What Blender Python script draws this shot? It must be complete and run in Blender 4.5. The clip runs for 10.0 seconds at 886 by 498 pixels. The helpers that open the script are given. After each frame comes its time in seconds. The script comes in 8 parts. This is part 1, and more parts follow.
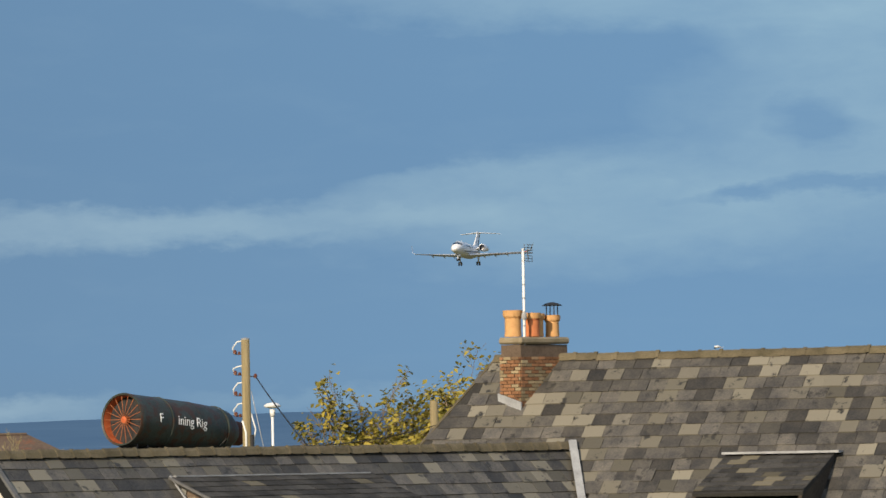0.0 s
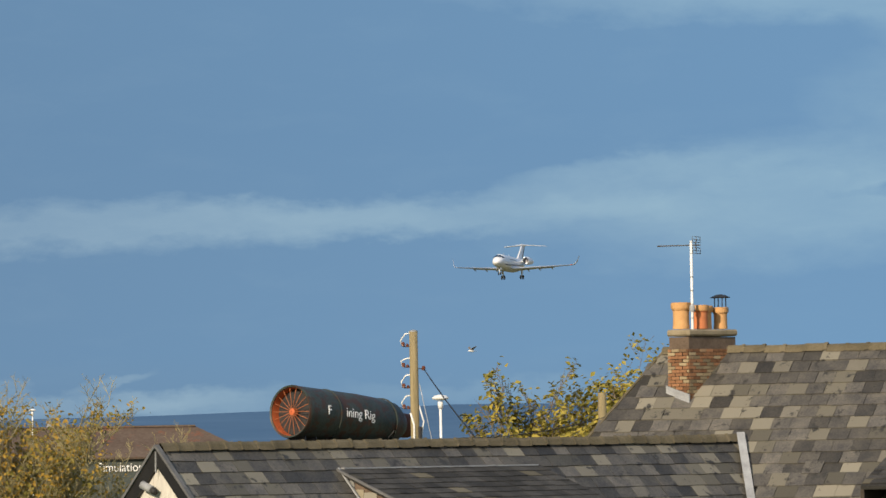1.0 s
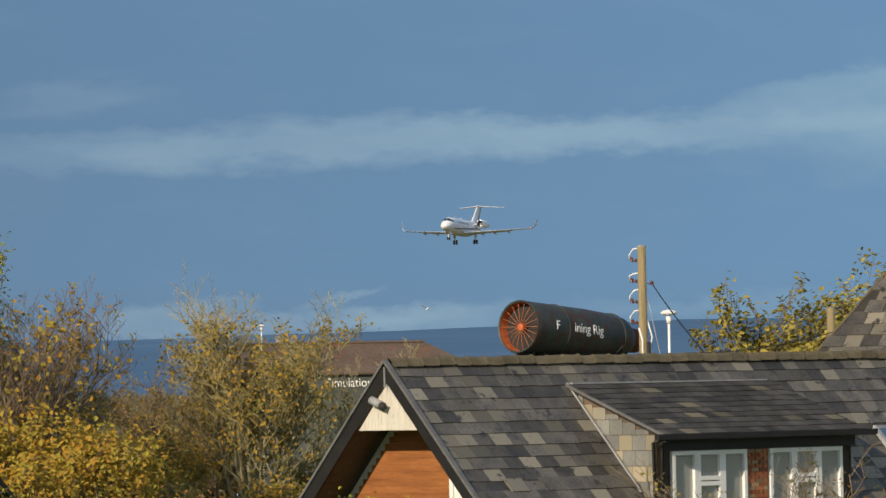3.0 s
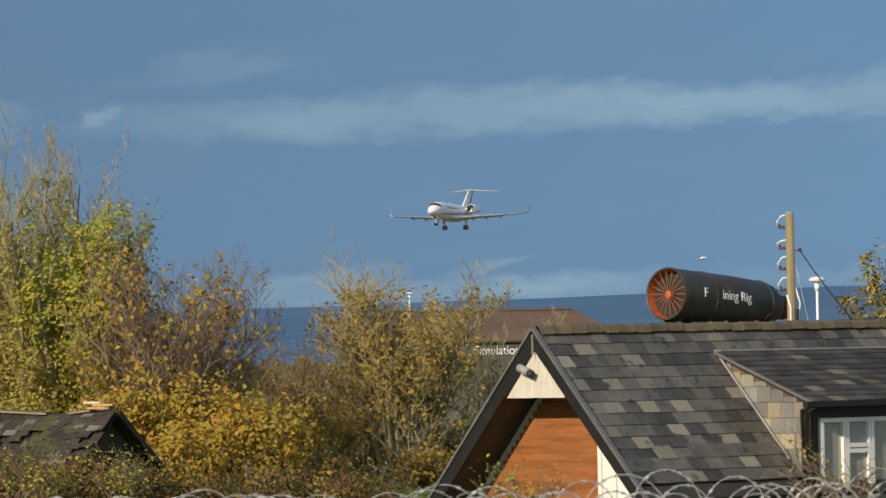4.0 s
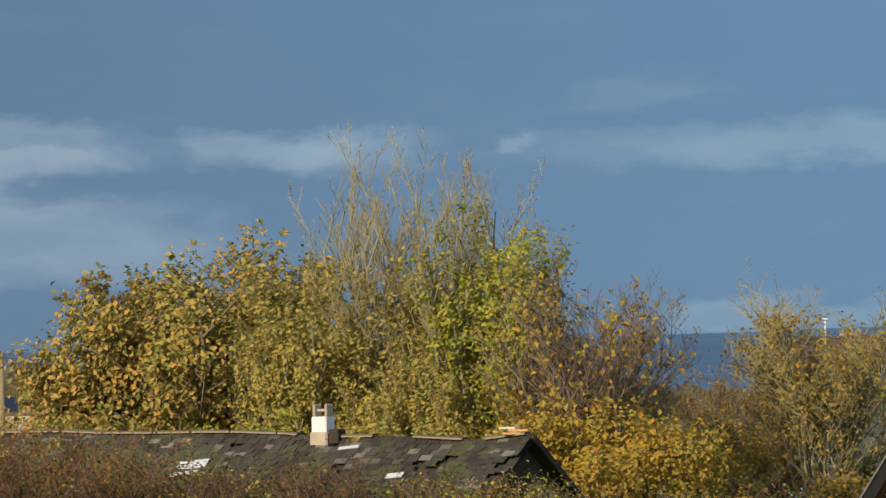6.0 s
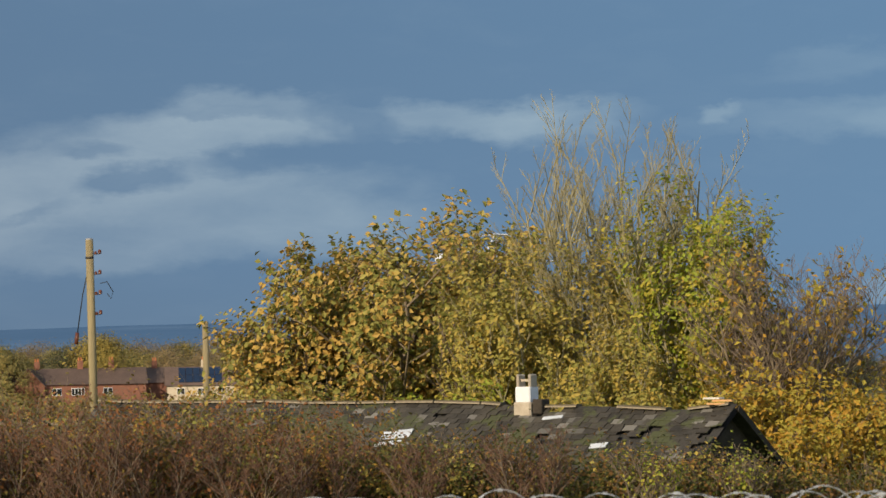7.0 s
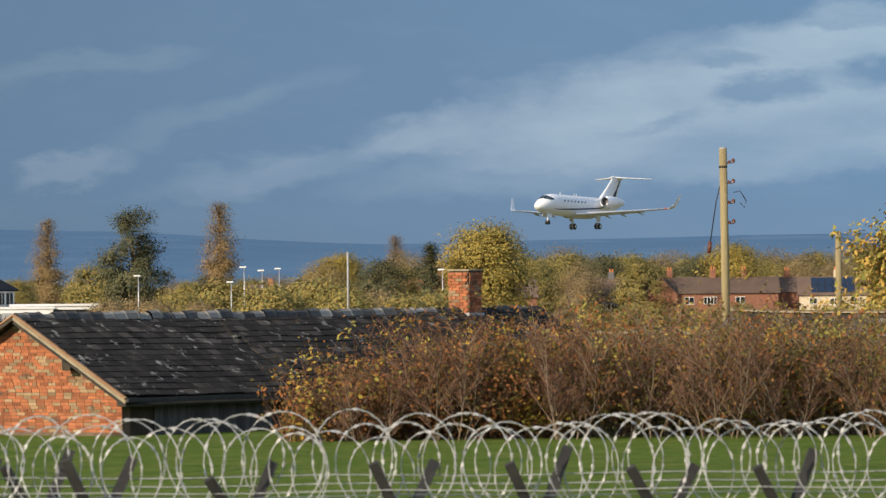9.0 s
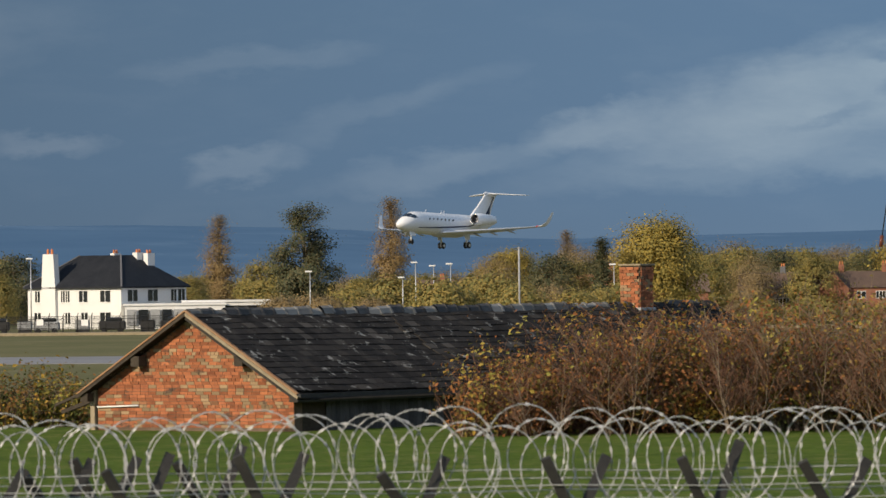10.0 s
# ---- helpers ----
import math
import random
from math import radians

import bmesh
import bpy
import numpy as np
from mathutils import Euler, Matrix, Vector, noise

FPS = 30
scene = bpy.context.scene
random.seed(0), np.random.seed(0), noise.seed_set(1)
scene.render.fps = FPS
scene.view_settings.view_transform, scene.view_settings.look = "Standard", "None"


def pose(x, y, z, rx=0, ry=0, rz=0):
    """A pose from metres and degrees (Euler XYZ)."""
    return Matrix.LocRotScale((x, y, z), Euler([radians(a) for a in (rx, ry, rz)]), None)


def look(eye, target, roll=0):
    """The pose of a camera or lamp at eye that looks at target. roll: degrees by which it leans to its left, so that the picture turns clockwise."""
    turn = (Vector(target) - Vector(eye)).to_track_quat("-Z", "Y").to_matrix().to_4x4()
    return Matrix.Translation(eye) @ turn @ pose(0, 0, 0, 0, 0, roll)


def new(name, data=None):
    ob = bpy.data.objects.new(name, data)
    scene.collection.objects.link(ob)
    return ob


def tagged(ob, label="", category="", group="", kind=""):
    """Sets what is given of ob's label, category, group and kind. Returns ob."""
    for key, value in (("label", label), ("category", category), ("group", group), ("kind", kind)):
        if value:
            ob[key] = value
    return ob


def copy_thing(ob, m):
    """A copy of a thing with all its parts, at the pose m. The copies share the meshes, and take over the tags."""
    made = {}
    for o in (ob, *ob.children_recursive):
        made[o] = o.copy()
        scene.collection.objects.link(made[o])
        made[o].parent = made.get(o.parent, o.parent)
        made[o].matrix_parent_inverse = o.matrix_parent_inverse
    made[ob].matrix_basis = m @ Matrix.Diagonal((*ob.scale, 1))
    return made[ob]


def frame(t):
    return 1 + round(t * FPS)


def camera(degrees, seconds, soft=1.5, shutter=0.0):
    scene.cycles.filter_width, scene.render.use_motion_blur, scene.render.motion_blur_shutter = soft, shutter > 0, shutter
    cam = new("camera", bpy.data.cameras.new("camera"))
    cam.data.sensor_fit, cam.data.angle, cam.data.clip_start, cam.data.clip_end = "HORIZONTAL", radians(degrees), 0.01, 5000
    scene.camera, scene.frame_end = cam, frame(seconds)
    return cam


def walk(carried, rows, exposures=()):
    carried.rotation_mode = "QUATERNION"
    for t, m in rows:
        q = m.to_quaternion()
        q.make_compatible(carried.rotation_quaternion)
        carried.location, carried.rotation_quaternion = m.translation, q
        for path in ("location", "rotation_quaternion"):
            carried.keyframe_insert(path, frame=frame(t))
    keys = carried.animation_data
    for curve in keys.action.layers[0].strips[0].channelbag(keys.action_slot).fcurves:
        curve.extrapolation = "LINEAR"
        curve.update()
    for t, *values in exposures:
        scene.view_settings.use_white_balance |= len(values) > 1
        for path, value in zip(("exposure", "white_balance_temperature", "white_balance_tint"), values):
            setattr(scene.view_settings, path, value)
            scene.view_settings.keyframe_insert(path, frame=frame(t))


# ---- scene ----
# ---- camera: stands on a low rise, swings to its left after the aircraft ----
EYE = (0.0, 0.0, 8.0)
PATH = [
    (0, 18.1643, 1.9680, -1.036),
    (0.5, 17.6706, 2.0721, -1.053),
    (1, 16.6137, 1.9234, -0.990),
    (1.5, 15.7549, 1.4820, -1.040),
    (2, 15.2928, 1.4065, -0.718),
    (2.5, 14.9013, 1.1480, -0.751),
    (2.7, 14.7035, 1.2044, -0.909),
    (3.8, 13.6396, 0.9763, -1.166),
    (4, 13.1300, 0.9065, -1.174),
    (4.5, 12.0170, 1.1944, -1.207),
    (5, 12.0203, 1.4011, -1.251),
    (5.5, 11.1023, 1.1954, -0.868),
    (6, 9.3051, 1.2182, -1.077),
    (6.2, 8.6705, 1.2703, -0.975),
    (7.3, 6.8299, 0.7761, -0.982),
    (7.5, 6.2484, 0.6482, -0.821),
    (8, 5.0443, 0.4970, -0.760),
    (8.5, 3.7959, 0.1590, -0.493),
    (9, 1.5792, 0.2226, -0.517),
    (9.5, 0.7173, 0.1211, -0.452),
    (10, 0.0000, 0.1927, -0.701),
]
cam = camera(8.154, 10.0, soft=1.5)
cam.data.dof.use_dof = True
cam.data.dof.focus_distance = 330.0
cam.data.dof.aperture_fstop = 11.0


def aim(yaw, pitch):
    a, b = radians(yaw), radians(pitch)
    return (EYE[0] + 100 * math.sin(a) * math.cos(b), EYE[1] + 100 * math.cos(a) * math.cos(b), EYE[2] + 100 * math.sin(b))


walk(cam, [(t, look(EYE, aim(a, b), c)) for t, a, b, c in PATH],
     exposures=[(0.0, 0.05), (2.0, 0.09), (2.5, -0.03), (4.0, -0.06), (5.5, -0.02), (7.5, 0.0), (8.0, 0.06), (8.5, 0.18), (9.0, 0.34), (9.5, 0.15), (10.0, -0.06)])

# ---- light: low autumn sun behind the camera's left shoulder, broken cloud ahead ----
SUN_AZ, SUN_EL = 228.0, 24.0


def nodes_of(tree):
    tree.nodes.clear()
    return tree.nodes, tree.links


def add(nodes, kind, **values):
    n = nodes.new(kind)
    for k, v in values.items():
        if k == "op":
            n.operation = v
        elif k == "blend":
            n.blend_type = v
        elif k == "dtype":
            n.data_type = v
    return n


def math_node(nodes, links, op, a, b=None, clamp=False):
    n = nodes.new("ShaderNodeMath")
    n.operation = op
    n.use_clamp = clamp
    for i, v in enumerate((a, b)):
        if v is None:
            continue
        if isinstance(v, (int, float)):
            n.inputs[i].default_value = v
        else:
            links.new(v, n.inputs[i])
    return n.outputs[0]


def mix_col(nodes, links, fac, a, b, blend="MIX"):
    n = nodes.new("ShaderNodeMix")
    n.data_type = "RGBA"
    n.blend_type = blend
    for sock, v in ((n.inputs[0], fac), (n.inputs[6], a), (n.inputs[7], b)):
        if isinstance(v, (int, float)):
            sock.default_value = v
        elif isinstance(v, tuple):
            sock.default_value = (*v[:3], 1)
        else:
            links.new(v, sock)
    return n.outputs[2]


def ramp(nodes, links, fac, stops):
    n = nodes.new("ShaderNodeValToRGB")
    el = n.color_ramp.elements
    while len(el) < len(stops):
        el.new(0.5)
    for e, (p, c) in zip(el, stops):
        e.position = p
        e.color = (*c, 1) if isinstance(c, tuple) else (c, c, c, 1)
    links.new(fac, n.inputs[0])
    return n.outputs[0]


def sky_world():
    world = bpy.data.worlds.new("sky")
    scene.world = world
    world.use_nodes = True
    nodes, links = nodes_of(world.node_tree)
    sky = nodes.new("ShaderNodeTexSky")
    sky.sky_type = "NISHITA"
    sky.sun_disc = False
    sky.sun_elevation = radians(SUN_EL)
    sky.sun_rotation = radians(SUN_AZ)
    sky.air_density, sky.dust_density, sky.ozone_density = 1.2, 1.5, 2.0
    clear = mix_col(nodes, links, 1.0, sky.outputs[0], (0.075, 0.09, 0.11), "MULTIPLY")
    tex = nodes.new("ShaderNodeTexCoord")
    sep = nodes.new("ShaderNodeSeparateXYZ")
    links.new(tex.outputs["Generated"], sep.inputs[0])
    x, y, z = sep.outputs

    def m(op, a, b=None, clamp=False):
        return math_node(nodes, links, op, a, b, clamp)

    # bearing and height in degrees
    az = m("MULTIPLY", m("ARCTAN2", x, y), 57.2958)
    el = m("MULTIPLY", m("ARCSINE", z), 57.2958)

    def field(sx, sz, scale, detail, rough, seed, warp=0.0):
        c = nodes.new("ShaderNodeCombineXYZ")
        links.new(m("MULTIPLY", az, sx), c.inputs[0])
        links.new(m("MULTIPLY", el, sz), c.inputs[1])
        c.inputs[2].default_value = seed
        n = nodes.new("ShaderNodeTexNoise")
        links.new(c.outputs[0], n.inputs["Vector"])
        n.inputs["Scale"].default_value = scale
        n.inputs["Detail"].default_value = detail
        n.inputs["Roughness"].default_value = rough
        n.inputs["Distortion"].default_value = warp
        return n.outputs[0]

    wob = m("SUBTRACT", field(0.8, 1.9, 1.0, 5, 0.55, 3.0), 0.5)
    wob2 = m("SUBTRACT", field(2.2, 5.0, 1.0, 6, 0.62, 8.0), 0.5)
    elw = m("ADD", el, m("ADD", m("MULTIPLY", wob, 0.42), m("MULTIPLY", wob2, 0.30)))
    azw = m("ADD", az, m("MULTIPLY", m("SUBTRACT", field(0.9, 1.7, 1.0, 4, 0.5, 12.0), 0.5), 1.6))
    # the deck: slate blue, paler low down, darker and greyer towards the south-west
    deck = ramp(nodes, links, m("DIVIDE", el, 10.0, True),
                [(0.0, SKY_LOW), (0.10, SKY_MID), (0.3, SKY_HIGH), (0.6, SKY_TOP)])
    dim = ramp(nodes, links, m("DIVIDE", m("ADD", az, 6.0), 26.0, True), [(0.0, SKY_DIM_L), (0.35, SKY_DIM_M), (0.75, (1.0, 1.02, 1.02)), (1.0, (1.12, 1.18, 1.18))])
    deck = mix_col(nodes, links, 1.0, deck, dim, "MULTIPLY")
    # long banks of cloud: bearing, height, half-length, half-depth, slope, strength
    def bank(a, h, ra, rh, slope, s):
        da = m("SUBTRACT", azw, a)
        u = m("DIVIDE", da, ra)
        v = m("DIVIDE", m("SUBTRACT", m("SUBTRACT", elw, h), m("MULTIPLY", da, slope)), rh)
        d = m("SQRT", m("ADD", m("MULTIPLY", u, u), m("MULTIPLY", v, v)))
        return m("MULTIPLY", m("MULTIPLY", m("SUBTRACT", 1.45, d), 1.15, True), s)

    pale = None
    for row in BANKS:
        k = bank(*row)
        pale = k if pale is None else m("SUBTRACT", m("ADD", pale, k), m("MULTIPLY", pale, k))
    for row in SHADED:
        pale = m("MULTIPLY", pale, m("SUBTRACT", 1.0, bank(*row), True))
    grain = field(0.9, 2.8, 1.0, 6, 0.6, 5.0, 0.3)
    soft = m("MULTIPLY", pale, m("ADD", 0.62, m("MULTIPLY", grain, 0.75)))
    soft = m("ADD", soft, m("MULTIPLY", m("SUBTRACT", grain, 0.5), 0.22))
    lit = ramp(nodes, links, m("DIVIDE", m("ADD", az, 6.0), 26.0, True), [(0.0, CLOUD_L), (0.4, CLOUD_M), (1.0, CLOUD_R)])
    cloud = mix_col(nodes, links, m("MULTIPLY", soft, 1.0, True), deck, lit)
    # behind the camera the sky is thin bright haze round the sun
    glow = ramp(nodes, links, m("ADD", m("MULTIPLY", y, -0.5), 0.5), [(0.42, (0.0, 0.0, 0.0)), (0.85, (1.0, 1.0, 1.0))])
    cloud = mix_col(nodes, links, glow, cloud, HAZE)
    colour = mix_col(nodes, links, 0.90, clear, cloud)
    bg = nodes.new("ShaderNodeBackground")
    links.new(colour, bg.inputs[0])
    bg.inputs[1].default_value = 1.0
    out = nodes.new("ShaderNodeOutputWorld")
    links.new(bg.outputs[0], out.inputs[0])


HAZE = (0.58, 0.63, 0.72)
SKY_LOW, SKY_MID = (0.155, 0.265, 0.405), (0.138, 0.263, 0.435)
SKY_HIGH, SKY_TOP = (0.115, 0.230, 0.402), (0.118, 0.225, 0.385)
SKY_DIM_L, SKY_DIM_M = (0.60, 0.56, 0.55), (0.85, 0.80, 0.80)
CLOUD_L, CLOUD_M, CLOUD_R = (0.27, 0.32, 0.40), (0.32, 0.42, 0.52), (0.30, 0.47, 0.60)
BANKS = [
    (13.4, 2.17, 2.8, 0.19, 0.02, 0.50), (16.6, 2.26, 2.2, 0.17, 0.03, 0.50), (19.6, 2.30, 1.9, 0.48, 0.04, 0.55), (21.9, 2.9, 1.4, 0.95, 0.0, 0.45),
    (20.4, 4.25, 3.0, 0.26, -0.03, 0.50), (22.3, 3.9, 1.4, 0.40, 0.0, 0.40), (18.2, 2.62, 0.8, 0.12, 0.10, 0.35), (14.3, 0.52, 0.9, 0.12, 0.05, 0.40),
    (17.0, 0.60, 1.1, 0.10, 0.0, 0.22), (12.0, 0.55, 0.6, 0.15, 0.05, 0.48), (13.4, 0.54, 1.1, 0.09, 0.05, 0.40), (13.65, 0.78, 0.28, 0.05, 0.35, 0.40),
    (10.1, 2.17, 0.15, 0.06, 0.0, 0.45), (8.3, 2.10, 0.7, 0.16, 0.0, 0.50), (7.5, 2.17, 1.4, 0.16, 0.0, 0.55), (5.5, 2.15, 0.9, 0.24, 0.0, 0.55),
    (5.0, 2.02, 1.3, 0.28, 0.10, 0.55), (3.8, 1.62, 1.3, 0.28, 0.12, 0.45), (3.0, 1.25, 1.0, 0.26, 0.08, 0.55), (5.7, 1.36, 1.4, 0.36, 0.0, 0.50),
    (6.7, 1.20, 0.9, 0.28, 0.0, 0.30), (4.3, 1.00, 1.5, 0.18, 0.0, 0.30), (1.35, 1.30, 0.6, 0.18, 0.18, 0.50), (2.7, 1.46, 1.1, 0.34, 0.20, 0.45),
    (4.6, 1.70, 1.0, 0.35, 0.12, 0.35), (0.0, 0.95, 1.0, 0.15, 0.12, 0.30), (-0.5, 1.50, 0.9, 0.14, 0.32, 0.15), (-1.9, 0.98, 0.45, 0.12, 0.15, 0.36),
    (-3.55, 1.18, 0.36, 0.08, 0.0, 0.30), (-1.8, 1.93, 0.9, 0.11, 0.10, 0.17), (2.6, 0.90, 1.6, 0.18, 0.05, 0.30), (11.0, 2.62, 0.7, 0.12, 0.1, 0.16),
    (27.0, 3.0, 4.0, 0.8, 0.0, 0.6), (-10.0, 2.0, 5.0, 0.5, 0.05, 0.5), (10.0, 6.0, 9.0, 0.8, 0.02, 0.3)]
SHADED = [
    (21.7, 3.1, 0.42, 0.18, 0.0, 0.75), (20.9, 2.42, 0.5, 0.09, 0.0, 0.85), (21.9, 2.48, 0.6, 0.09, 0.0, 0.75), (6.55, 2.16, 0.30, 0.22, -0.2, 0.8),
    (6.0, 1.80, 0.9, 0.11, 0.05, 0.8), (4.55, 1.68, 0.30, 0.12, 0.1, 0.75), (4.15, 1.93, 0.24, 0.08, 0.0, 0.55), (5.5, 2.28, 0.6, 0.06, 0.0, 0.4), (3.6, 1.36, 0.4, 0.06, 0.3, 0.4)]
sky_world()

sun_data = bpy.data.lights.new("sun", "SUN")
sun_data.energy, sun_data.angle, sun_data.color = 4.9, radians(0.6), (1.0, 0.84, 0.63)
sun = new("sun", sun_data)
_a, _e = radians(SUN_AZ), radians(SUN_EL)
sun.matrix_world = look((math.sin(_a) * 50, math.cos(_a) * 50, 60), (0, 0, 60 - 50 * math.tan(_e)))
tagged(sun, kind="structure")


# ---- materials ----
def surf(name, c1, c2, scale=1.0, rough=0.8, bump=0.3, metal=0.0, vary=0.0, island=0.0, fine=12.0, c3=None, spots=0.0, stretch=(1, 1, 1), dist=0.02, spec=0.3, local=False, c4=None, blot=0.0):
    """A weathered surface: two colours mixed by broad and fine noise, c3 in blotches, each piece a shade of its own."""
    mt = bpy.data.materials.new(name)
    mt.use_nodes = True
    nodes, links = nodes_of(mt.node_tree)
    tex = nodes.new("ShaderNodeTexCoord")
    geo = nodes.new("ShaderNodeNewGeometry")
    mp = nodes.new("ShaderNodeMapping")
    mp.inputs["Scale"].default_value = stretch
    links.new(tex.outputs["Object"] if local else geo.outputs["Position"], mp.inputs[0])

    def noise_tex(s, detail=4.0, rough_=0.6):
        n = nodes.new("ShaderNodeTexNoise")
        links.new(mp.outputs[0], n.inputs["Vector"])
        n.inputs["Scale"].default_value = s
        n.inputs["Detail"].default_value = detail
        n.inputs["Roughness"].default_value = rough_
        return n.outputs[0]

    broad, grain = noise_tex(scale), noise_tex(scale * fine, 3.0)
    f = math_node(nodes, links, "ADD", math_node(nodes, links, "MULTIPLY", broad, 0.65), math_node(nodes, links, "MULTIPLY", grain, 0.45))
    f = ramp(nodes, links, f, [(0.36, 0.0), (0.74, 1.0)])
    col = mix_col(nodes, links, f, c1, c2)
    if vary or island:
        if island:
            rnd, amount = geo.outputs["Random Per Island"], island
        else:
            info = nodes.new("ShaderNodeObjectInfo")
            rnd, amount = info.outputs["Random"], vary
        if c3:
            pick = ramp(nodes, links, rnd, [(max(0.0, 1 - spots - 0.05), 0.0), (1 - spots, 1.0)])
            col = mix_col(nodes, links, pick, col, c3)
        w = nodes.new("ShaderNodeTexWhiteNoise")
        w.noise_dimensions = "1D"
        links.new(rnd, w.inputs["W"])
        k = math_node(nodes, links, "ADD", math_node(nodes, links, "MULTIPLY", w.outputs["Value"], 2 * amount), 1 - amount)
        kc = nodes.new("ShaderNodeCombineColor")
        for i in range(3):
            links.new(k, kc.inputs[i])
        col = mix_col(nodes, links, 1.0, col, kc.outputs[0], "MULTIPLY")
    elif c3:
        pick = ramp(nodes, links, noise_tex(scale * 2.3, 6.0, 0.7), [(1 - spots - 0.08, 0.0), (1 - spots, 1.0)])
        col = mix_col(nodes, links, pick, col, c3)
    if c4:
        pick = ramp(nodes, links, noise_tex(scale * 1.3, 8.0, 0.72), [(1 - blot - 0.05, 0.0), (1 - blot, 1.0)])
        col = mix_col(nodes, links, pick, col, c4)
    b = nodes.new("ShaderNodeBsdfPrincipled")
    links.new(col, b.inputs["Base Color"])
    links.new(ramp(nodes, links, grain, [(0.3, min(1.0, rough + 0.08)), (0.7, max(0.0, rough - 0.08))]), b.inputs["Roughness"])
    b.inputs["Metallic"].default_value = metal
    b.inputs["Specular IOR Level"].default_value = spec
    if bump:
        bp = nodes.new("ShaderNodeBump")
        bp.inputs["Strength"].default_value = bump
        bp.inputs["Distance"].default_value = dist
        links.new(grain, bp.inputs["Height"])
        links.new(bp.outputs[0], b.inputs["Normal"])
    o = nodes.new("ShaderNodeOutputMaterial")
    links.new(b.outputs[0], o.inputs[0])
    return mt


def leafy(name, c1, c2, c3, share=0.2):
    """Leaves: each one its own tint, a share of them turned, some light through the blade."""
    mt = bpy.data.materials.new(name)
    mt.use_nodes = True
    nodes, links = nodes_of(mt.node_tree)
    geo = nodes.new("ShaderNodeNewGeometry")
    rnd = geo.outputs["Random Per Island"]
    n = nodes.new("ShaderNodeTexNoise")
    links.new(geo.outputs["Position"], n.inputs["Vector"])
    n.inputs["Scale"].default_value = 0.8
    col = mix_col(nodes, links, rnd, c1, c2)
    pick = math_node(nodes, links, "ADD", math_node(nodes, links, "MULTIPLY", rnd, 0.6), math_node(nodes, links, "MULTIPLY", n.outputs[0], 0.9))
    col = mix_col(nodes, links, ramp(nodes, links, pick, [(1.0 - share - 0.12, 0.0), (1.0 - share + 0.05, 1.0)]), col, c3)
    d = nodes.new("ShaderNodeBsdfPrincipled")
    links.new(col, d.inputs["Base Color"])
    d.inputs["Roughness"].default_value = 0.6
    d.inputs["Specular IOR Level"].default_value = 0.25
    tr = nodes.new("ShaderNodeBsdfTranslucent")
    links.new(col, tr.inputs[0])
    mx = nodes.new("ShaderNodeMixShader")
    mx.inputs[0].default_value = 0.35
    links.new(d.outputs[0], mx.inputs[1])
    links.new(tr.outputs[0], mx.inputs[2])
    o = nodes.new("ShaderNodeOutputMaterial")
    links.new(mx.outputs[0], o.inputs[0])
    return mt


SLATE_P = surf("slate_piece", (0.040, 0.039, 0.039), (0.120, 0.108, 0.088), 2.6, 0.55, 0.35, vary=0.52, c3=(0.160, 0.146, 0.112), spots=0.26, c4=(0.036, 0.034, 0.03), blot=0.38, fine=9, dist=0.006, spec=0.4)
SLATE_J = surf("slate_rest", (0.040, 0.039, 0.039), (0.120, 0.108, 0.088), 2.6, 0.55, 0.35, island=0.52, c3=(0.160, 0.146, 0.112), spots=0.26, c4=(0.036, 0.034, 0.03), blot=0.38, fine=9, dist=0.006, spec=0.4)
BARN_SLATE_P = surf("barn_slate_piece", (0.014, 0.013, 0.012), (0.042, 0.036, 0.031), 2.2, 0.85, 0.5, vary=0.35, c3=(0.062, 0.055, 0.048), spots=0.10, c4=(0.28, 0.27, 0.245), blot=0.36, dist=0.01, spec=0.12)
BARN_SLATE_J = surf("barn_slate_rest", (0.014, 0.013, 0.012), (0.042, 0.036, 0.031), 2.2, 0.85, 0.5, island=0.35, c3=(0.062, 0.055, 0.048), spots=0.10, c4=(0.28, 0.27, 0.245), blot=0.36, dist=0.01, spec=0.12)
RUIN_SLATE = surf("ruin_slate", (0.024, 0.022, 0.019), (0.066, 0.057, 0.043), 0.7, 0.75, 0.5, island=0.3, c3=(0.15, 0.14, 0.12), spots=0.08, c4=(0.065, 0.070, 0.030), blot=0.42, dist=0.02)
RUIN_SLATE_P = surf("ruin_slate_piece", (0.024, 0.022, 0.019), (0.066, 0.057, 0.043), 0.7, 0.75, 0.5, vary=0.3, c3=(0.15, 0.14, 0.12), spots=0.08, c4=(0.065, 0.070, 0.030), blot=0.42, dist=0.02)
DORMER_SLATE = surf("dormer_slate", (0.030, 0.030, 0.030), (0.085, 0.080, 0.072), 2.4, 0.8, 0.3, island=0.3, c3=(0.14, 0.125, 0.09), spots=0.07, dist=0.006, spec=0.15)
DORMER_SLATE_P = surf("dormer_slate_piece", (0.030, 0.030, 0.030), (0.085, 0.080, 0.072), 2.4, 0.8, 0.3, vary=0.3, c3=(0.14, 0.125, 0.09), spots=0.07, dist=0.006, spec=0.15)
RIDGE = surf("ridge_tile", (0.075, 0.064, 0.036), (0.165, 0.135, 0.085), 2.5, 0.85, 0.6, vary=0.2, dist=0.02)
DECK = surf("roof_underlay", (0.025, 0.024, 0.022), (0.05, 0.047, 0.042), 2.0, 0.9)
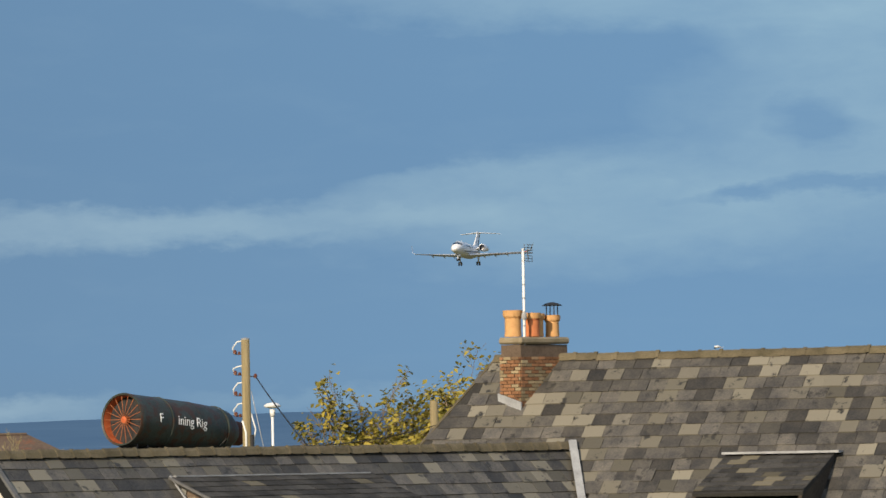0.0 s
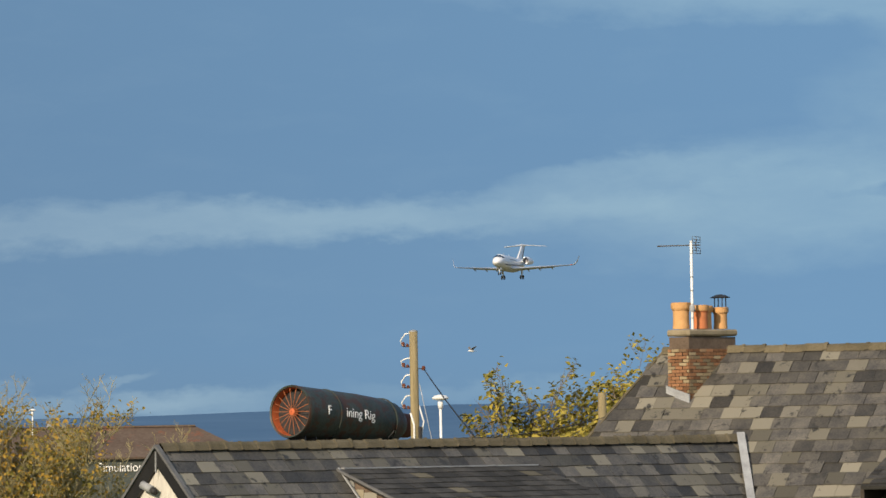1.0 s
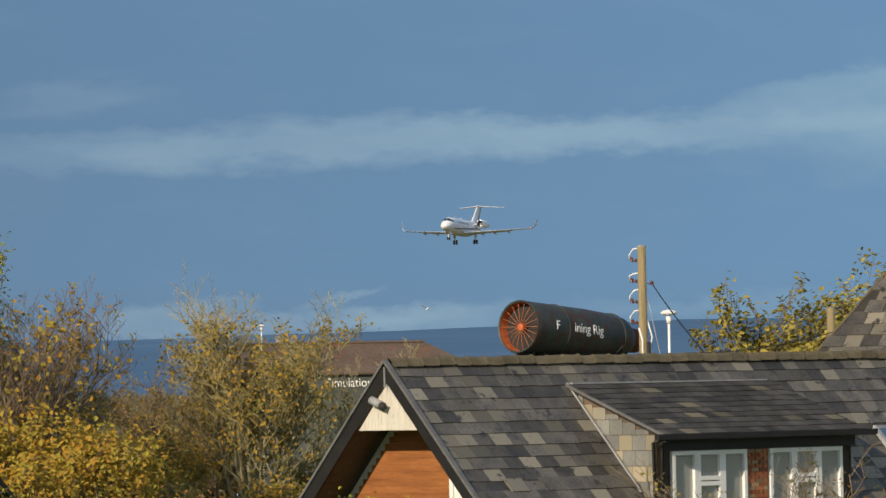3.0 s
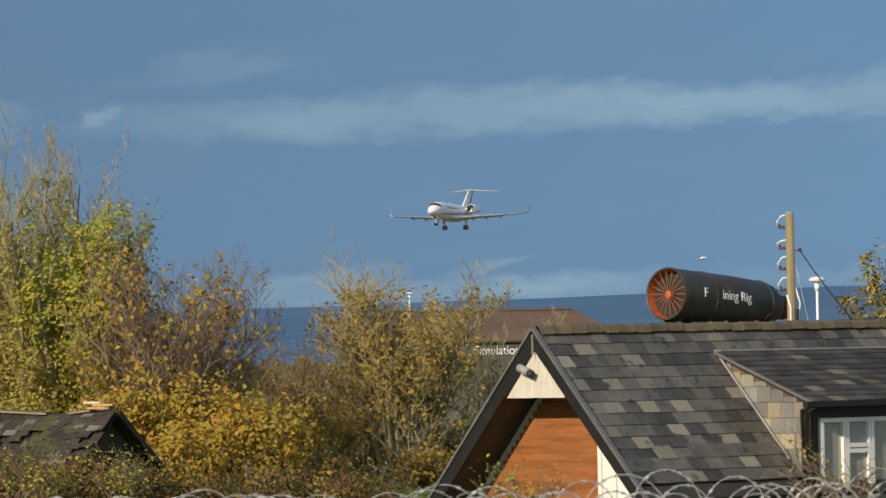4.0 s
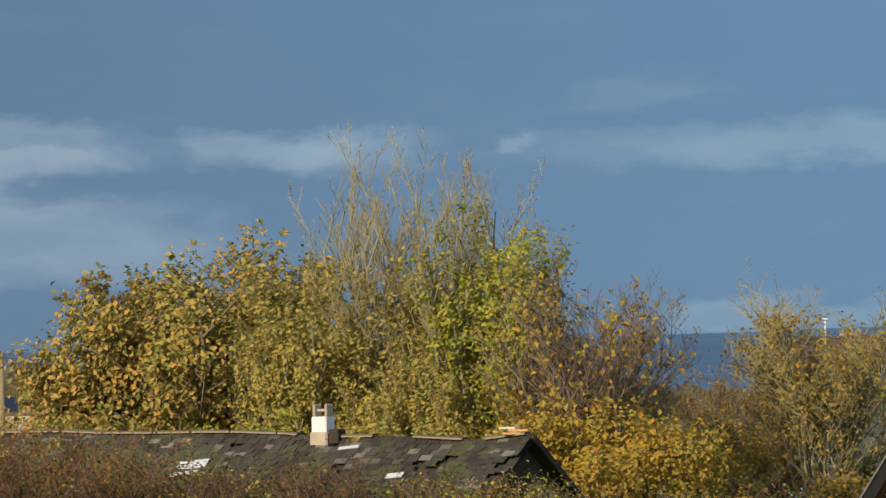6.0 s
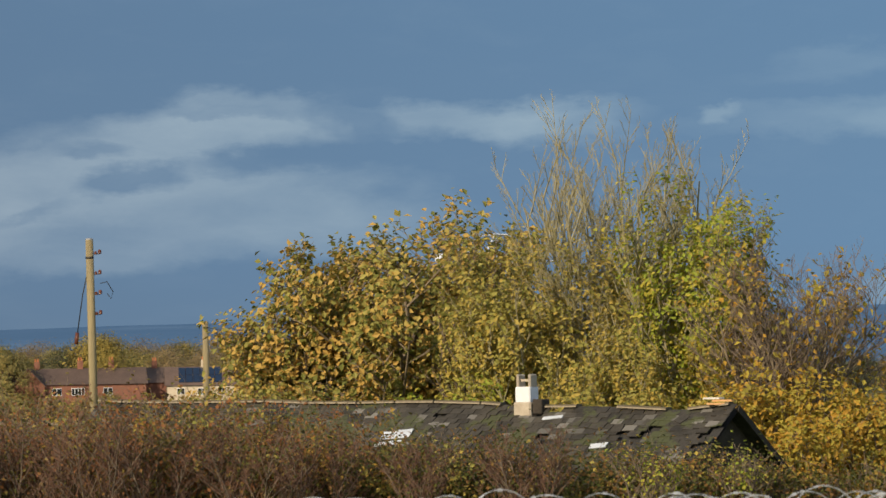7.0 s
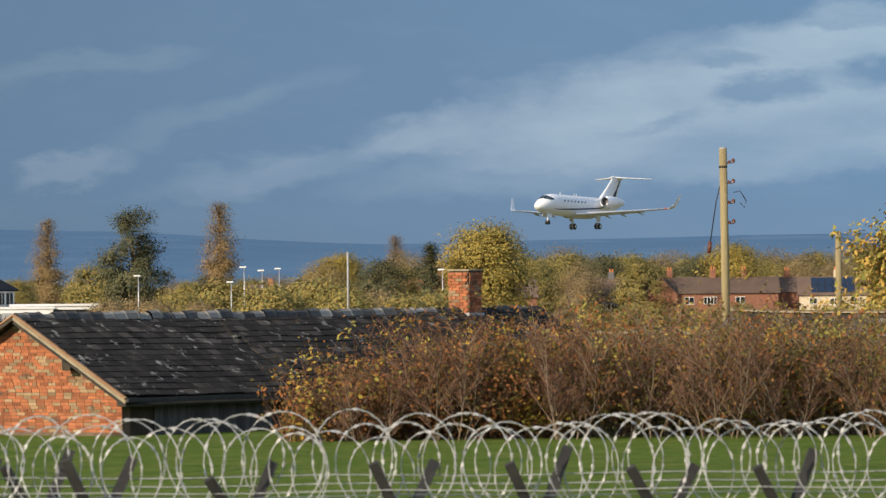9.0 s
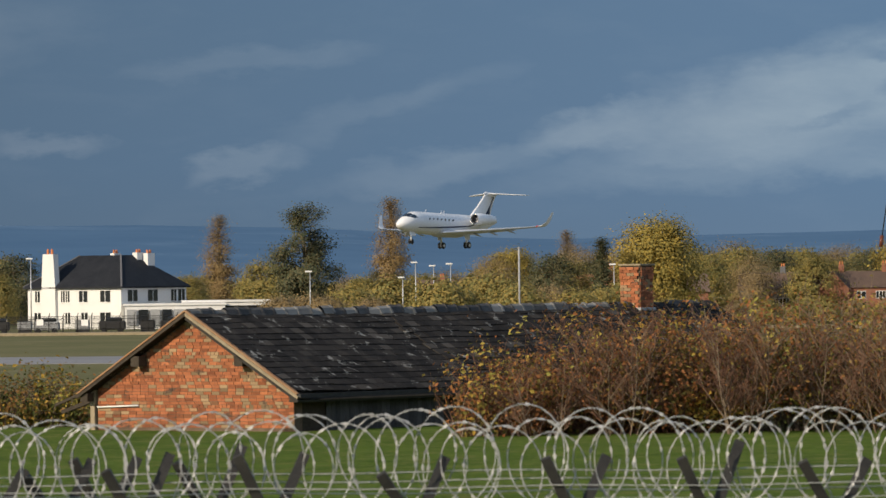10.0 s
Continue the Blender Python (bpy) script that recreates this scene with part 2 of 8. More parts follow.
BRICK_P = surf("brick_piece", (0.20, 0.070, 0.036), (0.40, 0.145, 0.062), 1.6, 0.9, 0.4, vary=0.36, c3=(0.27, 0.19, 0.11), spots=0.20, fine=7, dist=0.006, c4=(0.085, 0.055, 0.040), blot=0.36, stretch=(1, 1, 2.5))
BRICK_J = surf("brick_rest", (0.20, 0.070, 0.036), (0.40, 0.145, 0.062), 1.6, 0.9, 0.4, island=0.36, c3=(0.27, 0.19, 0.11), spots=0.20, fine=7, dist=0.006, c4=(0.085, 0.055, 0.040), blot=0.36, stretch=(1, 1, 2.5))
STACK_BRICK_P = surf("old_brick_piece", (0.17, 0.085, 0.045), (0.33, 0.165, 0.080), 2.0, 0.9, 0.4, vary=0.38, c3=(0.30, 0.235, 0.14), spots=0.38, fine=7, dist=0.006)
STACK_BRICK_J = surf("old_brick_rest", (0.17, 0.085, 0.045), (0.33, 0.165, 0.080), 2.0, 0.9, 0.4, island=0.38, c3=(0.30, 0.235, 0.14), spots=0.38, fine=7, dist=0.006)
MORTAR = surf("mortar", (0.085, 0.060, 0.042), (0.17, 0.125, 0.090), 2.0, 0.95, 0.5)
FAR_BRICK = surf("far_brick", (0.19, 0.082, 0.052), (0.29, 0.128, 0.082), 0.8, 0.9, 0.2, fine=8)
FAR_TILE = surf("far_roof_tile", (0.095, 0.065, 0.052), (0.155, 0.105, 0.080), 0.5, 0.85, 0.3, fine=10, vary=0.2)
FAR_SLATE = surf("far_slate", (0.012, 0.014, 0.018), (0.028, 0.03, 0.036), 0.6, 0.7, 0.2, spec=0.15)
RENDERED = surf("white_render", (0.64, 0.64, 0.63), (0.74, 0.74, 0.73), 0.3, 0.8, 0.15, fine=20)
WHITE = surf("white_paint", (0.70, 0.70, 0.68), (0.84, 0.84, 0.82), 2.0, 0.45, 0.1)
CREAM = surf("cream_board", (0.50, 0.47, 0.41), (0.66, 0.63, 0.56), 2.0, 0.8, 0.3, stretch=(6, 6, 0.7), c3=(0.40, 0.36, 0.29), spots=0.36)
BLACKPAINT = surf("black_paint", (0.010, 0.010, 0.011), (0.022, 0.021, 0.02), 2.0, 0.5, 0.2)
CEDAR = surf("cedar_board", (0.18, 0.062, 0.020), (0.37, 0.145, 0.045), 0.9, 0.65, 0.15, vary=0.12, stretch=(1, 1, 7), fine=6)
GREYWOOD = surf("weathered_wood", (0.20, 0.165, 0.115), (0.36, 0.30, 0.21), 1.5, 0.9, 0.5, stretch=(5, 5, 0.4))
POLEWOOD = surf("pole_wood", (0.17, 0.135, 0.070), (0.34, 0.275, 0.15), 1.2, 0.85, 0.5, stretch=(6, 6, 0.35), dist=0.03)
# dark timber; also paints the shade on the barn's right side wall
DARKWOOD_SHADE = surf("dark_wood_and_shade", (0.03, 0.024, 0.018), (0.07, 0.056, 0.042), 1.5, 0.9, 0.4)
LEAD = surf("lead_sheet", (0.22, 0.225, 0.23), (0.40, 0.41, 0.42), 3.0, 0.6, 0.3)
STEEL = surf("galvanised_steel", (0.42, 0.43, 0.44), (0.60, 0.61, 0.62), 6.0, 0.45, 0.2, metal=0.7)
RAZOR = surf("razor_wire_steel", (0.32, 0.325, 0.33), (0.50, 0.505, 0.51), 20.0, 0.55, 0.0, metal=0.3)
IRON = surf("dark_iron", (0.018, 0.018, 0.02), (0.045, 0.043, 0.04), 5.0, 0.6, 0.3)
TERRA = surf("terracotta", (0.50, 0.26, 0.10), (0.66, 0.39, 0.17), 5.0, 0.8, 0.3)
TERRA_RED = surf("terracotta_red", (0.46, 0.15, 0.06), (0.58, 0.22, 0.09), 5.0, 0.8, 0.3)
STONE = surf("mossy_cement", (0.20, 0.165, 0.10), (0.34, 0.28, 0.19), 3.0, 0.95, 0.6)
RUST = surf("rusty_sheet", (0.080, 0.055, 0.042), (0.14, 0.105, 0.080), 0.35, 0.85, 0.3, c3=(0.17, 0.075, 0.045), spots=0.36)
DULLGREEN = surf("dull_green_cladding", (0.045, 0.055, 0.05), (0.075, 0.085, 0.075), 0.5, 0.7, 0.2)
RIGPAINT = surf("charred_paint", (0.024, 0.032, 0.027), (0.065, 0.076, 0.062), 0.9, 0.5, 0.35, c3=(0.065, 0.034, 0.022), spots=0.42, dist=0.02)
RIGORANGE = surf("orange_paint", (0.42, 0.085, 0.03), (0.58, 0.15, 0.05), 2.0, 0.6, 0.2)
PORCELAIN = surf("brown_porcelain", (0.09, 0.03, 0.018), (0.16, 0.055, 0.03), 8.0, 0.25, 0.0)
CABLE = surf("black_cable", (0.012, 0.012, 0.013), (0.03, 0.03, 0.03), 8.0, 0.6, 0.0)
BARK = surf("bark", (0.13, 0.10, 0.065), (0.27, 0.215, 0.145), 1.5, 0.95, 0.5, stretch=(3, 3, 0.7))
PALEBARK = surf("pale_bark", (0.20, 0.175, 0.10), (0.36, 0.32, 0.19), 1.2, 0.95, 0.4, stretch=(3, 3, 0.7))
TWIGS = surf("twigs", (0.12, 0.090, 0.065), (0.22, 0.165, 0.115), 1.0, 0.95, 0.0)
PALETWIG = surf("pale_twigs", (0.21, 0.18, 0.085), (0.37, 0.32, 0.16), 1.0, 0.95, 0.0)
REDTWIG = surf("russet_twigs", (0.080, 0.042, 0.028), (0.175, 0.095, 0.060), 0.6, 0.95, 0.0)
# air haze over distance is put into the hills' blue base colours
HILL = surf("hill_painted_haze", (0.078, 0.150, 0.258), (0.100, 0.180, 0.295), 0.002, 1.0, 0.0, fine=7, c3=(0.115, 0.195, 0.305), spots=0.35, stretch=(1, 1, 6), spec=0.0)
FIELD = surf("airfield_grass", (0.115, 0.118, 0.055), (0.175, 0.165, 0.085), 0.03, 0.95, 0.5, fine=30, c3=(0.21, 0.185, 0.10), spots=0.35, dist=0.06, spec=0.05)
GRASS = surf("grass", (0.050, 0.088, 0.013), (0.115, 0.165, 0.028), 0.5, 0.95, 0.9, fine=14, c3=(0.14, 0.155, 0.042), spots=0.40, dist=0.10, spec=0.05)
ASPHALT = surf("runway_asphalt", (0.20, 0.20, 0.21), (0.28, 0.28, 0.29), 0.05, 0.9, 0.2, fine=30)
JET = surf("aircraft_white", (0.78, 0.78, 0.79), (0.84, 0.84, 0.85), 0.4, 0.25, 0.0, spec=0.5)
JETGREY = surf("aircraft_grey", (0.48, 0.49, 0.51), (0.60, 0.61, 0.63), 0.8, 0.35, 0.0)
FANGREY = surf("fan_grey", (0.10, 0.10, 0.11), (0.20, 0.20, 0.21), 4.0, 0.4, 0.0, metal=0.5)
JETMETAL = surf("polished_metal", (0.60, 0.60, 0.60), (0.72, 0.72, 0.72), 2.0, 0.2, 0.0, metal=1.0)
JETBLUE = surf("dark_blue_stripe", (0.012, 0.018, 0.05), (0.02, 0.03, 0.07), 2.0, 0.3, 0.0)
TYRE = surf("tyre_rubber", (0.012, 0.012, 0.012), (0.03, 0.03, 0.03), 6.0, 0.8, 0.1)
REDLIGHT = surf("red_lens", (0.6, 0.03, 0.02), (0.7, 0.06, 0.04), 3.0, 0.2, 0.0)
GULLWHITE = surf("gull_white", (0.72, 0.72, 0.70), (0.82, 0.82, 0.80), 9.0, 0.8, 0.0)
GULLGREY = surf("gull_grey", (0.12, 0.11, 0.10), (0.24, 0.23, 0.22), 9.0, 0.8, 0.0)


def glass(name, tint, rough=0.05):
    mt = bpy.data.materials.new(name)
    mt.use_nodes = True
    nodes, links = nodes_of(mt.node_tree)
    b = nodes.new("ShaderNodeBsdfPrincipled")
    b.inputs["Base Color"].default_value = (*tint, 1)
    b.inputs["Roughness"].default_value = rough
    b.inputs["Specular IOR Level"].default_value = 0.9
    b.inputs["Coat Weight"].default_value = 0.6
    o = nodes.new("ShaderNodeOutputMaterial")
    links.new(b.outputs[0], o.inputs[0])
    return mt


DARKGLASS = glass("dark_glass", (0.015, 0.018, 0.022))
ROOMGLASS = glass("window_glass_with_blind", (0.30, 0.30, 0.28), 0.12)
# blue of the mirrored sky is put into this pane's base colour
SKYTINT_GLASS = glass("sky_tinted_glass", (0.05, 0.09, 0.15), 0.3)
SOLAR = glass("solar_cell", (0.012, 0.018, 0.035), 0.2)

L_SYC = leafy("sycamore_leaves", (0.12, 0.14, 0.025), (0.62, 0.52, 0.14), (0.56, 0.36, 0.09), 0.15)
L_YEL = leafy("yellow_leaves", (0.5, 0.39, 0.075), (0.33, 0.3, 0.06), (0.2, 0.18, 0.04), 0.15)
L_ORA = leafy("orange_leaves", (0.48, 0.37, 0.055), (0.22, 0.20, 0.04), (0.50, 0.29, 0.04), 0.15)
L_WIL = leafy("willow_leaves", (0.26, 0.25, 0.055), (0.47, 0.40, 0.10), (0.50, 0.37, 0.08), 0.15)
L_GRN = leafy("green_leaves", (0.26, 0.32, 0.035), (0.44, 0.44, 0.06), (0.48, 0.40, 0.06), 0.15)
L_HEDGE = leafy("hedge_leaves", (0.050, 0.045, 0.014), (0.42, 0.32, 0.07), (0.32, 0.13, 0.045), 0.22)
L_HEDGE2 = leafy("hedge_green_leaves", (0.045, 0.060, 0.014), (0.23, 0.215, 0.045), (0.25, 0.13, 0.04), 0.14)
L_FARDARK = leafy("far_dark_leaves", (0.075, 0.092, 0.048), (0.125, 0.135, 0.070), (0.17, 0.15, 0.075), 0.2)
L_FARTAN = leafy("far_tan_leaves", (0.33, 0.235, 0.11), (0.42, 0.30, 0.13), (0.28, 0.19, 0.09), 0.2)
L_OLV = leafy("olive_leaves", (0.19, 0.17, 0.04), (0.40, 0.31, 0.065), (0.46, 0.29, 0.05), 0.2)
L_FAROLIVE = leafy("far_olive_leaves", (0.18, 0.18, 0.062), (0.30, 0.265, 0.090), (0.36, 0.275, 0.085), 0.25)
L_FARGOLD = leafy("far_gold_leaves", (0.42, 0.30, 0.065), (0.52, 0.37, 0.085), (0.30, 0.245, 0.065), 0.3)
L_FARBROWN = leafy("far_brown_leaves", (0.22, 0.175, 0.10), (0.30, 0.23, 0.125), (0.34, 0.245, 0.115), 0.25)


# ---- mesh tools ----
def mesh_from(name, verts, faces, material, smooth=False):
    me = bpy.data.meshes.new(name)
    me.from_pydata([tuple(v) for v in verts], [], faces)
    if material:
        me.materials.append(material)
    if smooth:
        for p in me.polygons:
            p.use_smooth = True
    me.update()
    return me


def link(name, me, parent=None, label="", m=None):
    ob = new(name, me)
    if parent:
        ob.parent = parent
    if m is not None:
        ob.matrix_basis = m
    if label:
        ob["label"] = label
    return ob


def part(name, bm, material, parent, label="", smooth=False):
    me = bpy.data.meshes.new(name)
    bm.to_mesh(me)
    bm.free()
    me.materials.append(material)
    if smooth:
        for p in me.polygons:
            p.use_smooth = True
    return link(name, me, parent, label)


def thing(name, label, category, m=None, group="", kind=""):
    ob = new(name)
    ob.empty_display_size = 0.2
    if m is not None:
        ob.matrix_basis = m
    return tagged(ob, label, category, group, kind)


def bm_box(bm, size, m=None, bevel=0.0):
    """A box of that size centred on the origin of m."""
    r = bmesh.ops.create_cube(bm, size=1.0)
    vs = r["verts"]
    bmesh.ops.scale(bm, vec=size, verts=vs)
    if bevel:
        es = list({e for v in vs for e in v.link_edges})
        b = bmesh.ops.bevel(bm, geom=es, offset=bevel, segments=1, affect="EDGES")
        vs = [v for v in b["verts"]] + [v for v in vs if v.is_valid]
        vs = list({v for v in vs if v.is_valid})
    if m is not None:
        bmesh.ops.transform(bm, matrix=m, verts=vs)


def box(name, size, at, material, parent, label="", rz=0.0, rx=0.0, ry=0.0, bevel=0.0):
    bm = bmesh.new()
    bm_box(bm, size, pose(*at, rx, ry, rz), bevel)
    return part(name, bm, material, parent, label)


def lathe(name, profile, material, parent, label="", m=None, seg=16, caps=True):
    """A turned body: profile of (radius, height) along z."""
    vs, fs = [], []
    for r, h in profile:
        for k in range(seg):
            a = 2 * math.pi * k / seg
            vs.append((r * math.cos(a), r * math.sin(a), h))
    for i in range(len(profile) - 1):
        for k in range(seg):
            k2 = (k + 1) % seg
            fs.append((i * seg + k, i * seg + k2, (i + 1) * seg + k2, (i + 1) * seg + k))
    if caps:
        fs.append(tuple(reversed(range(seg))))
        fs.append(tuple((len(profile) - 1) * seg + k for k in range(seg)))
    if m is not None:
        vs = [m @ Vector(v) for v in vs]
    me = mesh_from(name, vs, fs, material, True)
    me.set_sharp_from_angle(angle=radians(40))
    return link(name, me, parent, label)


def tube_data(points, radius, seg=6, taper=None):
    """Vertices and faces of a tube along the points."""
    pts = [Vector(p) for p in points]
    vs, fs = [], []
    for i, p in enumerate(pts):
        d = (pts[min(i + 1, len(pts) - 1)] - pts[max(i - 1, 0)]).normalized()
        a = d.cross(Vector((0.31, 0.17, 0.93)))
        if a.length < 0.05:
            a = d.cross(Vector((1, 0, 0)))
        a.normalize()
        b = d.cross(a)
        r = radius if taper is None else radius + (taper - radius) * i / (len(pts) - 1)
        for k in range(seg):
            t = 2 * math.pi * k / seg
            vs.append(p + a * (r * math.cos(t)) + b * (r * math.sin(t)))
    for i in range(len(pts) - 1):
        for k in range(seg):
            k2 = (k + 1) % seg
            fs.append((i * seg + k, i * seg + k2, (i + 1) * seg + k2, (i + 1) * seg + k))
    fs.append(tuple(reversed(range(seg))))
    fs.append(tuple((len(pts) - 1) * seg + k for k in range(seg)))
    return vs, fs


def tube(name, points, radius, material, parent, label="", seg=6, taper=None):
    vs, fs = tube_data(points, radius, seg, taper)
    return link(name, mesh_from(name, vs, fs, material, True), parent, label)


def merged(chunks):
    vs, fs = [], []
    for v, f in chunks:
        o = len(vs)
        vs += list(v)
        fs += [tuple(i + o for i in q) for q in f]
    return vs, fs


BOXF = [(0, 3, 2, 1), (4, 5, 6, 7), (0, 1, 5, 4), (1, 2, 6, 5), (2, 3, 7, 6), (3, 0, 4, 7)]


def slab_verts(o, u, v, n, w, h, t):
    """The corners of a slab: from o, w along u, h along v, t along n."""
    a = [o, o + u * w, o + u * w + v * h, o + v * h]
    return a + [p + n * t for p in a]


def ground_z(d):
    if d < 150:
        return 4.3
    if d < 450:
        return 4.3 * (1 - (d - 150) / 300)
    return 0.0


def polar(az, d, z):
    a = radians(az)
    return Vector((d * math.sin(a), d * math.cos(a), z))


# ---- ground and distance ----
def build_ground():
    ds = [0, 20, 40, 60, 100, 150, 200, 250, 300, 350, 400, 450, 600, 900, 1500, 2500, 4800]
    seg = 72
    vs, fs = [(0, 0, ground_z(0))], []
    for d in ds[1:]:
        for k in range(seg):
            a = 2 * math.pi * k / seg
            vs.append((d * math.sin(a), d * math.cos(a), ground_z(d) + (0.12 * noise.noise((d * 0.03, k * 0.9, 1)) if d < 440 else 0)))
    for k in range(seg):
        fs.append((0, 1 + (k + 1) % seg, 1 + k))
    for i in range(len(ds) - 2):
        for k in range(seg):
            k2 = (k + 1) % seg
            a, b = 1 + i * seg, 1 + (i + 1) * seg
            fs.append((a + k, a + k2, b + k2, b + k))
    me = mesh_from("ground", vs, fs, GRASS, True)
    me.materials.append(FIELD)
    for p in me.polygons:
        if p.center.xy.length > 205:
            p.material_index = 1
    ob = link("ground", me)
    tagged(ob, "green airfield grass with paler worn patches", "grass", kind="structure")
    # the runway, a long strip beyond the barn
    c = polar(-3.57, 578, 0.02)
    c.z = 0.02
    u = Vector((0.98, -0.20, 0)).normalized()
    n = Vector((0.20, 0.98, 0))
    vs = slab_verts(c - u * 300 - n * 22, u, n, Vector((0, 0, 1)), 420, 44, 0.05)
    ob = link("runway", mesh_from("runway", vs, BOXF, ASPHALT))
    tagged(ob, "pale grey asphalt runway across the grass", "runway", kind="structure")
    # a field-edge strip of paler gravel under the far fence
    vs = slab_verts(polar(-3.2, 812, 0.02) - u * 160, u, n, Vector((0, 0, 1)), 330, 8, 0.35)
    ob = link("kerb_bank", mesh_from("kerb_bank", vs, BOXF, STONE))
    tagged(ob, "low pale bank at the airfield edge", "bank", kind="structure")


def build_hills():
    vs, fs = [], []
    n = 200
    for i in range(n + 1):
        az = -60 + 130 * i / n
        key = [(-60, 0.4), (-4.5, 0.46), (-2.5, 0.44), (-1.2, 0.40), (0.7, 0.27), (2.9, 0.30), (4.8, 0.33), (8, 0.35), (12, 0.40), (17, 0.49), (22, 0.45), (70, 0.4)]
        for (a0, e0), (a1, e1) in zip(key, key[1:]):
            if a0 <= az <= a1:
                e = e0 + (e1 - e0) * (az - a0) / (a1 - a0)
        e += 0.012 * noise.noise((az * 1.3, 0, 0)) + 0.006 * noise.noise((az * 6, 3, 0))
        top = 8 + 4600 * math.tan(radians(e))
        for d, z in ((3600, -1.0), (3900, top * 0.35), (4300, top * 0.8), (4600, top)):
            vs.append(polar(az, d, z + (2.0 * noise.noise((az * 2, d * 0.01, 5)) if z > 0 and d < 4600 else 0)))
    for i in range(n):
        for k in range(3):
            a = i * 4 + k
            fs.append((a, a + 4, a + 5, a + 1))
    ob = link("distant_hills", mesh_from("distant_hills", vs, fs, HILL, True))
    tagged(ob, "long hills on the skyline, distance haze painted in as blue", "hills", kind="structure")


build_ground()
build_hills()


# ---- roofs and brickwork ----
def pieces(name, slabs, mat_piece, mat_rest, parent, limit=300, label=""):
    """Slabs as parts up to the limit, each an object with its own place on a shared mesh; those past it joined into one part."""
    shared = {}
    for (o, u, v, n, w, h, t) in slabs[:limit]:
        key = (round(w, 2), round(h, 2), round(t, 3))
        if key not in shared:
            shared[key] = mesh_from(name, slab_verts(Vector((0, 0, 0)), Vector((1, 0, 0)), Vector((0, 1, 0)), Vector((0, 0, 1)), *key), BOXF, mat_piece)
        m = Matrix((u, v, u.cross(v))).transposed().to_4x4()
        m.translation = o
        link(name, shared[key], parent, label, m)
    rest = slabs[limit:]
    if rest:
        vs, fs = merged([(slab_verts(*s), BOXF) for s in rest])
        ob = link(name + "s", mesh_from(name + "s", vs, fs, mat_rest), parent)
        tagged(ob, kind="stuff")


def slate_slabs(o, u, v, length, slope, w, exposure, keep=None, sag=None, rnd=None, t=0.014, lost=0.0):
    """Courses of slates: from the eave end of v up to the ridge at o; u along the ridge, v down the slope."""
    n = u.cross(v)
    if n.z < 0:
        n = -n
    out = []
    rows = int(slope / exposure)
    for r in range(rows):
        s = r * exposure
        x = -w * (0.5 if r % 2 else 0.0)
        while x < length:
            ww = w * rnd.uniform(0.9, 1.1)
            x0, x1 = max(0.0, x), min(length, x + ww)
            if x1 - x0 > 0.06 and rnd.random() >= lost:
                c = o + u * (x0 + x1) / 2 + v * (s + exposure / 2)
                if keep is None or keep((x0 + x1) / 2, s + exposure / 2):
                    tilt = (v + n * (0.052 + rnd.uniform(-0.012, 0.018))).normalized()
                    p = o + u * (x0 + 0.004) + v * s + n * 0.012
                    if sag:
                        p = p + Vector((0, 0, sag((x0 + x1) / 2, s)))
                    skew = (u + v * rnd.uniform(-0.012, 0.012)).normalized()
                    vv = (tilt - skew * tilt.dot(skew)).normalized()
                    out.append((p, skew, vv, n, x1 - x0 - 0.008, exposure * 1.12 + rnd.uniform(-0.008, 0.012), t))
            x += ww
    return out


def ridge_tiles(parent, a, b, size=0.3, mat=None, r=0.13, drop=0.55, name="ridge_tile", jig=0.012, rnd=random.Random(4)):
    """A run of angled ridge tiles from a to b, each lapping the next."""
    d = (b - a)
    n = int(d.length / size)
    u = d.normalized()
    s = u.cross(Vector((0, 0, 1))).normalized()
    z = Vector((0, 0, 1))
    prof = [(-r, -drop * r - 0.02), (-r * 0.55, 0.02), (0, 0.075), (r * 0.55, 0.02), (r, -drop * r - 0.02)]
    vs = []
    step = d.length / n
    for x, up in ((0.0, 0.0), (step * 0.86, 0.0), (step * 0.86, 0.018), (step * 1.03, 0.018)):
        for px, pz in prof:
            vs.append((x, px, pz + up))
    fs = []
    for i in range(3):
        for k in range(4):
            fs.append((i * 5 + k, (i + 1) * 5 + k, (i + 1) * 5 + k + 1, i * 5 + k + 1))
    me = mesh_from(name, vs, fs, mat or RIDGE)
    for i in range(n):
        m = Matrix((u, -s, u.cross(-s))).transposed().to_4x4()
        m = m @ Matrix.Rotation(rnd.uniform(-jig, jig) * 2, 4, "Z")
        m.translation = a + u * step * i + z * rnd.uniform(-jig, jig)
        link(name, me, parent, "", m)


def plane_slab(name, corners, thick, material, parent, label=""):
    """A flat sheet with thickness below its corners."""
    c = [Vector(p) for p in corners]
    n = (c[1] - c[0]).cross(c[2] - c[0]).normalized()
    if n.z < 0:
        n = -n
    k = len(c)
    vs = c + [p - n * thick for p in c]
    fs = [tuple(range(k)), tuple(range(2 * k - 1, k - 1, -1))] + [(i, (i + 1) % k, k + (i + 1) % k, k + i) for i in range(k)]
    return link(name, mesh_from(name, vs, fs, material), parent, label)


def prism(name, corners, depth, material, parent, label=""):
    """An upright wall panel: corners of its face, pushed back along depth."""
    c = [Vector(p) for p in corners]
    k = len(c)
    vs = c + [p + depth for p in c]
    fs = [tuple(range(k)), tuple(range(2 * k - 1, k - 1, -1))] + [(i, k + i, k + (i + 1) % k, (i + 1) % k) for i in range(k)]
    return link(name, mesh_from(name, vs, fs, material), parent, label)


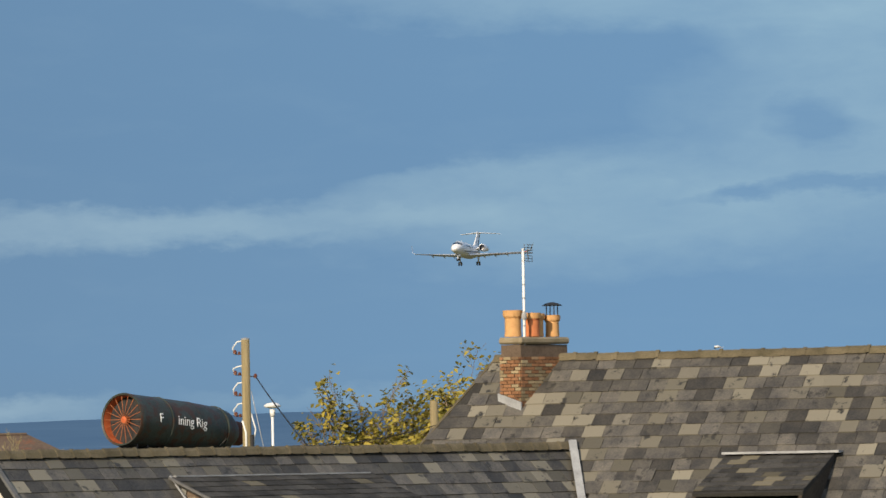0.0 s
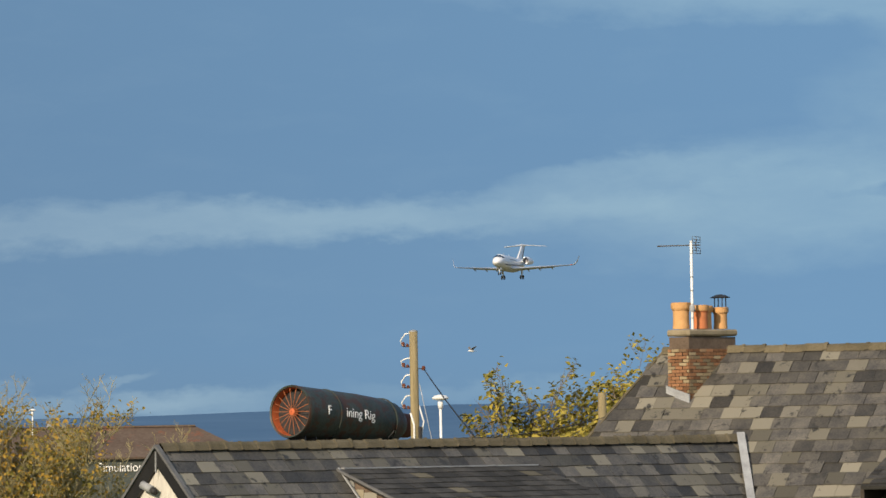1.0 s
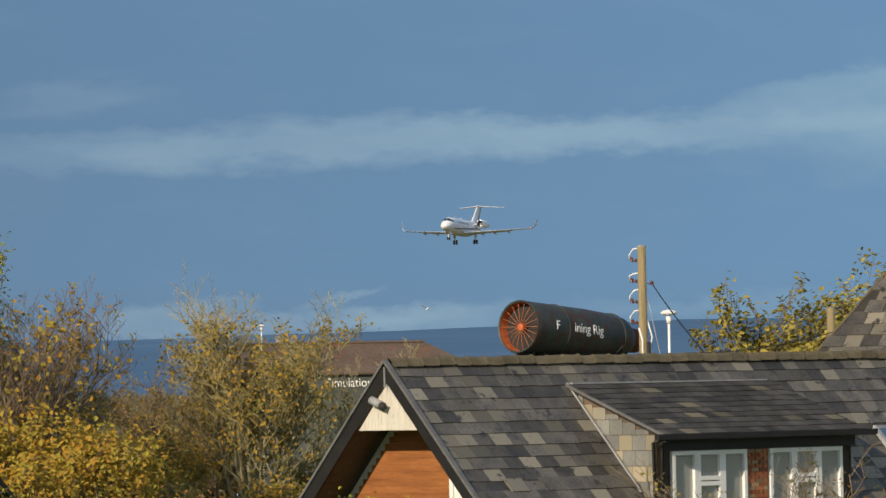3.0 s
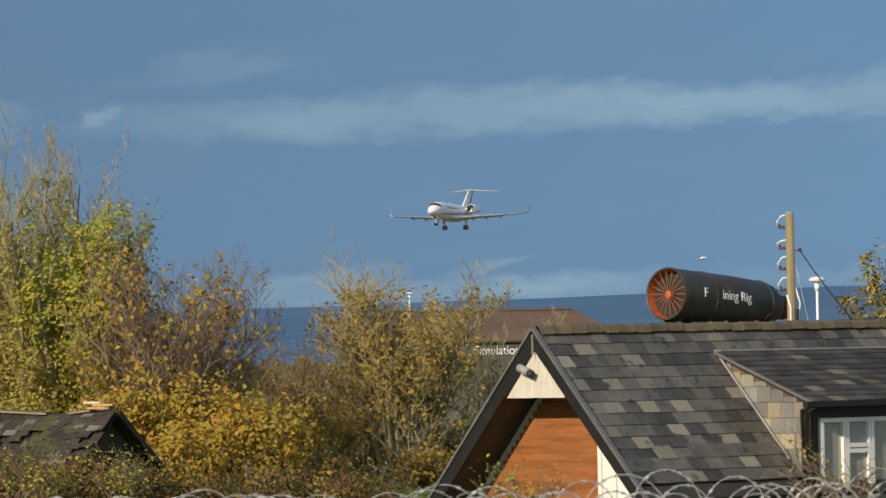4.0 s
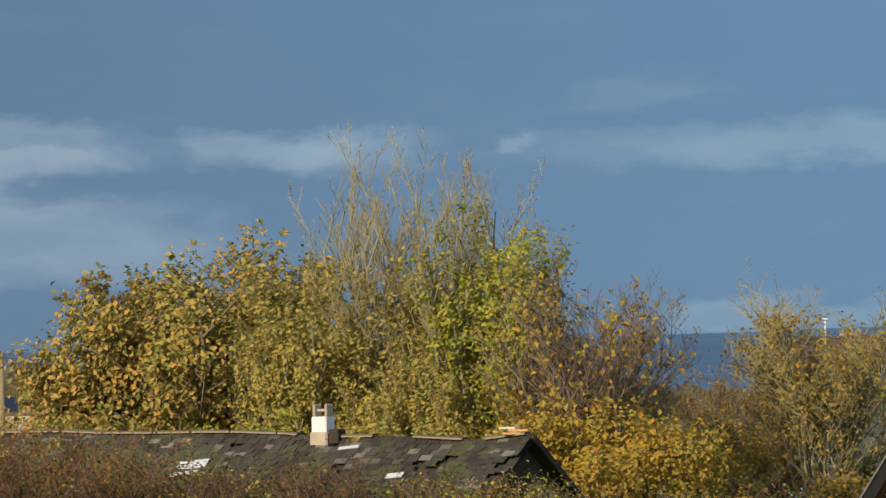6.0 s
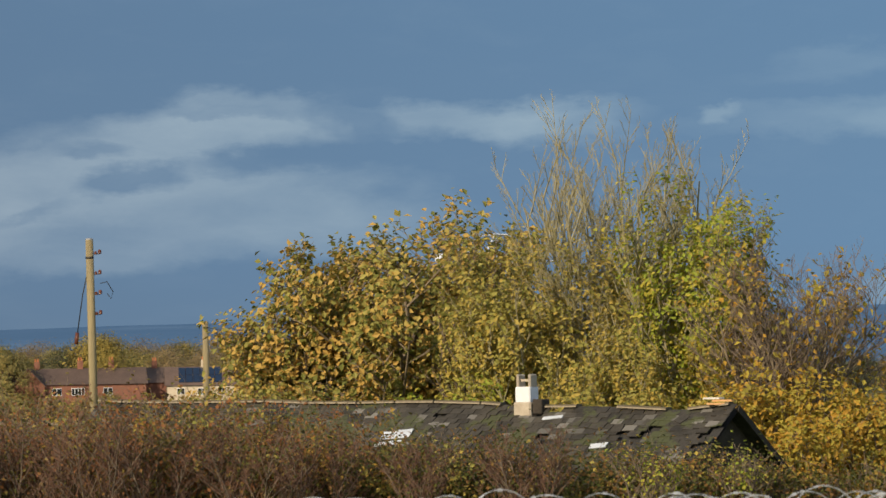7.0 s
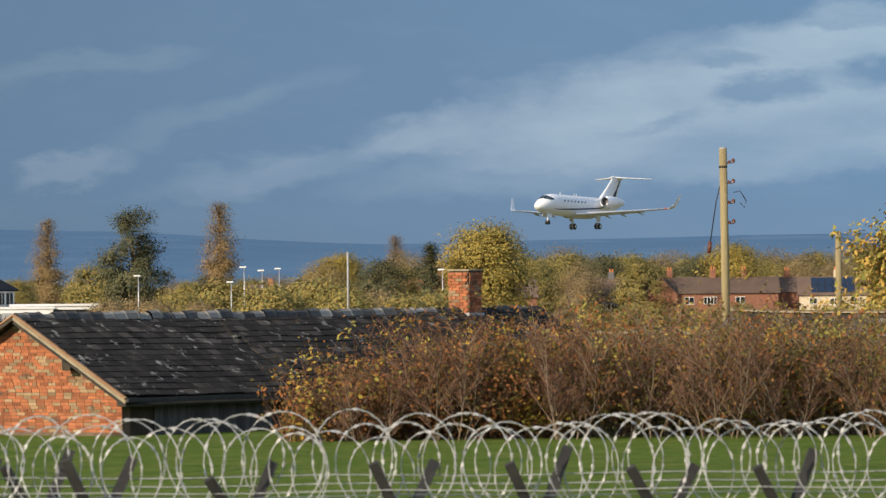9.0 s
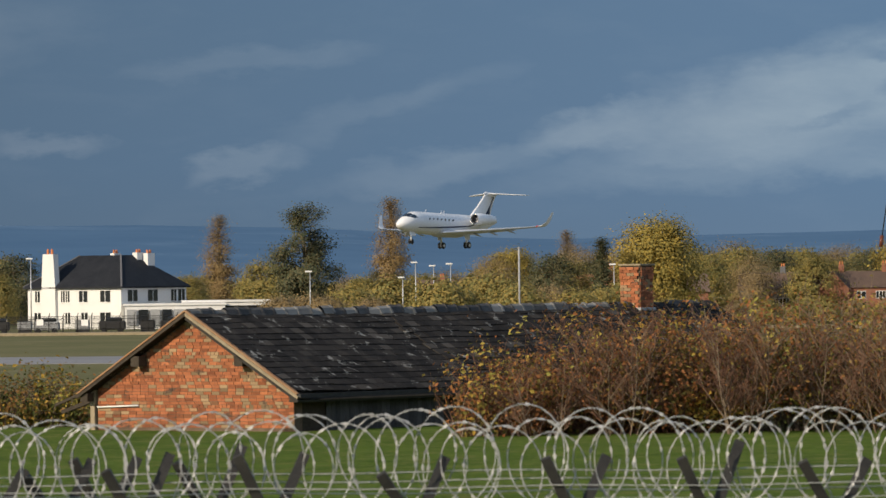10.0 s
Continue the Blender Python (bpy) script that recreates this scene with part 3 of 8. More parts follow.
def beam(name, a, b, width, height, material, parent, label="", up=Vector((0, 0, 1))):
    """A squared timber from a to b; height is measured towards up."""
    a, b = Vector(a), Vector(b)
    u = (b - a).normalized()
    s = u.cross(up).normalized()
    h = s.cross(u)
    o = a - s * width / 2 - h * height / 2
    vs = slab_verts(o, u, s, h, (b - a).length, width, height)
    return link(name, mesh_from(name, vs, BOXF, material), parent, label)


UP = Vector((0, 0, 1))
# axes of the slate-roofed house: right and away as seen from the rise, at forty-five degrees to both its wings
HA = radians(16.5)
E_R, E_F = Vector((math.cos(HA), -math.sin(HA), 0)), Vector((math.sin(HA), math.cos(HA), 0))
D_RA = (E_R + E_F).normalized()      # right and away: ridge of the low wing
D_RT = (E_R - E_F).normalized()      # right and towards: down its visible slope
D_LT = -D_RA
PITCH = 1.06
RAKE = math.hypot(1, PITCH)
PEAK = Vector((29.43, 118.40, 8.32))


# the taller wing: its ridge runs right and a little towards the rise, its visible slope faces the rise and left
H_TURN, H_PITCH = radians(24), 0.90
H_RAKE = math.hypot(1, H_PITCH)
H_DOWN = -E_R * math.sin(H_TURN) - E_F * math.cos(H_TURN)
H_RIDGE = E_R * math.cos(H_TURN) - E_F * math.sin(H_TURN)
STACK_AT = PEAK + D_RA * (16.6 + 1.92 / PITCH) - D_RT * 3.35 + Vector((0, 0, 1.92))
H_TOP = STACK_AT + H_DOWN * 0.4
JOIN_S = (1.92 / H_PITCH - (PEAK - H_TOP).dot(H_DOWN)) / D_RA.dot(H_DOWN)


def above_high(p):
    """How far a point lies above the plane of the taller wing's slope."""
    return p.z - (H_TOP.z - H_PITCH * (p - H_TOP).dot(H_DOWN))


def above_low(p):
    """How far a point lies above the two slopes of the low wing."""
    return p.z - (PEAK.z - PITCH * abs((p - PEAK).dot(D_RT)))


VERGEGREY = surf("grey_verge", (0.09, 0.09, 0.092), (0.16, 0.16, 0.16), 3.0, 0.8, 0.3)


def build_house():
    rnd = random.Random(11)
    house = thing("house", "old stone house with two slate-roofed wings and a tall chimney stack", "house")
    w = 3.1                                   # half width of the low wing
    ridge_len = JOIN_S + 0.1
    eave = -w * PITCH
    top = PEAK - UP * 0.06
    v = (D_RT - UP * PITCH).normalized()      # down the visible slope of the low wing
    vb = (-D_RT - UP * PITCH).normalized()
    # walls of the low wing
    g0 = PEAK + D_RA * 1.02
    wall_h = PEAK.z + eave - 4.2
    prism("wall", [g0 - D_RT * (w - 0.3) + UP * (eave - wall_h + 0.3), g0 + D_RT * (w - 0.3) + UP * (eave - wall_h + 0.3),
                   g0 + D_RT * (w - 0.3) + UP * (eave + 0.1), g0 - UP * 0.22, g0 - D_RT * (w - 0.3) + UP * (eave + 0.1)],
          D_RA * (ridge_len + 2), CREAM, house)
    # roof sheets of the low wing
    plane_slab("roof_sheet", [top, top + D_RA * ridge_len, top + D_RA * ridge_len + v * (w * RAKE), top + v * (w * RAKE)], 0.1, DECK, house)
    plane_slab("roof_sheet", [top, top + D_RA * ridge_len, top + D_RA * ridge_len + vb * (w * RAKE), top + vb * (w * RAKE)], 0.1, SLATE_J, house)

    # dormer: where it sits on the slope, along the ridge and down the slope
    dx0, dx1, ds0 = 4.55, 10.15, 0.70

    def keep(x, s):
        if above_high(top + D_RA * x + v * s) < -0.06:
            return False
        return not (dx0 < x < dx1 and s > ds0 + 0.1)

    slabs = slate_slabs(top, D_RA, v, ridge_len, w * RAKE * 0.96, 0.47, 0.315, keep, None, rnd, 0.032)
    slabs.sort(key=lambda q: (q[0] - top).dot(v))
    pieces("slate", slabs, SLATE_P, SLATE_J, house, 270)
    ridge_tiles(house, PEAK + D_RA * 0.05 + UP * 0.0, PEAK + D_RA * (ridge_len - 0.1), 0.43)

    # bargeboards, cream gable panel, cedar boarding
    for sgn in (-1, 1):
        side = D_RT * sgn
        dv = (side - UP * PITCH).normalized()
        a = PEAK - D_RA * 0.02 + UP * (-0.17)
        beam("bargeboard", a + side * 0.0, a + dv * (w * RAKE * 1.02), 0.06, 0.30, BLACKPAINT, house, "black-painted bargeboard")
        beam("verge", a - D_RA * 0.02 + UP * 0.185, a - D_RA * 0.02 + UP * 0.185 + dv * (w * RAKE * 1.02), 0.11, 0.05, VERGEGREY, house)
    beam("barge_joint", PEAK - D_RA * 0.065 - UP * 0.10, PEAK - D_RA * 0.065 - UP * 0.52, 0.03, 0.02, LEAD, house, up=D_RT)
    ph = 0.40                                 # panel from peak
    pf = PEAK + D_RA * 0.03
    prism("gable_panel", [pf - UP * (ph + 0.95) - D_RT * 0.88, pf - UP * (ph + 0.95) + D_RT * 0.88, pf - UP * (ph - 0.02)], D_RA * 0.06, CREAM, house, "cream-painted boarded gable panel")
    zb = PEAK.z - ph - 0.95
    k = 0
    while zb - 0.14 * k > 4.6:
        z1 = zb - 0.14 * k
        half = min((PEAK.z - 0.3 - z1) / PITCH - 0.12, w - 0.3)
        c = PEAK + D_RA * 0.98
        o = Vector((c.x, c.y, z1 - 0.135)) - D_RT * half
        ob = link("cedar_board", mesh_from("cedar_board", slab_verts(o, D_RT, UP, -D_RA, min(2 * half, half + 0.74), 0.1375, 0.03), BOXF, CEDAR), house, "orange-brown cedar board")
        k += 1
    # white window at the right of the boarding
    wo = PEAK + D_RA * 0.96 + D_RT * 0.80
    for off in (0.0, 0.42, 0.84):
        beam("window_post", Vector((wo.x, wo.y, 4.8)) + D_RT * off, Vector((wo.x, wo.y, PEAK.z - 1.95 - off * PITCH)) + D_RT * off, 0.09, 0.10, WHITE, house, up=D_RT)
    prism("window_pane", [Vector((wo.x, wo.y, 4.8)), Vector((wo.x, wo.y, 4.8)) + D_RT * 0.84, Vector((wo.x, wo.y, PEAK.z - 2.6)) + D_RT * 0.84, Vector((wo.x, wo.y, PEAK.z - 1.95))], D_RA * 0.02, WHITE, house, "white glazed panel")

    # glazed roof light beyond the dormer
    o = top + D_RA * 12.35 + v * 2.1
    n = D_RA.cross(v)
    n = n if n.z > 0 else -n
    light = link("roof_light", mesh_from("roof_light", slab_verts(o + n * 0.04, D_RA, v, n, 2.3, 1.3, 0.06), BOXF, SKYTINT_GLASS), house, "wide glossy roof light with the sky's reflection tinted into its colour")
    for p_, q_ in ((o, o + D_RA * 2.3), (o, o + v * 1.3), (o + D_RA * 2.3, o + D_RA * 2.3 + v * 1.3)):
        beam("frame", p_ + n * 0.08, q_ + n * 0.08, 0.1, 0.08, LEAD, light)
    build_dormer(house, top, v, dx0, dx1, ds0, rnd)
    build_high_wing(house, rnd)
    return house


def build_dormer(house, top, v, dx0, dx1, ds0, rnd):
    """A slate-roofed shed dormer with tile-hung cheeks and two white casements."""
    dormer = new("dormer")
    dormer.parent = house
    dormer["label"] = "wide shed dormer with tile-hung cheeks and white casements"
    a = top + D_RA * dx0 + v * ds0 + UP * 0.05
    length = dx1 - dx0
    run, fall = 2.72, 1.02
    dv = (D_RT * run - UP * fall).normalized()
    sl = math.hypot(run, fall)
    b = a + D_RA * length
    plane_slab("dormer_roof", [a - D_RA * 0.12, b + D_RA * 0.12, b + D_RA * 0.12 + dv * sl, a - D_RA * 0.12 + dv * sl], 0.07, DECK, dormer)
    slabs = slate_slabs(a - D_RA * 0.12, D_RA, dv, length + 0.24, sl, 0.40, 0.29, None, None, rnd, 0.022)
    pieces("slate", slabs, DORMER_SLATE_P, DORMER_SLATE, dormer, 300)
    for p, mt in ((a - D_RA * 0.13, VERGEGREY), (b + D_RA * 0.10, DECK)):
        beam("verge_trim", p - UP * 0.01, p + dv * sl - UP * 0.01, 0.04, 0.05, mt, dormer)
    beam("head_flashing", a + UP * 0.02, b + UP * 0.02, 0.14, 0.03, LEAD, dormer)
    # front wall line
    f0, f1 = a + D_RT * (run - 0.32), b + D_RT * (run - 0.32)
    z_top = a.z - fall + 0.02
    f0.z = f1.z = z_top
    low = z_top - 2.1
    # cheeks hung with pale slates
    for p, sgn in ((f0, -1), (f1, 1)):
        back = Vector((0, 0, 0)) - D_RT * (run - 0.32)
        q = p + back
        bot = Vector((p.x, p.y, low))
        prism("cheek", [Vector((q.x, q.y, a.z - 0.06)), Vector((p.x, p.y, z_top)), bot], D_RA * (0.08 if sgn < 0 else -0.08), MORTAR, dormer)
        if sgn < 0:
            cs = []
            u = D_RT
            for r in range(8):
                z0 = a.z - 0.40 - r * 0.31
                x = -0.10 * (r % 2)
                while x < run - 0.35:
                    x0, x1 = max(0.0, x), min(run - 0.33, x + 0.37)
                    zt = a.z - fall / run * x1 - 0.08      # under the dormer roof
                    zs = a.z - PITCH * x1 + 0.0            # above the main slope
                    h0 = max(z0, zs - 0.12)
                    h1 = min(z0 + 0.305, zt)
                    if h1 - h0 > 0.06 and x1 - x0 > 0.06:
                        o = Vector((q.x, q.y, h0)) + u * (x0 + 0.005) - D_RA * 0.012
                        cs.append((o, u, UP, -D_RA, x1 - x0 - 0.01, h1 - h0 - 0.008, 0.016))
                    x += 0.37
            pieces("hung_slate", cs, CHEEK_P, CHEEK_P, dormer)
    lead_a = a + UP * 0.03
    beam("soaker", lead_a - D_RA * 0.1, lead_a - D_RA * 0.1 + v * 3.0, 0.04, 0.03, LEAD, dormer)
    # fascia, gutter, downpipe
    fl = length
    g = a + dv * sl
    beam("gutter", g - D_RA * 0.35 + D_RT * 0.05 - UP * 0.05, g + D_RA * (fl + 0.35) + D_RT * 0.05 - UP * 0.05, 0.13, 0.11, BLACKPAINT, dormer, "black gutter")
    beam("fascia", f0 + D_RT * 0.10 - UP * 0.20, f1 + D_RT * 0.10 - UP * 0.20, 0.05, 0.30, BLACKPAINT, dormer)
    tube("downpipe", [g - D_RA * 0.2 - UP * 0.1, g - D_RA * 0.2 - UP * 0.16 - D_RT * 0.2, g - D_RA * 0.12 - UP * 2.2 - D_RT * 0.22], 0.04, IRON, dormer, seg=8)
    tube("downpipe", [g + D_RA * 0.12 - UP * 0.1, g + D_RA * 0.05 - UP * 0.16 - D_RT * 0.2, g + D_RA * 0.05 - UP * 2.2 - D_RT * 0.22], 0.04, IRON, dormer, seg=8)
    # brick pier and side piers
    head = z_top - 0.36

    def at_front(x, z, out=0.0):
        p = f0 + D_RA * x + D_RT * out
        return Vector((p.x, p.y, z))

    prism("front_wall", [at_front(0, low), at_front(length, low), at_front(length, z_top), at_front(0, z_top)], -D_RT * 0.2, DARKWOOD_SHADE, dormer)
    bricks = []
    for r in range(24):
        x = 2.52 - (0.11 if r % 2 else 0)
        while x < 3.10:
            x0, x1 = max(2.52, x), min(3.10, x + 0.215)
            if x1 - x0 > 0.04:
                bricks.append((at_front(x0, head - 0.075 * (r + 1), 0.01), D_RA, UP, D_RT, x1 - x0 - 0.01, 0.065, 0.05 + rnd.uniform(0, 0.006)))
            x += 0.225
    prism("pier_core", [at_front(2.5, low, 0.03), at_front(3.12, low, 0.03), at_front(3.12, head, 0.03), at_front(2.5, head, 0.03)], -D_RT * 0.05, MORTAR, dormer)
    pieces("brick", bricks, BRICK_P, BRICK_J, dormer)
    # two casements of three lights each
    for x0, x1 in ((0.36, 2.48), (3.14, 5.26)):
        win = new("casement")
        win.parent = dormer
        win["label"] = "white three-light casement with drawn pale blind"
        lw = (x1 - x0) / 3
        for k in range(3):
            l, r_ = x0 + lw * k, x0 + lw * (k + 1)
            prism("pane", [at_front(l + 0.06, low + 0.1, 0.02), at_front(r_ - 0.06, low + 0.1, 0.02), at_front(r_ - 0.06, head - 0.06, 0.02), at_front(l + 0.06, head - 0.06, 0.02)], -D_RT * 0.02, ROOMGLASS, win)
            for xx in (l + 0.045, r_ - 0.045):
                beam("stile", at_front(xx, low, 0.05), at_front(xx, head, 0.05), 0.085, 0.08, WHITE, win, up=D_RA)
            for zz in ((head - 0.04,) if k != 1 else (head - 0.04, head - 0.55, head - 0.66)):
                beam("rail", at_front(l, zz, 0.052), at_front(r_, zz, 0.052), 0.08, 0.085, WHITE, win)


CHEEK_P = surf("hung_slate_piece", (0.15, 0.155, 0.15), (0.24, 0.235, 0.21), 2.0, 0.8, 0.3, vary=0.25, c3=(0.30, 0.265, 0.19), spots=0.42, dist=0.006)


def build_high_wing(house, rnd):
    """The taller wing across the end of the low one, hipped at its far end."""
    a = H_TOP
    length, w = 15.0, 5.0
    v = (H_DOWN - UP * H_PITCH).normalized()
    vb = (-H_DOWN - UP * H_PITCH).normalized()
    slope = w * H_RAKE
    hip = 0.47                                           # how far the hip runs out, for each metre down the plan
    lf, lb = a + v * slope - H_RIDGE * hip * w, a + vb * slope - H_RIDGE * hip * w
    r1 = a + H_RIDGE * length
    plane_slab("roof_sheet", [a, r1, r1 + v * slope, lf], 0.1, DECK, house)
    plane_slab("roof_sheet", [a, r1, r1 + vb * slope, lb], 0.1, SLATE_J, house)
    plane_slab("roof_sheet", [a, lf, lb], 0.1, SLATE_J, house)
    e = -w * H_PITCH + 0.15
    foot = [a + H_DOWN * (w - 0.35) - H_RIDGE * (hip * w - 0.4), a - H_DOWN * (w - 0.35) - H_RIDGE * (hip * w - 0.4), r1 - H_DOWN * (w - 0.35), r1 + H_DOWN * (w - 0.35)]
    plane_slab("wall", [Vector((p.x, p.y, a.z + e)) for p in foot], a.z + e - 4.2, CREAM, house)
    prism("gable_wall", [r1 - H_RIDGE * 0.4 - H_DOWN * (w - 0.35) + UP * e, r1 - H_RIDGE * 0.4 + H_DOWN * (w - 0.35) + UP * e, r1 - H_RIDGE * 0.4 - UP * 0.2], H_RIDGE * 0.3, CREAM, house)
    n = H_RIDGE.cross(v)
    n = n if n.z > 0 else -n
    hx, hs, wid, ln = 6.3, 3.5, 2.45, 2.3                # where the hatch dormer sits
    x_left = hip * w + 0.3

    def keep(x, s):
        x -= x_left
        if x < -hip * s / H_RAKE + 0.1 or above_low(a + H_RIDGE * x + v * s) < -0.04:
            return False
        return not (hx + 0.1 < x < hx + wid - 0.1 and s > hs + 0.2)

    slabs = slate_slabs(a - H_RIDGE * x_left, H_RIDGE, v, 14.5, slope * 0.96, 0.44, 0.37, keep, None, rnd, 0.034)
    slabs.sort(key=lambda q: (q[0] - a).dot(v))
    pieces("slate", slabs, SLATE_P, SLATE_J, house, 300)
    ridge_tiles(house, a + UP * 0.03, r1 + UP * 0.03, 0.47)
    # mossy mortar along the hip and lead in the valley
    beam("hip_mortar", a - UP * 0.01, lf - UP * 0.01, 0.08, 0.05, RIDGE, house)
    join = PEAK + D_RA * JOIN_S
    valley = (D_RT * PITCH + UP).cross(H_DOWN * H_PITCH + UP).normalized()
    valley = valley if valley.z < 0 else -valley
    beam("valley_lead", join - E_F * 0.1 + UP * 0.10, join + valley * 3.6 + UP * 0.10, 0.17, 0.06, LEAD, house, "grey lead valley", up=-E_F + UP)

    # hatch: a low slate-roofed dormer
    p = a + H_RIDGE * hx + v * hs + UP * 0.14
    hv = (H_DOWN - UP * 0.36).normalized()
    hatch = new("roof_dormer")
    hatch.parent = house
    hatch["label"] = "low slate-roofed dormer with dark cheek"
    q = p + H_RIDGE * wid
    plane_slab("dormer_roof", [p, q, q + hv * ln, p + hv * ln], 0.08, DECK, hatch)
    pieces("slate", slate_slabs(p, H_RIDGE, hv, wid, ln, 0.4, 0.27, None, None, rnd), DORMER_SLATE_P, DORMER_SLATE, hatch)
    beam("head_flashing", p + UP * 0.05 - H_RIDGE * 0.05, q + UP * 0.05 + H_RIDGE * 0.12, 0.30, 0.05, LEAD, hatch)
    for c in (p, q - H_RIDGE * 0.1):
        prism("cheek", [c - UP * 0.08, c + hv * ln - UP * 0.08, c + v * (ln * 1.25) - UP * 0.2], H_RIDGE * 0.08, DARKWOOD_SHADE, hatch)
    build_stack(house, STACK_AT, rnd)


def build_stack(house, a, rnd):
    """Brick chimney stack at the far gable with pots, cowl and cement cap."""
    stack = new("chimney_stack")
    stack.parent = house
    stack["label"] = "old brick chimney stack with mossy cement top"
    c = a + D_RT * 0.30 + D_LT * 0.30 + E_R * 0.48 - E_F * 0.95
    lx, ly = 1.55, 0.62          # along the slope direction, across it
    z1 = a.z + 0.30
    z0 = a.z - 2.2
    u, n = D_RA, D_RT
    base = Vector((c.x, c.y, 0)) - n * ly / 2 - u * 0.5

    def at_(x, y, z):
        p = base + u * x + n * y
        return Vector((p.x, p.y, z))

    prism("core", [at_(0.02, 0.02, z0), at_(lx - 0.02, 0.02, z0), at_(lx - 0.02, 0.02, z1), at_(0.02, 0.02, z1)], n * (ly - 0.04), MORTAR, stack)
    bricks = []
    for r in range(int((z1 - z0 - 0.2) / 0.075)):
        z = z0 + 0.075 * r
        for (o, d, nn, total) in ((at_(0, 0, z), n, -u, ly), (at_(0, ly, z), u, n, lx)):
            x = -0.11 * (r % 2)
            while x < total - 0.02:
                x0, x1 = max(0, x), min(total, x + 0.215)
                if x1 - x0 > 0.05:
                    bricks.append((o + d * x0, d, UP, nn, x1 - x0 - 0.01, 0.064, 0.012 + rnd.uniform(0, 0.008)))
                x += 0.225
    bricks.sort(key=lambda q: -q[0].z)
    pieces("brick", bricks, STACK_BRICK_P, STACK_BRICK_J, stack, 290)
    cap = bmesh.new()
    m = Matrix((u, n, UP)).transposed().to_4x4()
    m.translation = at_(lx / 2, ly / 2, z1 + 0.09)
    bm_box(cap, (lx + 0.06, ly + 0.06, 0.15), m, 0.04)
    part("cap", cap, STONE, stack, "mossy cement cap")
    zf = lambda x, y: H_TOP.z - H_PITCH * (at_(x, y, 0) - Vector((H_TOP.x, H_TOP.y, 0))).dot(H_DOWN)
    prism("flashing", [at_(-0.03, -0.03, zf(0, 0) - 0.2), at_(-0.03, ly + 0.03, zf(0, ly) - 0.2), at_(-0.03, ly + 0.03, zf(0, ly) + 0.16), at_(-0.03, -0.03, zf(0, 0) + 0.16)], -u * 0.03, LEAD, stack, "pale lead flashing")
    z = z1 + 0.18
    pot_base = [(0.21, 0), (0.21, 0.06), (0.20, 0.10), (0.20, 0.40), (0.225, 0.42), (0.225, 0.56), (0.20, 0.57), (0.18, 0.52)]
    for k, (x, y, s, mt) in enumerate(((0.22, 0.2, 1.0, TERRA), (0.62, 0.40, 0.9, TERRA_RED), (0.95, 0.22, 0.88, TERRA), (1.32, 0.36, 0.82, TERRA))):
        pot = lathe("chimney_pot", [(r * s * 0.9, h * s) for r, h in pot_base], mt, stack, "weathered terracotta chimney pot", Matrix.Translation(at_(x, y, z)), 14)
        lathe("pot_rim", [(0.215 * s, 0.44 * s), (0.222 * s, 0.47 * s), (0.222 * s, 0.575 * s), (0.19 * s, 0.58 * s)], TERRA, pot, "", Matrix.Translation(at_(x, y, z)), 14)
        if k == 3:
            for ang in range(0, 360, 90):
                d = Vector((math.cos(radians(ang)), math.sin(radians(ang)), 0)) * 0.13
                tube("cowl_leg", [at_(x, y, z + 0.45) + d, at_(x, y, z + 0.72) + d], 0.012, IRON, pot)
            lathe("cowl_cap", [(0.22, 0.68), (0.225, 0.69), (0.12, 0.74), (0.03, 0.76)], IRON, pot, "grey metal rain cowl", Matrix.Translation(at_(x, y, z)), 14)
    build_aerial(at_(0.42, ly + 0.1, a.z - 0.9) - E_R * 0.27)


def build_aerial(foot):
    aerial = thing("tv_aerial", "thin white aerial mast with double comb antenna on the chimney", "antenna")
    top = foot + UP * 3.3
    tube("mast", [foot, top], 0.030, WHITE, aerial, seg=8)
    for k in range(8):
        tube("band", [foot + UP * (0.4 + 0.3 * k), foot + UP * (0.425 + 0.3 * k)], 0.034, LEAD, aerial, seg=8)
    lathe("clamp", [(0.05, 0), (0.06, 0.02), (0.06, 0.12), (0.05, 0.14)], LEAD, aerial, "", Matrix.Translation(foot + UP * 1.75))
    boom = (E_R * -0.93 + E_F * 0.35).normalized()
    side = boom.cross(UP)
    h = top - UP * 0.10
    tube("boom", [h - boom * 0.22, h + boom * 0.78], 0.014, VERGEGREY, aerial)
    for k in range(9):
        c = h + boom * (0.08 + 0.08 * k)
        tube("element", [c - side * 0.10, c + side * 0.10], 0.007, VERGEGREY, aerial, seg=5)
    for dz in (0.12, -0.12):
        refl = new("reflector")
        refl.parent = aerial
        for q in (-0.06, 0.0, 0.06):
            c = h + UP * (dz + q) - boom * 0.12
            tube("rod", [c - side * 0.28 - boom * 0.05 * (q / 0.06), c + side * 0.28], 0.007, VERGEGREY, refl, seg=5)
        for s in (-0.27, 0.0, 0.27):
            c = h + UP * dz - boom * 0.12 + side * s
            tube("strut", [c - UP * 0.07, c + UP * 0.07], 0.007, VERGEGREY, refl, seg=5)
        tube("arm", [h - boom * 0.1, h - boom * 0.12 + UP * dz], 0.012, VERGEGREY, refl, seg=5)


build_house()


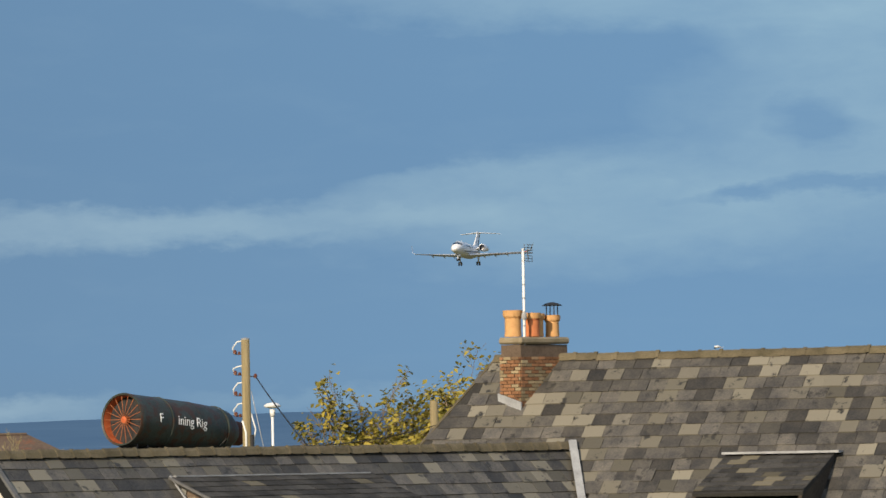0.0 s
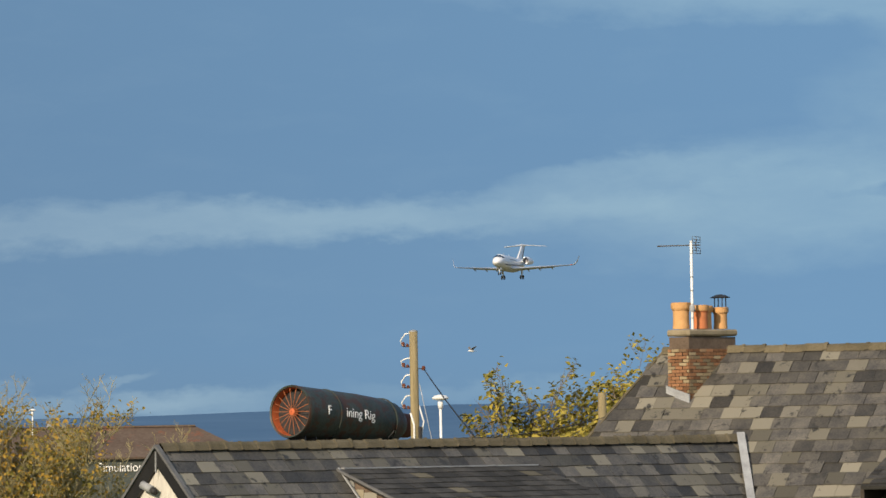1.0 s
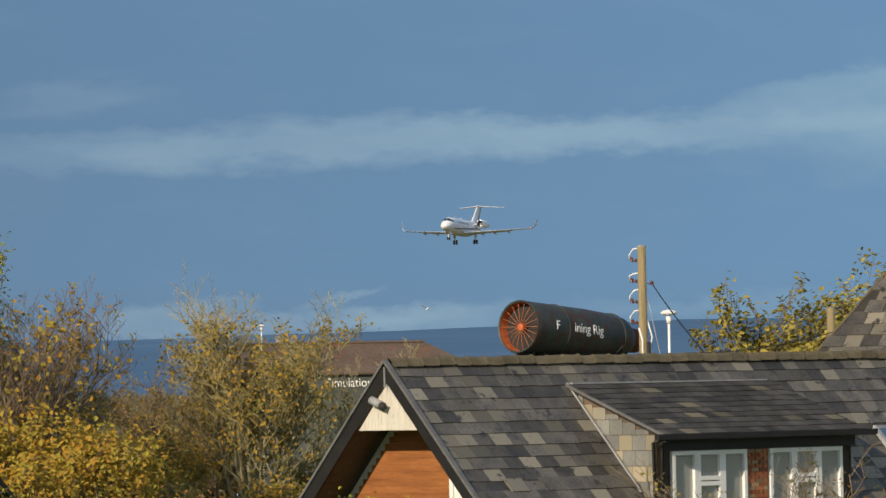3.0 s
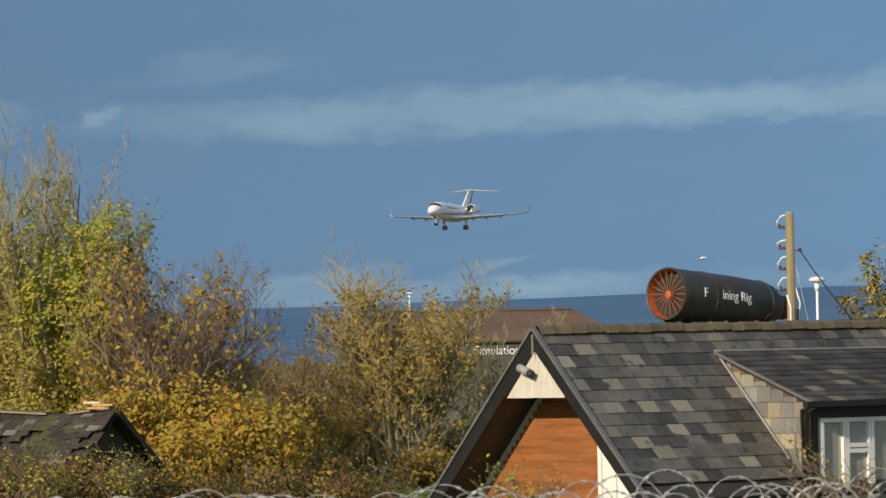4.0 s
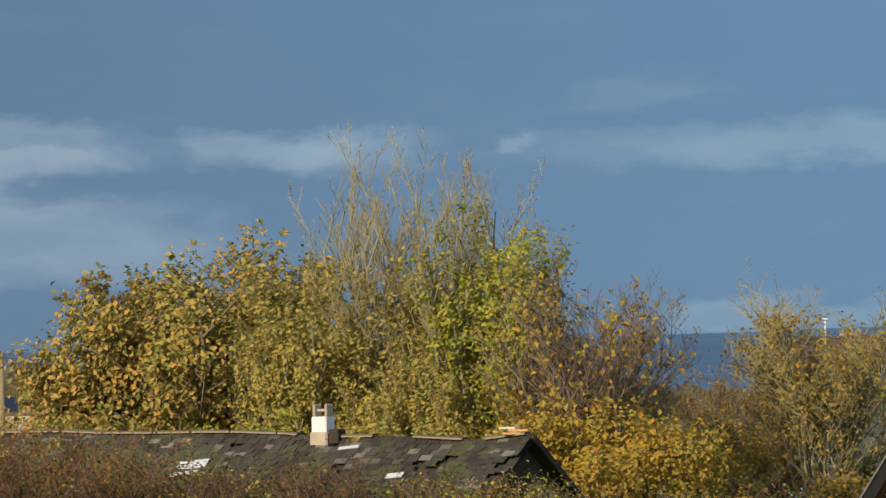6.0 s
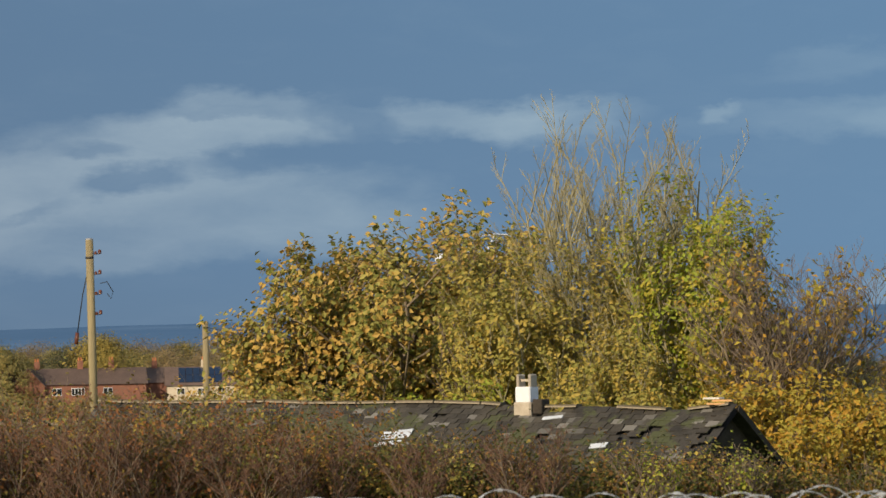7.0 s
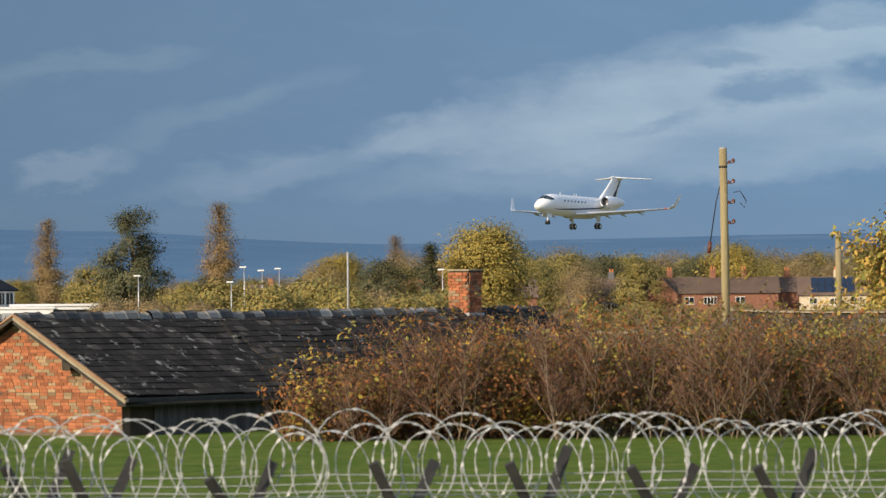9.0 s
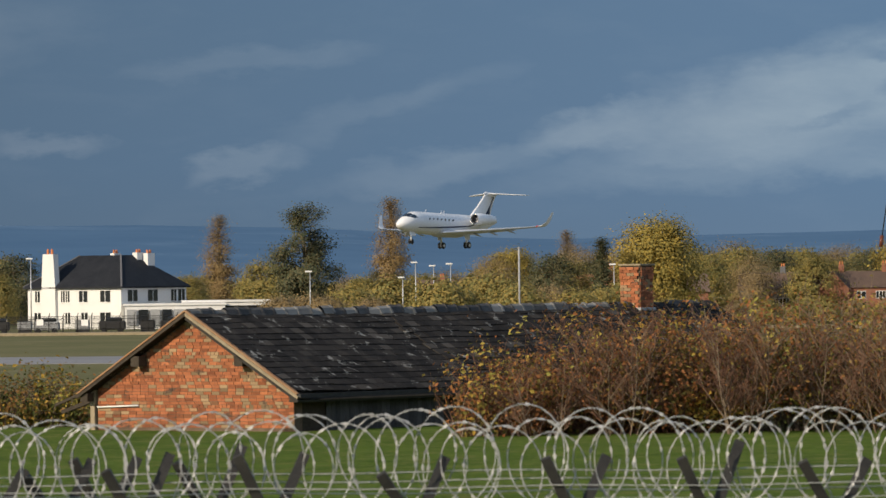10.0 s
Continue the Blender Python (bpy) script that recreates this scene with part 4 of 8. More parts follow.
# ---- brick barn ----
def build_barn():
    rnd = random.Random(21)
    barn = thing("barn", "red brick barn with a dark patched slate roof", "barn")
    f = radians(38)
    ha = radians(-2.4)
    er, ef = Vector((math.cos(ha), -math.sin(ha), 0)), Vector((math.sin(ha), math.cos(ha), 0))
    rdir = er * math.sin(f) + ef * math.cos(f)        # along the ridge, away to the right
    sdir = er * math.cos(f) - ef * math.sin(f)        # across, right and towards
    peak = Vector((-6.02, 144.87, 7.15))
    w, pitch = 3.25, 0.595
    rake = math.hypot(1, pitch)
    length = 22.3
    v = (sdir - UP * pitch).normalized()
    vb = (-sdir - UP * pitch).normalized()
    eave_z = peak.z - w * pitch
    g = peak + rdir * 0.32                            # brick gable face, behind the overhang
    wb = w - 0.35
    low = 4.0

    def face(x, z):
        p = g + sdir * x
        return Vector((p.x, p.y, z))

    prism("gable_wall", [face(-wb, low), face(wb, low), face(wb, peak.z - wb * pitch - 0.12), face(0, peak.z - 0.12), face(-wb, peak.z - wb * pitch - 0.12)], rdir * 0.3, MORTAR, barn)
    # right side wall: shade below the eave is put into its dark colour
    prism("side_wall", [face(wb - 0.02, low), face(wb - 0.02, low) + rdir * (length - 0.4), face(wb - 0.02, eave_z + 0.15) + rdir * (length - 0.4), face(wb - 0.02, eave_z + 0.15)], -sdir * 0.3, DARKWOOD_SHADE, barn)
    prism("side_wall", [face(-wb + 0.3, low), face(-wb + 0.3, low) + rdir * (length - 0.4), face(-wb + 0.3, eave_z + 0.15) + rdir * (length - 0.4), face(-wb + 0.3, eave_z + 0.15)], -sdir * 0.3, FAR_BRICK, barn)
    gb = g + rdir * (length - 0.6)
    prism("gable_wall", [gb + sdir * -wb + UP * (low - gb.z), gb + sdir * wb + UP * (low - gb.z), gb + sdir * wb + UP * (-wb * pitch - 0.12), gb - UP * 0.12, gb - sdir * wb + UP * (-wb * pitch - 0.12)], -rdir * 0.3, FAR_BRICK, barn)
    bricks = []
    r = 0
    while True:
        z = peak.z - 0.22 - 0.077 * r
        if z < 4.35:
            break
        half = min((peak.z - 0.14 - z - 0.07) / pitch, wb)
        header = r % 4 == 3
        bl = 0.1125 if header and r % 8 == 3 else 0.235
        x = -half - rnd.uniform(0, bl)
        while x < half:
            x0, x1 = max(-half, x), min(half, x + bl)
            if x1 - x0 > 0.04:
                q = face(x0 + 0.005, z)
                bricks.append((q, sdir, UP, -rdir, x1 - x0 - 0.011, 0.066, 0.006 + rnd.uniform(0, 0.012)))
            x += bl
        r += 1
    pieces("brick", bricks, BRICK_P, BRICK_J, barn, 300)
    # roof
    a = peak - UP * 0.05
    sag = lambda x, s: -0.10 * math.sin(math.pi * x / length) + 0.03 * noise.noise((x * 0.5, s, 2))
    plane_slab("roof_sheet", [a - UP * 0.13, a + rdir * length - UP * 0.13, a + rdir * length + v * (w * rake) - UP * 0.13, a + v * (w * rake) - UP * 0.13], 0.06, DECK, barn)
    plane_slab("roof_sheet", [a, a + rdir * length, a + rdir * length + vb * (w * rake), a + vb * (w * rake)], 0.07, BARN_SLATE_J, barn)
    slabs = slate_slabs(a, rdir, v, length, w * rake * 1.0, 0.36, 0.255, None, sag, rnd, 0.02)
    slabs.sort(key=lambda q: (q[0] - a).dot(rdir))
    pieces("slate", slabs, BARN_SLATE_P, BARN_SLATE_J, barn, 300)
    ridge_tiles(barn, a + rdir * 0.05 - UP * 0.02, a + rdir * (length - 0.2) - UP * 0.06, 0.46, BARN_RIDGE, 0.17, 0.6, jig=0.035)
    # verges: weathered boards with pointing, purlin ends
    for sg, dv in ((1, v), (-1, vb)):
        p = peak - rdir * 0.02
        beam("bargeboard", p - UP * 0.11, p - UP * 0.11 + dv * (w * rake + 0.02), 0.05, 0.07, GREYWOOD if sg > 0 else DARKWOOD_SHADE, barn, "weathered bargeboard")
        beam("verge", p - UP * 0.03 + rdir * 0.02, p - UP * 0.03 + rdir * 0.02 + dv * (w * rake), 0.10, 0.035, VERGE, barn, "flaking mortar verge")
        c = peak + rdir * 0.14 + dv * (w * rake * 0.47) - UP * 0.30
        beam("purlin_end", c - rdir * 0.14, c + rdir * 0.4, 0.24, 0.24, DARKWOOD_SHADE, barn)
        c = peak + rdir * 0.14 + dv * (w * rake * 0.95) - UP * 0.22
        beam("purlin_end", c - rdir * 0.12, c + rdir * 0.4, 0.22, 0.2, DARKWOOD_SHADE, barn)
    beam("gutter", peak + v * (w * rake + 0.03) - UP * 0.06, peak + rdir * (length) + v * (w * rake + 0.03) - UP * 0.06, 0.1, 0.09, IRON, barn)
    q = face(wb + 0.03, 5.05)
    box("junction_box", (0.16, 0.10, 0.22), tuple(q + UP * 0.1 - rdir * 0.1), IRON, barn)
    # remains of a lean-to at the other corner
    beam("lean_to_post", face(-wb - 0.12, 4.2), face(-wb - 0.12, 5.35), 0.13, 0.13, GREYWOOD, barn, "grey weathered lean-to post", up=sdir)
    beam("lean_to_rafter", face(-wb - 0.1, 5.32), face(-wb - 1.3, 4.9), 0.05, 0.06, DARKWOOD_SHADE, barn)
    beam("lean_to_rafter", face(-wb - 0.1, 5.15) + rdir * 0.5, face(-wb - 1.5, 4.72) + rdir * 0.5, 0.07, 0.09, DARKWOOD_SHADE, barn)
    tube("waste_pipe", [face(-wb + 0.02, 4.86) - rdir * 0.05, face(-wb + 1.25, 4.90) - rdir * 0.05], 0.022, WHITE, barn, "white waste pipe", seg=8)
    # doors in the shaded side, upright boards
    for k in range(26):
        p = face(wb + 0.0, low) + rdir * (1.2 + 0.18 * k) + sdir * 0.01
        link("door_board", mesh_from("door_board", slab_verts(p, rdir, UP, sdir, 0.165, 1.05 + 0.02 * (k % 3), 0.03), BOXF, DOORBOARD), barn)
    # chimney
    stack = new("chimney")
    stack.parent = barn
    stack["label"] = "square brick chimney with corbelled top"
    cx = 18.9
    c = Vector((peak.x, peak.y, 0)) + rdir * cx
    s = 0.30
    z0, z1 = 6.4, 8.06
    cc = lambda x, y, z: Vector((c.x, c.y, z)) + rdir * y + sdir * x
    prism("core", [cc(-s + .01, -s + .01, z0), cc(s - .01, -s + .01, z0), cc(s - .01, -s + .01, z1), cc(-s + .01, -s + .01, z1)], rdir * (2 * s - .02), MORTAR, stack)
    bl = []
    for r in range(int((z1 - z0) / 0.077)):
        z = z0 + 0.077 * r
        out = 0.03 if r >= 17 else 0.0
        for o, d, nn in ((cc(-s, -s - out, z), sdir, -rdir), (cc(s + out, -s, z), rdir, sdir)):
            x = -0.11 * (r % 2)
            while x < 2 * s - 0.02:
                x0, x1 = max(0, x), min(2 * s, x + 0.225)
                if x1 - x0 > 0.05:
                    bl.append((o + d * x0, d, UP, nn, x1 - x0 - 0.011, 0.066, 0.014 + rnd.uniform(0, 0.01)))
                x += 0.225
    pieces("brick", bl, BRICK_P, BRICK_J, stack, 300)
    box("cap", (2 * s + 0.1, 2 * s + 0.1, 0.05), (c.x, c.y, z1 + 0.01), STONE, stack, rz=math.degrees(math.atan2(sdir.y, sdir.x)), bevel=0.01)
    box("flashing", (2 * s + 0.12, 2 * s + 0.12, 0.08), (c.x, c.y, 6.93), LEAD, stack, rz=math.degrees(math.atan2(sdir.y, sdir.x)), bevel=0.01)
    return barn


BARN_RIDGE = surf("barn_ridge_tile", (0.045, 0.044, 0.045), (0.10, 0.096, 0.09), 2.5, 0.8, 0.6, vary=0.3, c3=(0.22, 0.21, 0.19), spots=0.28, c4=(0.30, 0.16, 0.04), blot=0.30, dist=0.02)
VERGE = surf("verge_mortar", (0.28, 0.13, 0.06), (0.36, 0.24, 0.14), 1.6, 0.95, 0.5)
DOORBOARD = surf("door_boards", (0.05, 0.05, 0.052), (0.10, 0.098, 0.095), 1.5, 0.9, 0.3, vary=0.25, stretch=(4, 4, 0.5))
build_barn()


# ---- ruined shed ----
def build_ruin():
    rnd = random.Random(31)
    shed = thing("ruined_shed", "long derelict shed with a sagging broken slate roof", "shed")
    ha, f = radians(8.2), radians(35)
    er, ef = Vector((math.cos(ha), -math.sin(ha), 0)), Vector((math.sin(ha), math.cos(ha), 0))
    rdir = -er * math.cos(f) + ef * math.sin(f)       # left and away along the ridge
    sdir = -er * math.sin(f) - ef * math.cos(f)       # down the visible slope, left and towards
    a = Vector((28.09, 157.51, 6.60))
    length, w, pitch = 21.0, 2.9, 0.72
    rake = math.hypot(1, pitch)
    v = (sdir - UP * pitch).normalized()
    vb = (-sdir - UP * pitch).normalized()

    def sag(x, s):
        k = s / (w * rake)
        return -0.16 * math.sin(math.pi * min(x, 7.5) / 7.5) * (1 - 0.5 * k) - 0.10 * math.sin(x * 0.45) * k + 0.10 * noise.noise((x * 0.35, s * 0.6, 9)) + 0.012 * x

    # battens and under-sheet follow the sag
    for dv, nm in ((v, 1), (vb, 2)):
        vs, fs = [], []
        nx, ns = 30, 6
        for i in range(nx + 1):
            for j in range(ns + 1):
                x, s = length * i / nx, w * rake * j / ns
                vs.append(a + rdir * x + dv * s + UP * (sag(x, s) - 0.10))
        k = len(vs)
        vs += [p - UP * 0.08 for p in vs]
        for i in range(nx):
            for j in range(ns):
                q = i * (ns + 1) + j
                fs.append((q, q + 1, q + ns + 2, q + ns + 1))
                fs.append((k + q, k + q + ns + 1, k + q + ns + 2, k + q + 1))
        link("roof_sheet", mesh_from("roof_sheet", vs, fs, DECK if nm == 1 else RUIN_SLATE), shed)

    def hole(x, s):
        if 0.0 < x < 0.5 and s > 0.7 + rnd.random() * 0.8:
            return False
        if abs(x - 5.9) < 0.5 and s < 0.5:
            return rnd.random() > 0.6
        if abs(x - 2.5) < 0.5 and 1.0 < s < 1.4:
            return rnd.random() > 0.6
        return True

    slabs = slate_slabs(a, rdir, v, length, w * rake, 0.36, 0.23, hole, sag, rnd, 0.02, lost=0.02)
    pieces("slate", slabs, RUIN_SLATE_P, RUIN_SLATE, shed, 250)
    # slipped slates lying askew
    for k in range(60):
        x, s = rnd.uniform(0.3, length - 1), rnd.uniform(0.2, w * rake - 0.4)
        u2 = (rdir + v * rnd.uniform(-0.5, 0.5)).normalized()
        n = u2.cross(v).normalized()
        n = n if n.z > 0 else -n
        v2 = (v - u2 * v.dot(u2)).normalized()
        link("slipped_slate", mesh_from("slipped_slate", slab_verts(a + rdir * x + v * s + UP * (sag(x, s) + 0.05), u2, v2, n, 0.3, 0.34, 0.02), BOXF, RUIN_SLATE_P), shed)
    # ridge pieces with pale edges
    x = 0.2
    while x < length - 0.5:
        ln = rnd.uniform(0.45, 1.7)
        if rnd.random() < 0.86 and not (5.5 < x < 6.2):
            p, q = a + rdir * x, a + rdir * min(x + ln - 0.05, length)
            beam("ridge_cap", p + UP * (sag(x, 0) + 0.05), q + UP * (sag(x + ln, 0) + 0.05), 0.26, 0.07, RIDGE, shed)
            beam("ridge_edge", p + UP * (sag(x, 0) + 0.03) + sdir * 0.15, q + UP * (sag(x + ln, 0) + 0.03) + sdir * 0.15, 0.03, 0.04, GREYWOOD, shed)
        x += ln
    # dark gable
    g = a + rdir * 0.35
    prism("gable_wall", [g + sdir * (w - 0.3) + UP * (3.6 - g.z), g - sdir * (w - 0.3) + UP * (3.6 - g.z), g - sdir * (w - 0.3) - UP * (w * pitch - 0.05), g - UP * 0.25, g + sdir * (w - 0.3) - UP * (w * pitch - 0.05)], rdir * 0.25, DARKWOOD_SHADE, shed)
    p = a + rdir * (length - 0.4)
    prism("gable_wall", [p + sdir * (w - 0.3) + UP * (3.6 - p.z), p - sdir * (w - 0.3) + UP * (3.6 - p.z), p - sdir * (w - 0.3) - UP * (w * pitch - 0.05), p - UP * 0.25, p + sdir * (w - 0.3) - UP * (w * pitch - 0.05)], -rdir * 0.25, DARKWOOD_SHADE, shed)
    for sg in (1, -1):
        q = g + sdir * sg * (w - 0.35)
        prism("side_wall", [Vector((q.x, q.y, 3.6)), Vector((q.x, q.y, 3.6)) + rdir * (length - 0.9), Vector((q.x, q.y, a.z - w * pitch + 0.1)) + rdir * (length - 0.9), Vector((q.x, q.y, a.z - w * pitch + 0.1))], -sdir * sg * 0.25, FAR_BRICK, shed)
    beam("bargeboard", a - UP * 0.1, a - UP * 0.1 + vb * (w * rake), 0.06, 0.16, DARKWOOD_SHADE, shed)
    beam("bargeboard", a - UP * 0.1 + v * 1.9, a - UP * 0.1 + v * (w * rake), 0.06, 0.16, DARKWOOD_SHADE, shed)
    for k, (dx, dz, an) in enumerate(((0.15, 0.10, 0.2), (0.5, 0.16, -0.15), (0.3, 0.02, 0.5))):
        c = a + rdir * dx + UP * dz
        d = (rdir + sdir * an).normalized()
        beam("loose_ridge_tile", c, c + d * 0.55, 0.2, 0.05, TERRA if k != 1 else CREAM, shed)
    # patched pale sheets on the slope
    for x, s, ww, hh in ((9.5, 1.35, 0.9, 0.36), (9.6, 1.85, 0.8, 0.16), (3.2, 1.5, 0.5, 0.2), (5.2, 0.42, 0.6, 0.12)):
        n = rdir.cross(v)
        n = n if n.z > 0 else -n
        skew = (rdir + v * 0.15).normalized()
        v2 = (v - skew * v.dot(skew)).normalized()
        link("patch_sheet", mesh_from("patch_sheet", slab_verts(a + rdir * x + v * s + UP * (sag(x, s)) + n * 0.06, skew, v2, n, ww, hh, 0.02), BOXF, PATCH), shed, "pale metal roof patch")
    # chimney stub, rendered, with a white-washed face
    stub = new("chimney")
    stub.parent = shed
    stub["label"] = "broken rendered chimney with whitewashed face"
    c = a + rdir * 6.55 + sdir * 0.1
    rz = math.degrees(math.atan2(rdir.y, rdir.x))
    zz = a.z - 0.12
    box("base", (0.56, 0.5, 0.8), (c.x, c.y, zz - 0.15), CHIMNEYSTONE, stub, rz=rz, bevel=0.04)
    box("shaft", (0.48, 0.42, 0.46), (c.x, c.y, zz + 0.42), RENDERED, stub, "whitewashed shaft", rz=rz, bevel=0.03)
    for dx in (-0.19, 0.19):
        q = c + rdir * dx
        box("horn", (0.08, 0.34, 0.36), (q.x, q.y, zz + 0.80), CHIMNEYSTONE, stub, rz=rz, bevel=0.03)
    box("lintel", (0.34, 0.12, 0.06), (c.x, c.y, zz + 0.82), CHIMNEYSTONE, stub, rz=rz)
    box("back_shaft", (0.3, 0.4, 0.4), tuple(c - rdir * 0.45 + UP * 0.0), DARKWOOD_SHADE, stub, rz=rz, bevel=0.03)


PATCH = surf("pale_patch", (0.42, 0.45, 0.48), (0.60, 0.62, 0.64), 3.0, 0.5, 0.2)
CHIMNEYSTONE = surf("chimney_render", (0.33, 0.27, 0.19), (0.50, 0.43, 0.33), 3.0, 0.95, 0.5)
build_ruin()


# ---- the aircraft ----
def build_jet():
    """Twin-engined business jet, wheels down. Nose at the origin of its body axis, x forward, y to its port side, z up."""
    jet = thing("business_jet", "white twin-engined business jet with its wheels down", "aircraft")

    def loft(name, sections, material, parent, label="", seg=20, cap=True):
        vs, fs = [], []
        for x, y, z, ry, rz in sections:
            for k in range(seg):
                t = 2 * math.pi * k / seg
                vs.append((x, y + ry * math.cos(t), z + rz * math.sin(t)))
        for i in range(len(sections) - 1):
            for k in range(seg):
                k2 = (k + 1) % seg
                fs.append((i * seg + k, i * seg + k2, (i + 1) * seg + k2, (i + 1) * seg + k))
        if cap:
            fs.append(tuple(range(seg)))
            fs.append(tuple(reversed([(len(sections) - 1) * seg + k for k in range(seg)])))
        me = mesh_from(name, vs, fs, material, True)
        me.set_sharp_from_angle(angle=radians(50))
        return link(name, me, parent, label)

    loft("fuselage", [(0.0, 0, -0.35, 0.02, 0.02), (-0.08, 0, -0.35, 0.2, 0.17), (-0.4, 0, -0.32, 0.46, 0.40), (-0.9, 0, -0.25, 0.70, 0.63), (-1.5, 0, -0.16, 0.87, 0.80),
                      (-2.1, 0, -0.05, 0.98, 0.98), (-2.8, 0, 0.0, 1.07, 1.09), (-3.6, 0, 0, 1.10, 1.13), (-13.0, 0, 0, 1.10, 1.13), (-15.0, 0, 0.10, 0.98, 1.0),
                      (-17.0, 0, 0.32, 0.70, 0.72), (-18.8, 0, 0.55, 0.38, 0.40), (-19.9, 0, 0.68, 0.13, 0.15)], JET, jet, "white fuselage", 28)
    loft("belly_fairing", [(-6.6, 0, -0.85, 0.1, 0.1), (-7.4, 0, -0.80, 0.95, 0.45), (-9.0, 0, -0.82, 1.25, 0.55), (-11.6, 0, -0.80, 1.2, 0.52), (-13.2, 0, -0.72, 0.75, 0.38), (-14.0, 0, -0.7, 0.1, 0.1)], JETGREY, jet, "grey belly fairing")
    # windscreen: dark panes laid on the brow
    body = [(-0.9, -0.25, 0.70, 0.63), (-1.5, -0.16, 0.87, 0.80), (-2.1, -0.05, 0.98, 0.98), (-2.8, 0.0, 1.07, 1.09), (-3.6, 0, 1.10, 1.13)]

    def skin(x, deg, off):
        for (x0, z0, y0, h0), (x1, z1, y1, h1) in zip(body, body[1:]):
            if x1 <= x <= x0:
                q = (x0 - x) / (x0 - x1)
                z, ry, rz = z0 + (z1 - z0) * q, y0 + (y1 - y0) * q, h0 + (h1 - h0) * q
        t = radians(deg)
        return (x, (ry + off) * math.cos(t), z + (rz + off) * math.sin(t))

    for a0, a1, xf0, xf1, xb0, xb1 in ((91.5, 122, -1.25, -1.42, -2.05, -2.10), (58, 88.5, -1.42, -1.25, -2.10, -2.05), (124, 152, -1.46, -1.95, -2.15, -2.55), (28, 56, -1.95, -1.46, -2.55, -2.15)):
        vs, fs = [], []
        nx, na = 5, 6
        for off in (-0.02, 0.022):
            for i in range(nx + 1):
                for j in range(na + 1):
                    q = j / na
                    x = (xf0 + (xf1 - xf0) * q) * (1 - i / nx) + (xb0 + (xb1 - xb0) * q) * i / nx
                    vs.append(skin(x, a0 + (a1 - a0) * q, off))
        k = (nx + 1) * (na + 1)
        for i in range(nx):
            for j in range(na):
                q = i * (na + 1) + j
                fs.append((k + q, k + q + 1, k + q + na + 2, k + q + na + 1))
        rim = [j for j in range(na + 1)] + [i * (na + 1) + na for i in range(1, nx + 1)] + [nx * (na + 1) + j for j in range(na - 1, -1, -1)] + [i * (na + 1) for i in range(nx - 1, 0, -1)]
        for p, q in zip(rim, rim[1:] + rim[:1]):
            fs.append((p, q, k + q, k + p))
        link("windscreen_pane", mesh_from("windscreen_pane", vs, fs, DARKGLASS), jet, "dark windscreen pane")
    for sg in (-1, 1):
        for k in range(7):
            x = -4.6 - 0.78 * k
            t = radians(18)
            y, z = sg * 1.105 * math.cos(t), 1.135 * math.sin(t)
            bm = bmesh.new()
            m = pose(x, y, z) @ Matrix.Rotation(sg * -t, 4, "X")
            bm_box(bm, (0.25, 0.03, 0.33), m, 0.012)
            part("cabin_window", bm, DARKGLASS, jet)
        # flowing stripe along the side
        n = 26
        vs, fs = [], []
        for i in range(n + 1):
            q = i / n
            x = -2.6 - 12.6 * q
            zc = -0.55 + 0.62 * q ** 1.4 + (0.35 * (q - 0.8) / 0.2 if q > 0.8 else 0)
            hh = 0.035 + 0.04 * math.sin(math.pi * q)
            rad = 1.11 if x > -13 else 1.11 - 0.06 * (-13 - x)
            for dz in (-hh, hh):
                z = zc + dz
                vs.append((x, sg * math.sqrt(max(0.05, rad * rad - (z * 0.97) ** 2)) * 1.008, z))
        for i in range(n):
            fs.append((2 * i, 2 * i + 1, 2 * i + 3, 2 * i + 2))
        ob = link("stripe", mesh_from("stripe", vs, fs, JETBLUE, True), jet, "dark blue curved side stripe")
        sol = ob.modifiers.new("solid", "SOLIDIFY")
        sol.thickness, sol.offset = 0.012, 0.0

    def aerofoil(name, stations, material, parent, label="", vertical=False):
        """Lofted wing: stations of leading edge x, spanwise place, height, chord, thickness, twist down."""
        prof = [(0, 0), (0.03, 0.32), (0.12, 0.5), (0.35, 0.56), (0.7, 0.32), (1.0, 0.03), (1.0, -0.03), (0.7, -0.22), (0.35, -0.42), (0.12, -0.4), (0.03, -0.26)]
        vs, fs = [], []
        k = len(prof)
        for x, y, z, c, t in stations:
            for px, pz in prof:
                if vertical:
                    vs.append((x - px * c, y + pz * t * c, z))
                else:
                    vs.append((x - px * c, y, z + pz * t * c))
        for i in range(len(stations) - 1):
            for j in range(k):
                j2 = (j + 1) % k
                fs.append((i * k + j, i * k + j2, (i + 1) * k + j2, (i + 1) * k + j))
        fs.append(tuple(range(k)))
        fs.append(tuple((len(stations) - 1) * k + j for j in reversed(range(k))))
        bm = bmesh.new()
        bm.from_mesh(mesh_from(name, vs, fs, material))
        bmesh.ops.recalc_face_normals(bm, faces=bm.faces)
        ob = part(name, bm, material, parent, label, True)
        ob.data.set_sharp_from_angle(angle=radians(35))
        return ob

    for sg in (-1, 1):
        wing = aerofoil("wing", [(-7.2, sg * 0.6, -0.95, 4.4, 0.13), (-8.3, sg * 2.3, -0.84, 3.3, 0.12), (-10.3, sg * 6.0, -0.55, 2.15, 0.11), (-12.0, sg * 9.45, -0.27, 1.35, 0.10)], JETGREY, jet, "swept grey wing with bright leading edge")
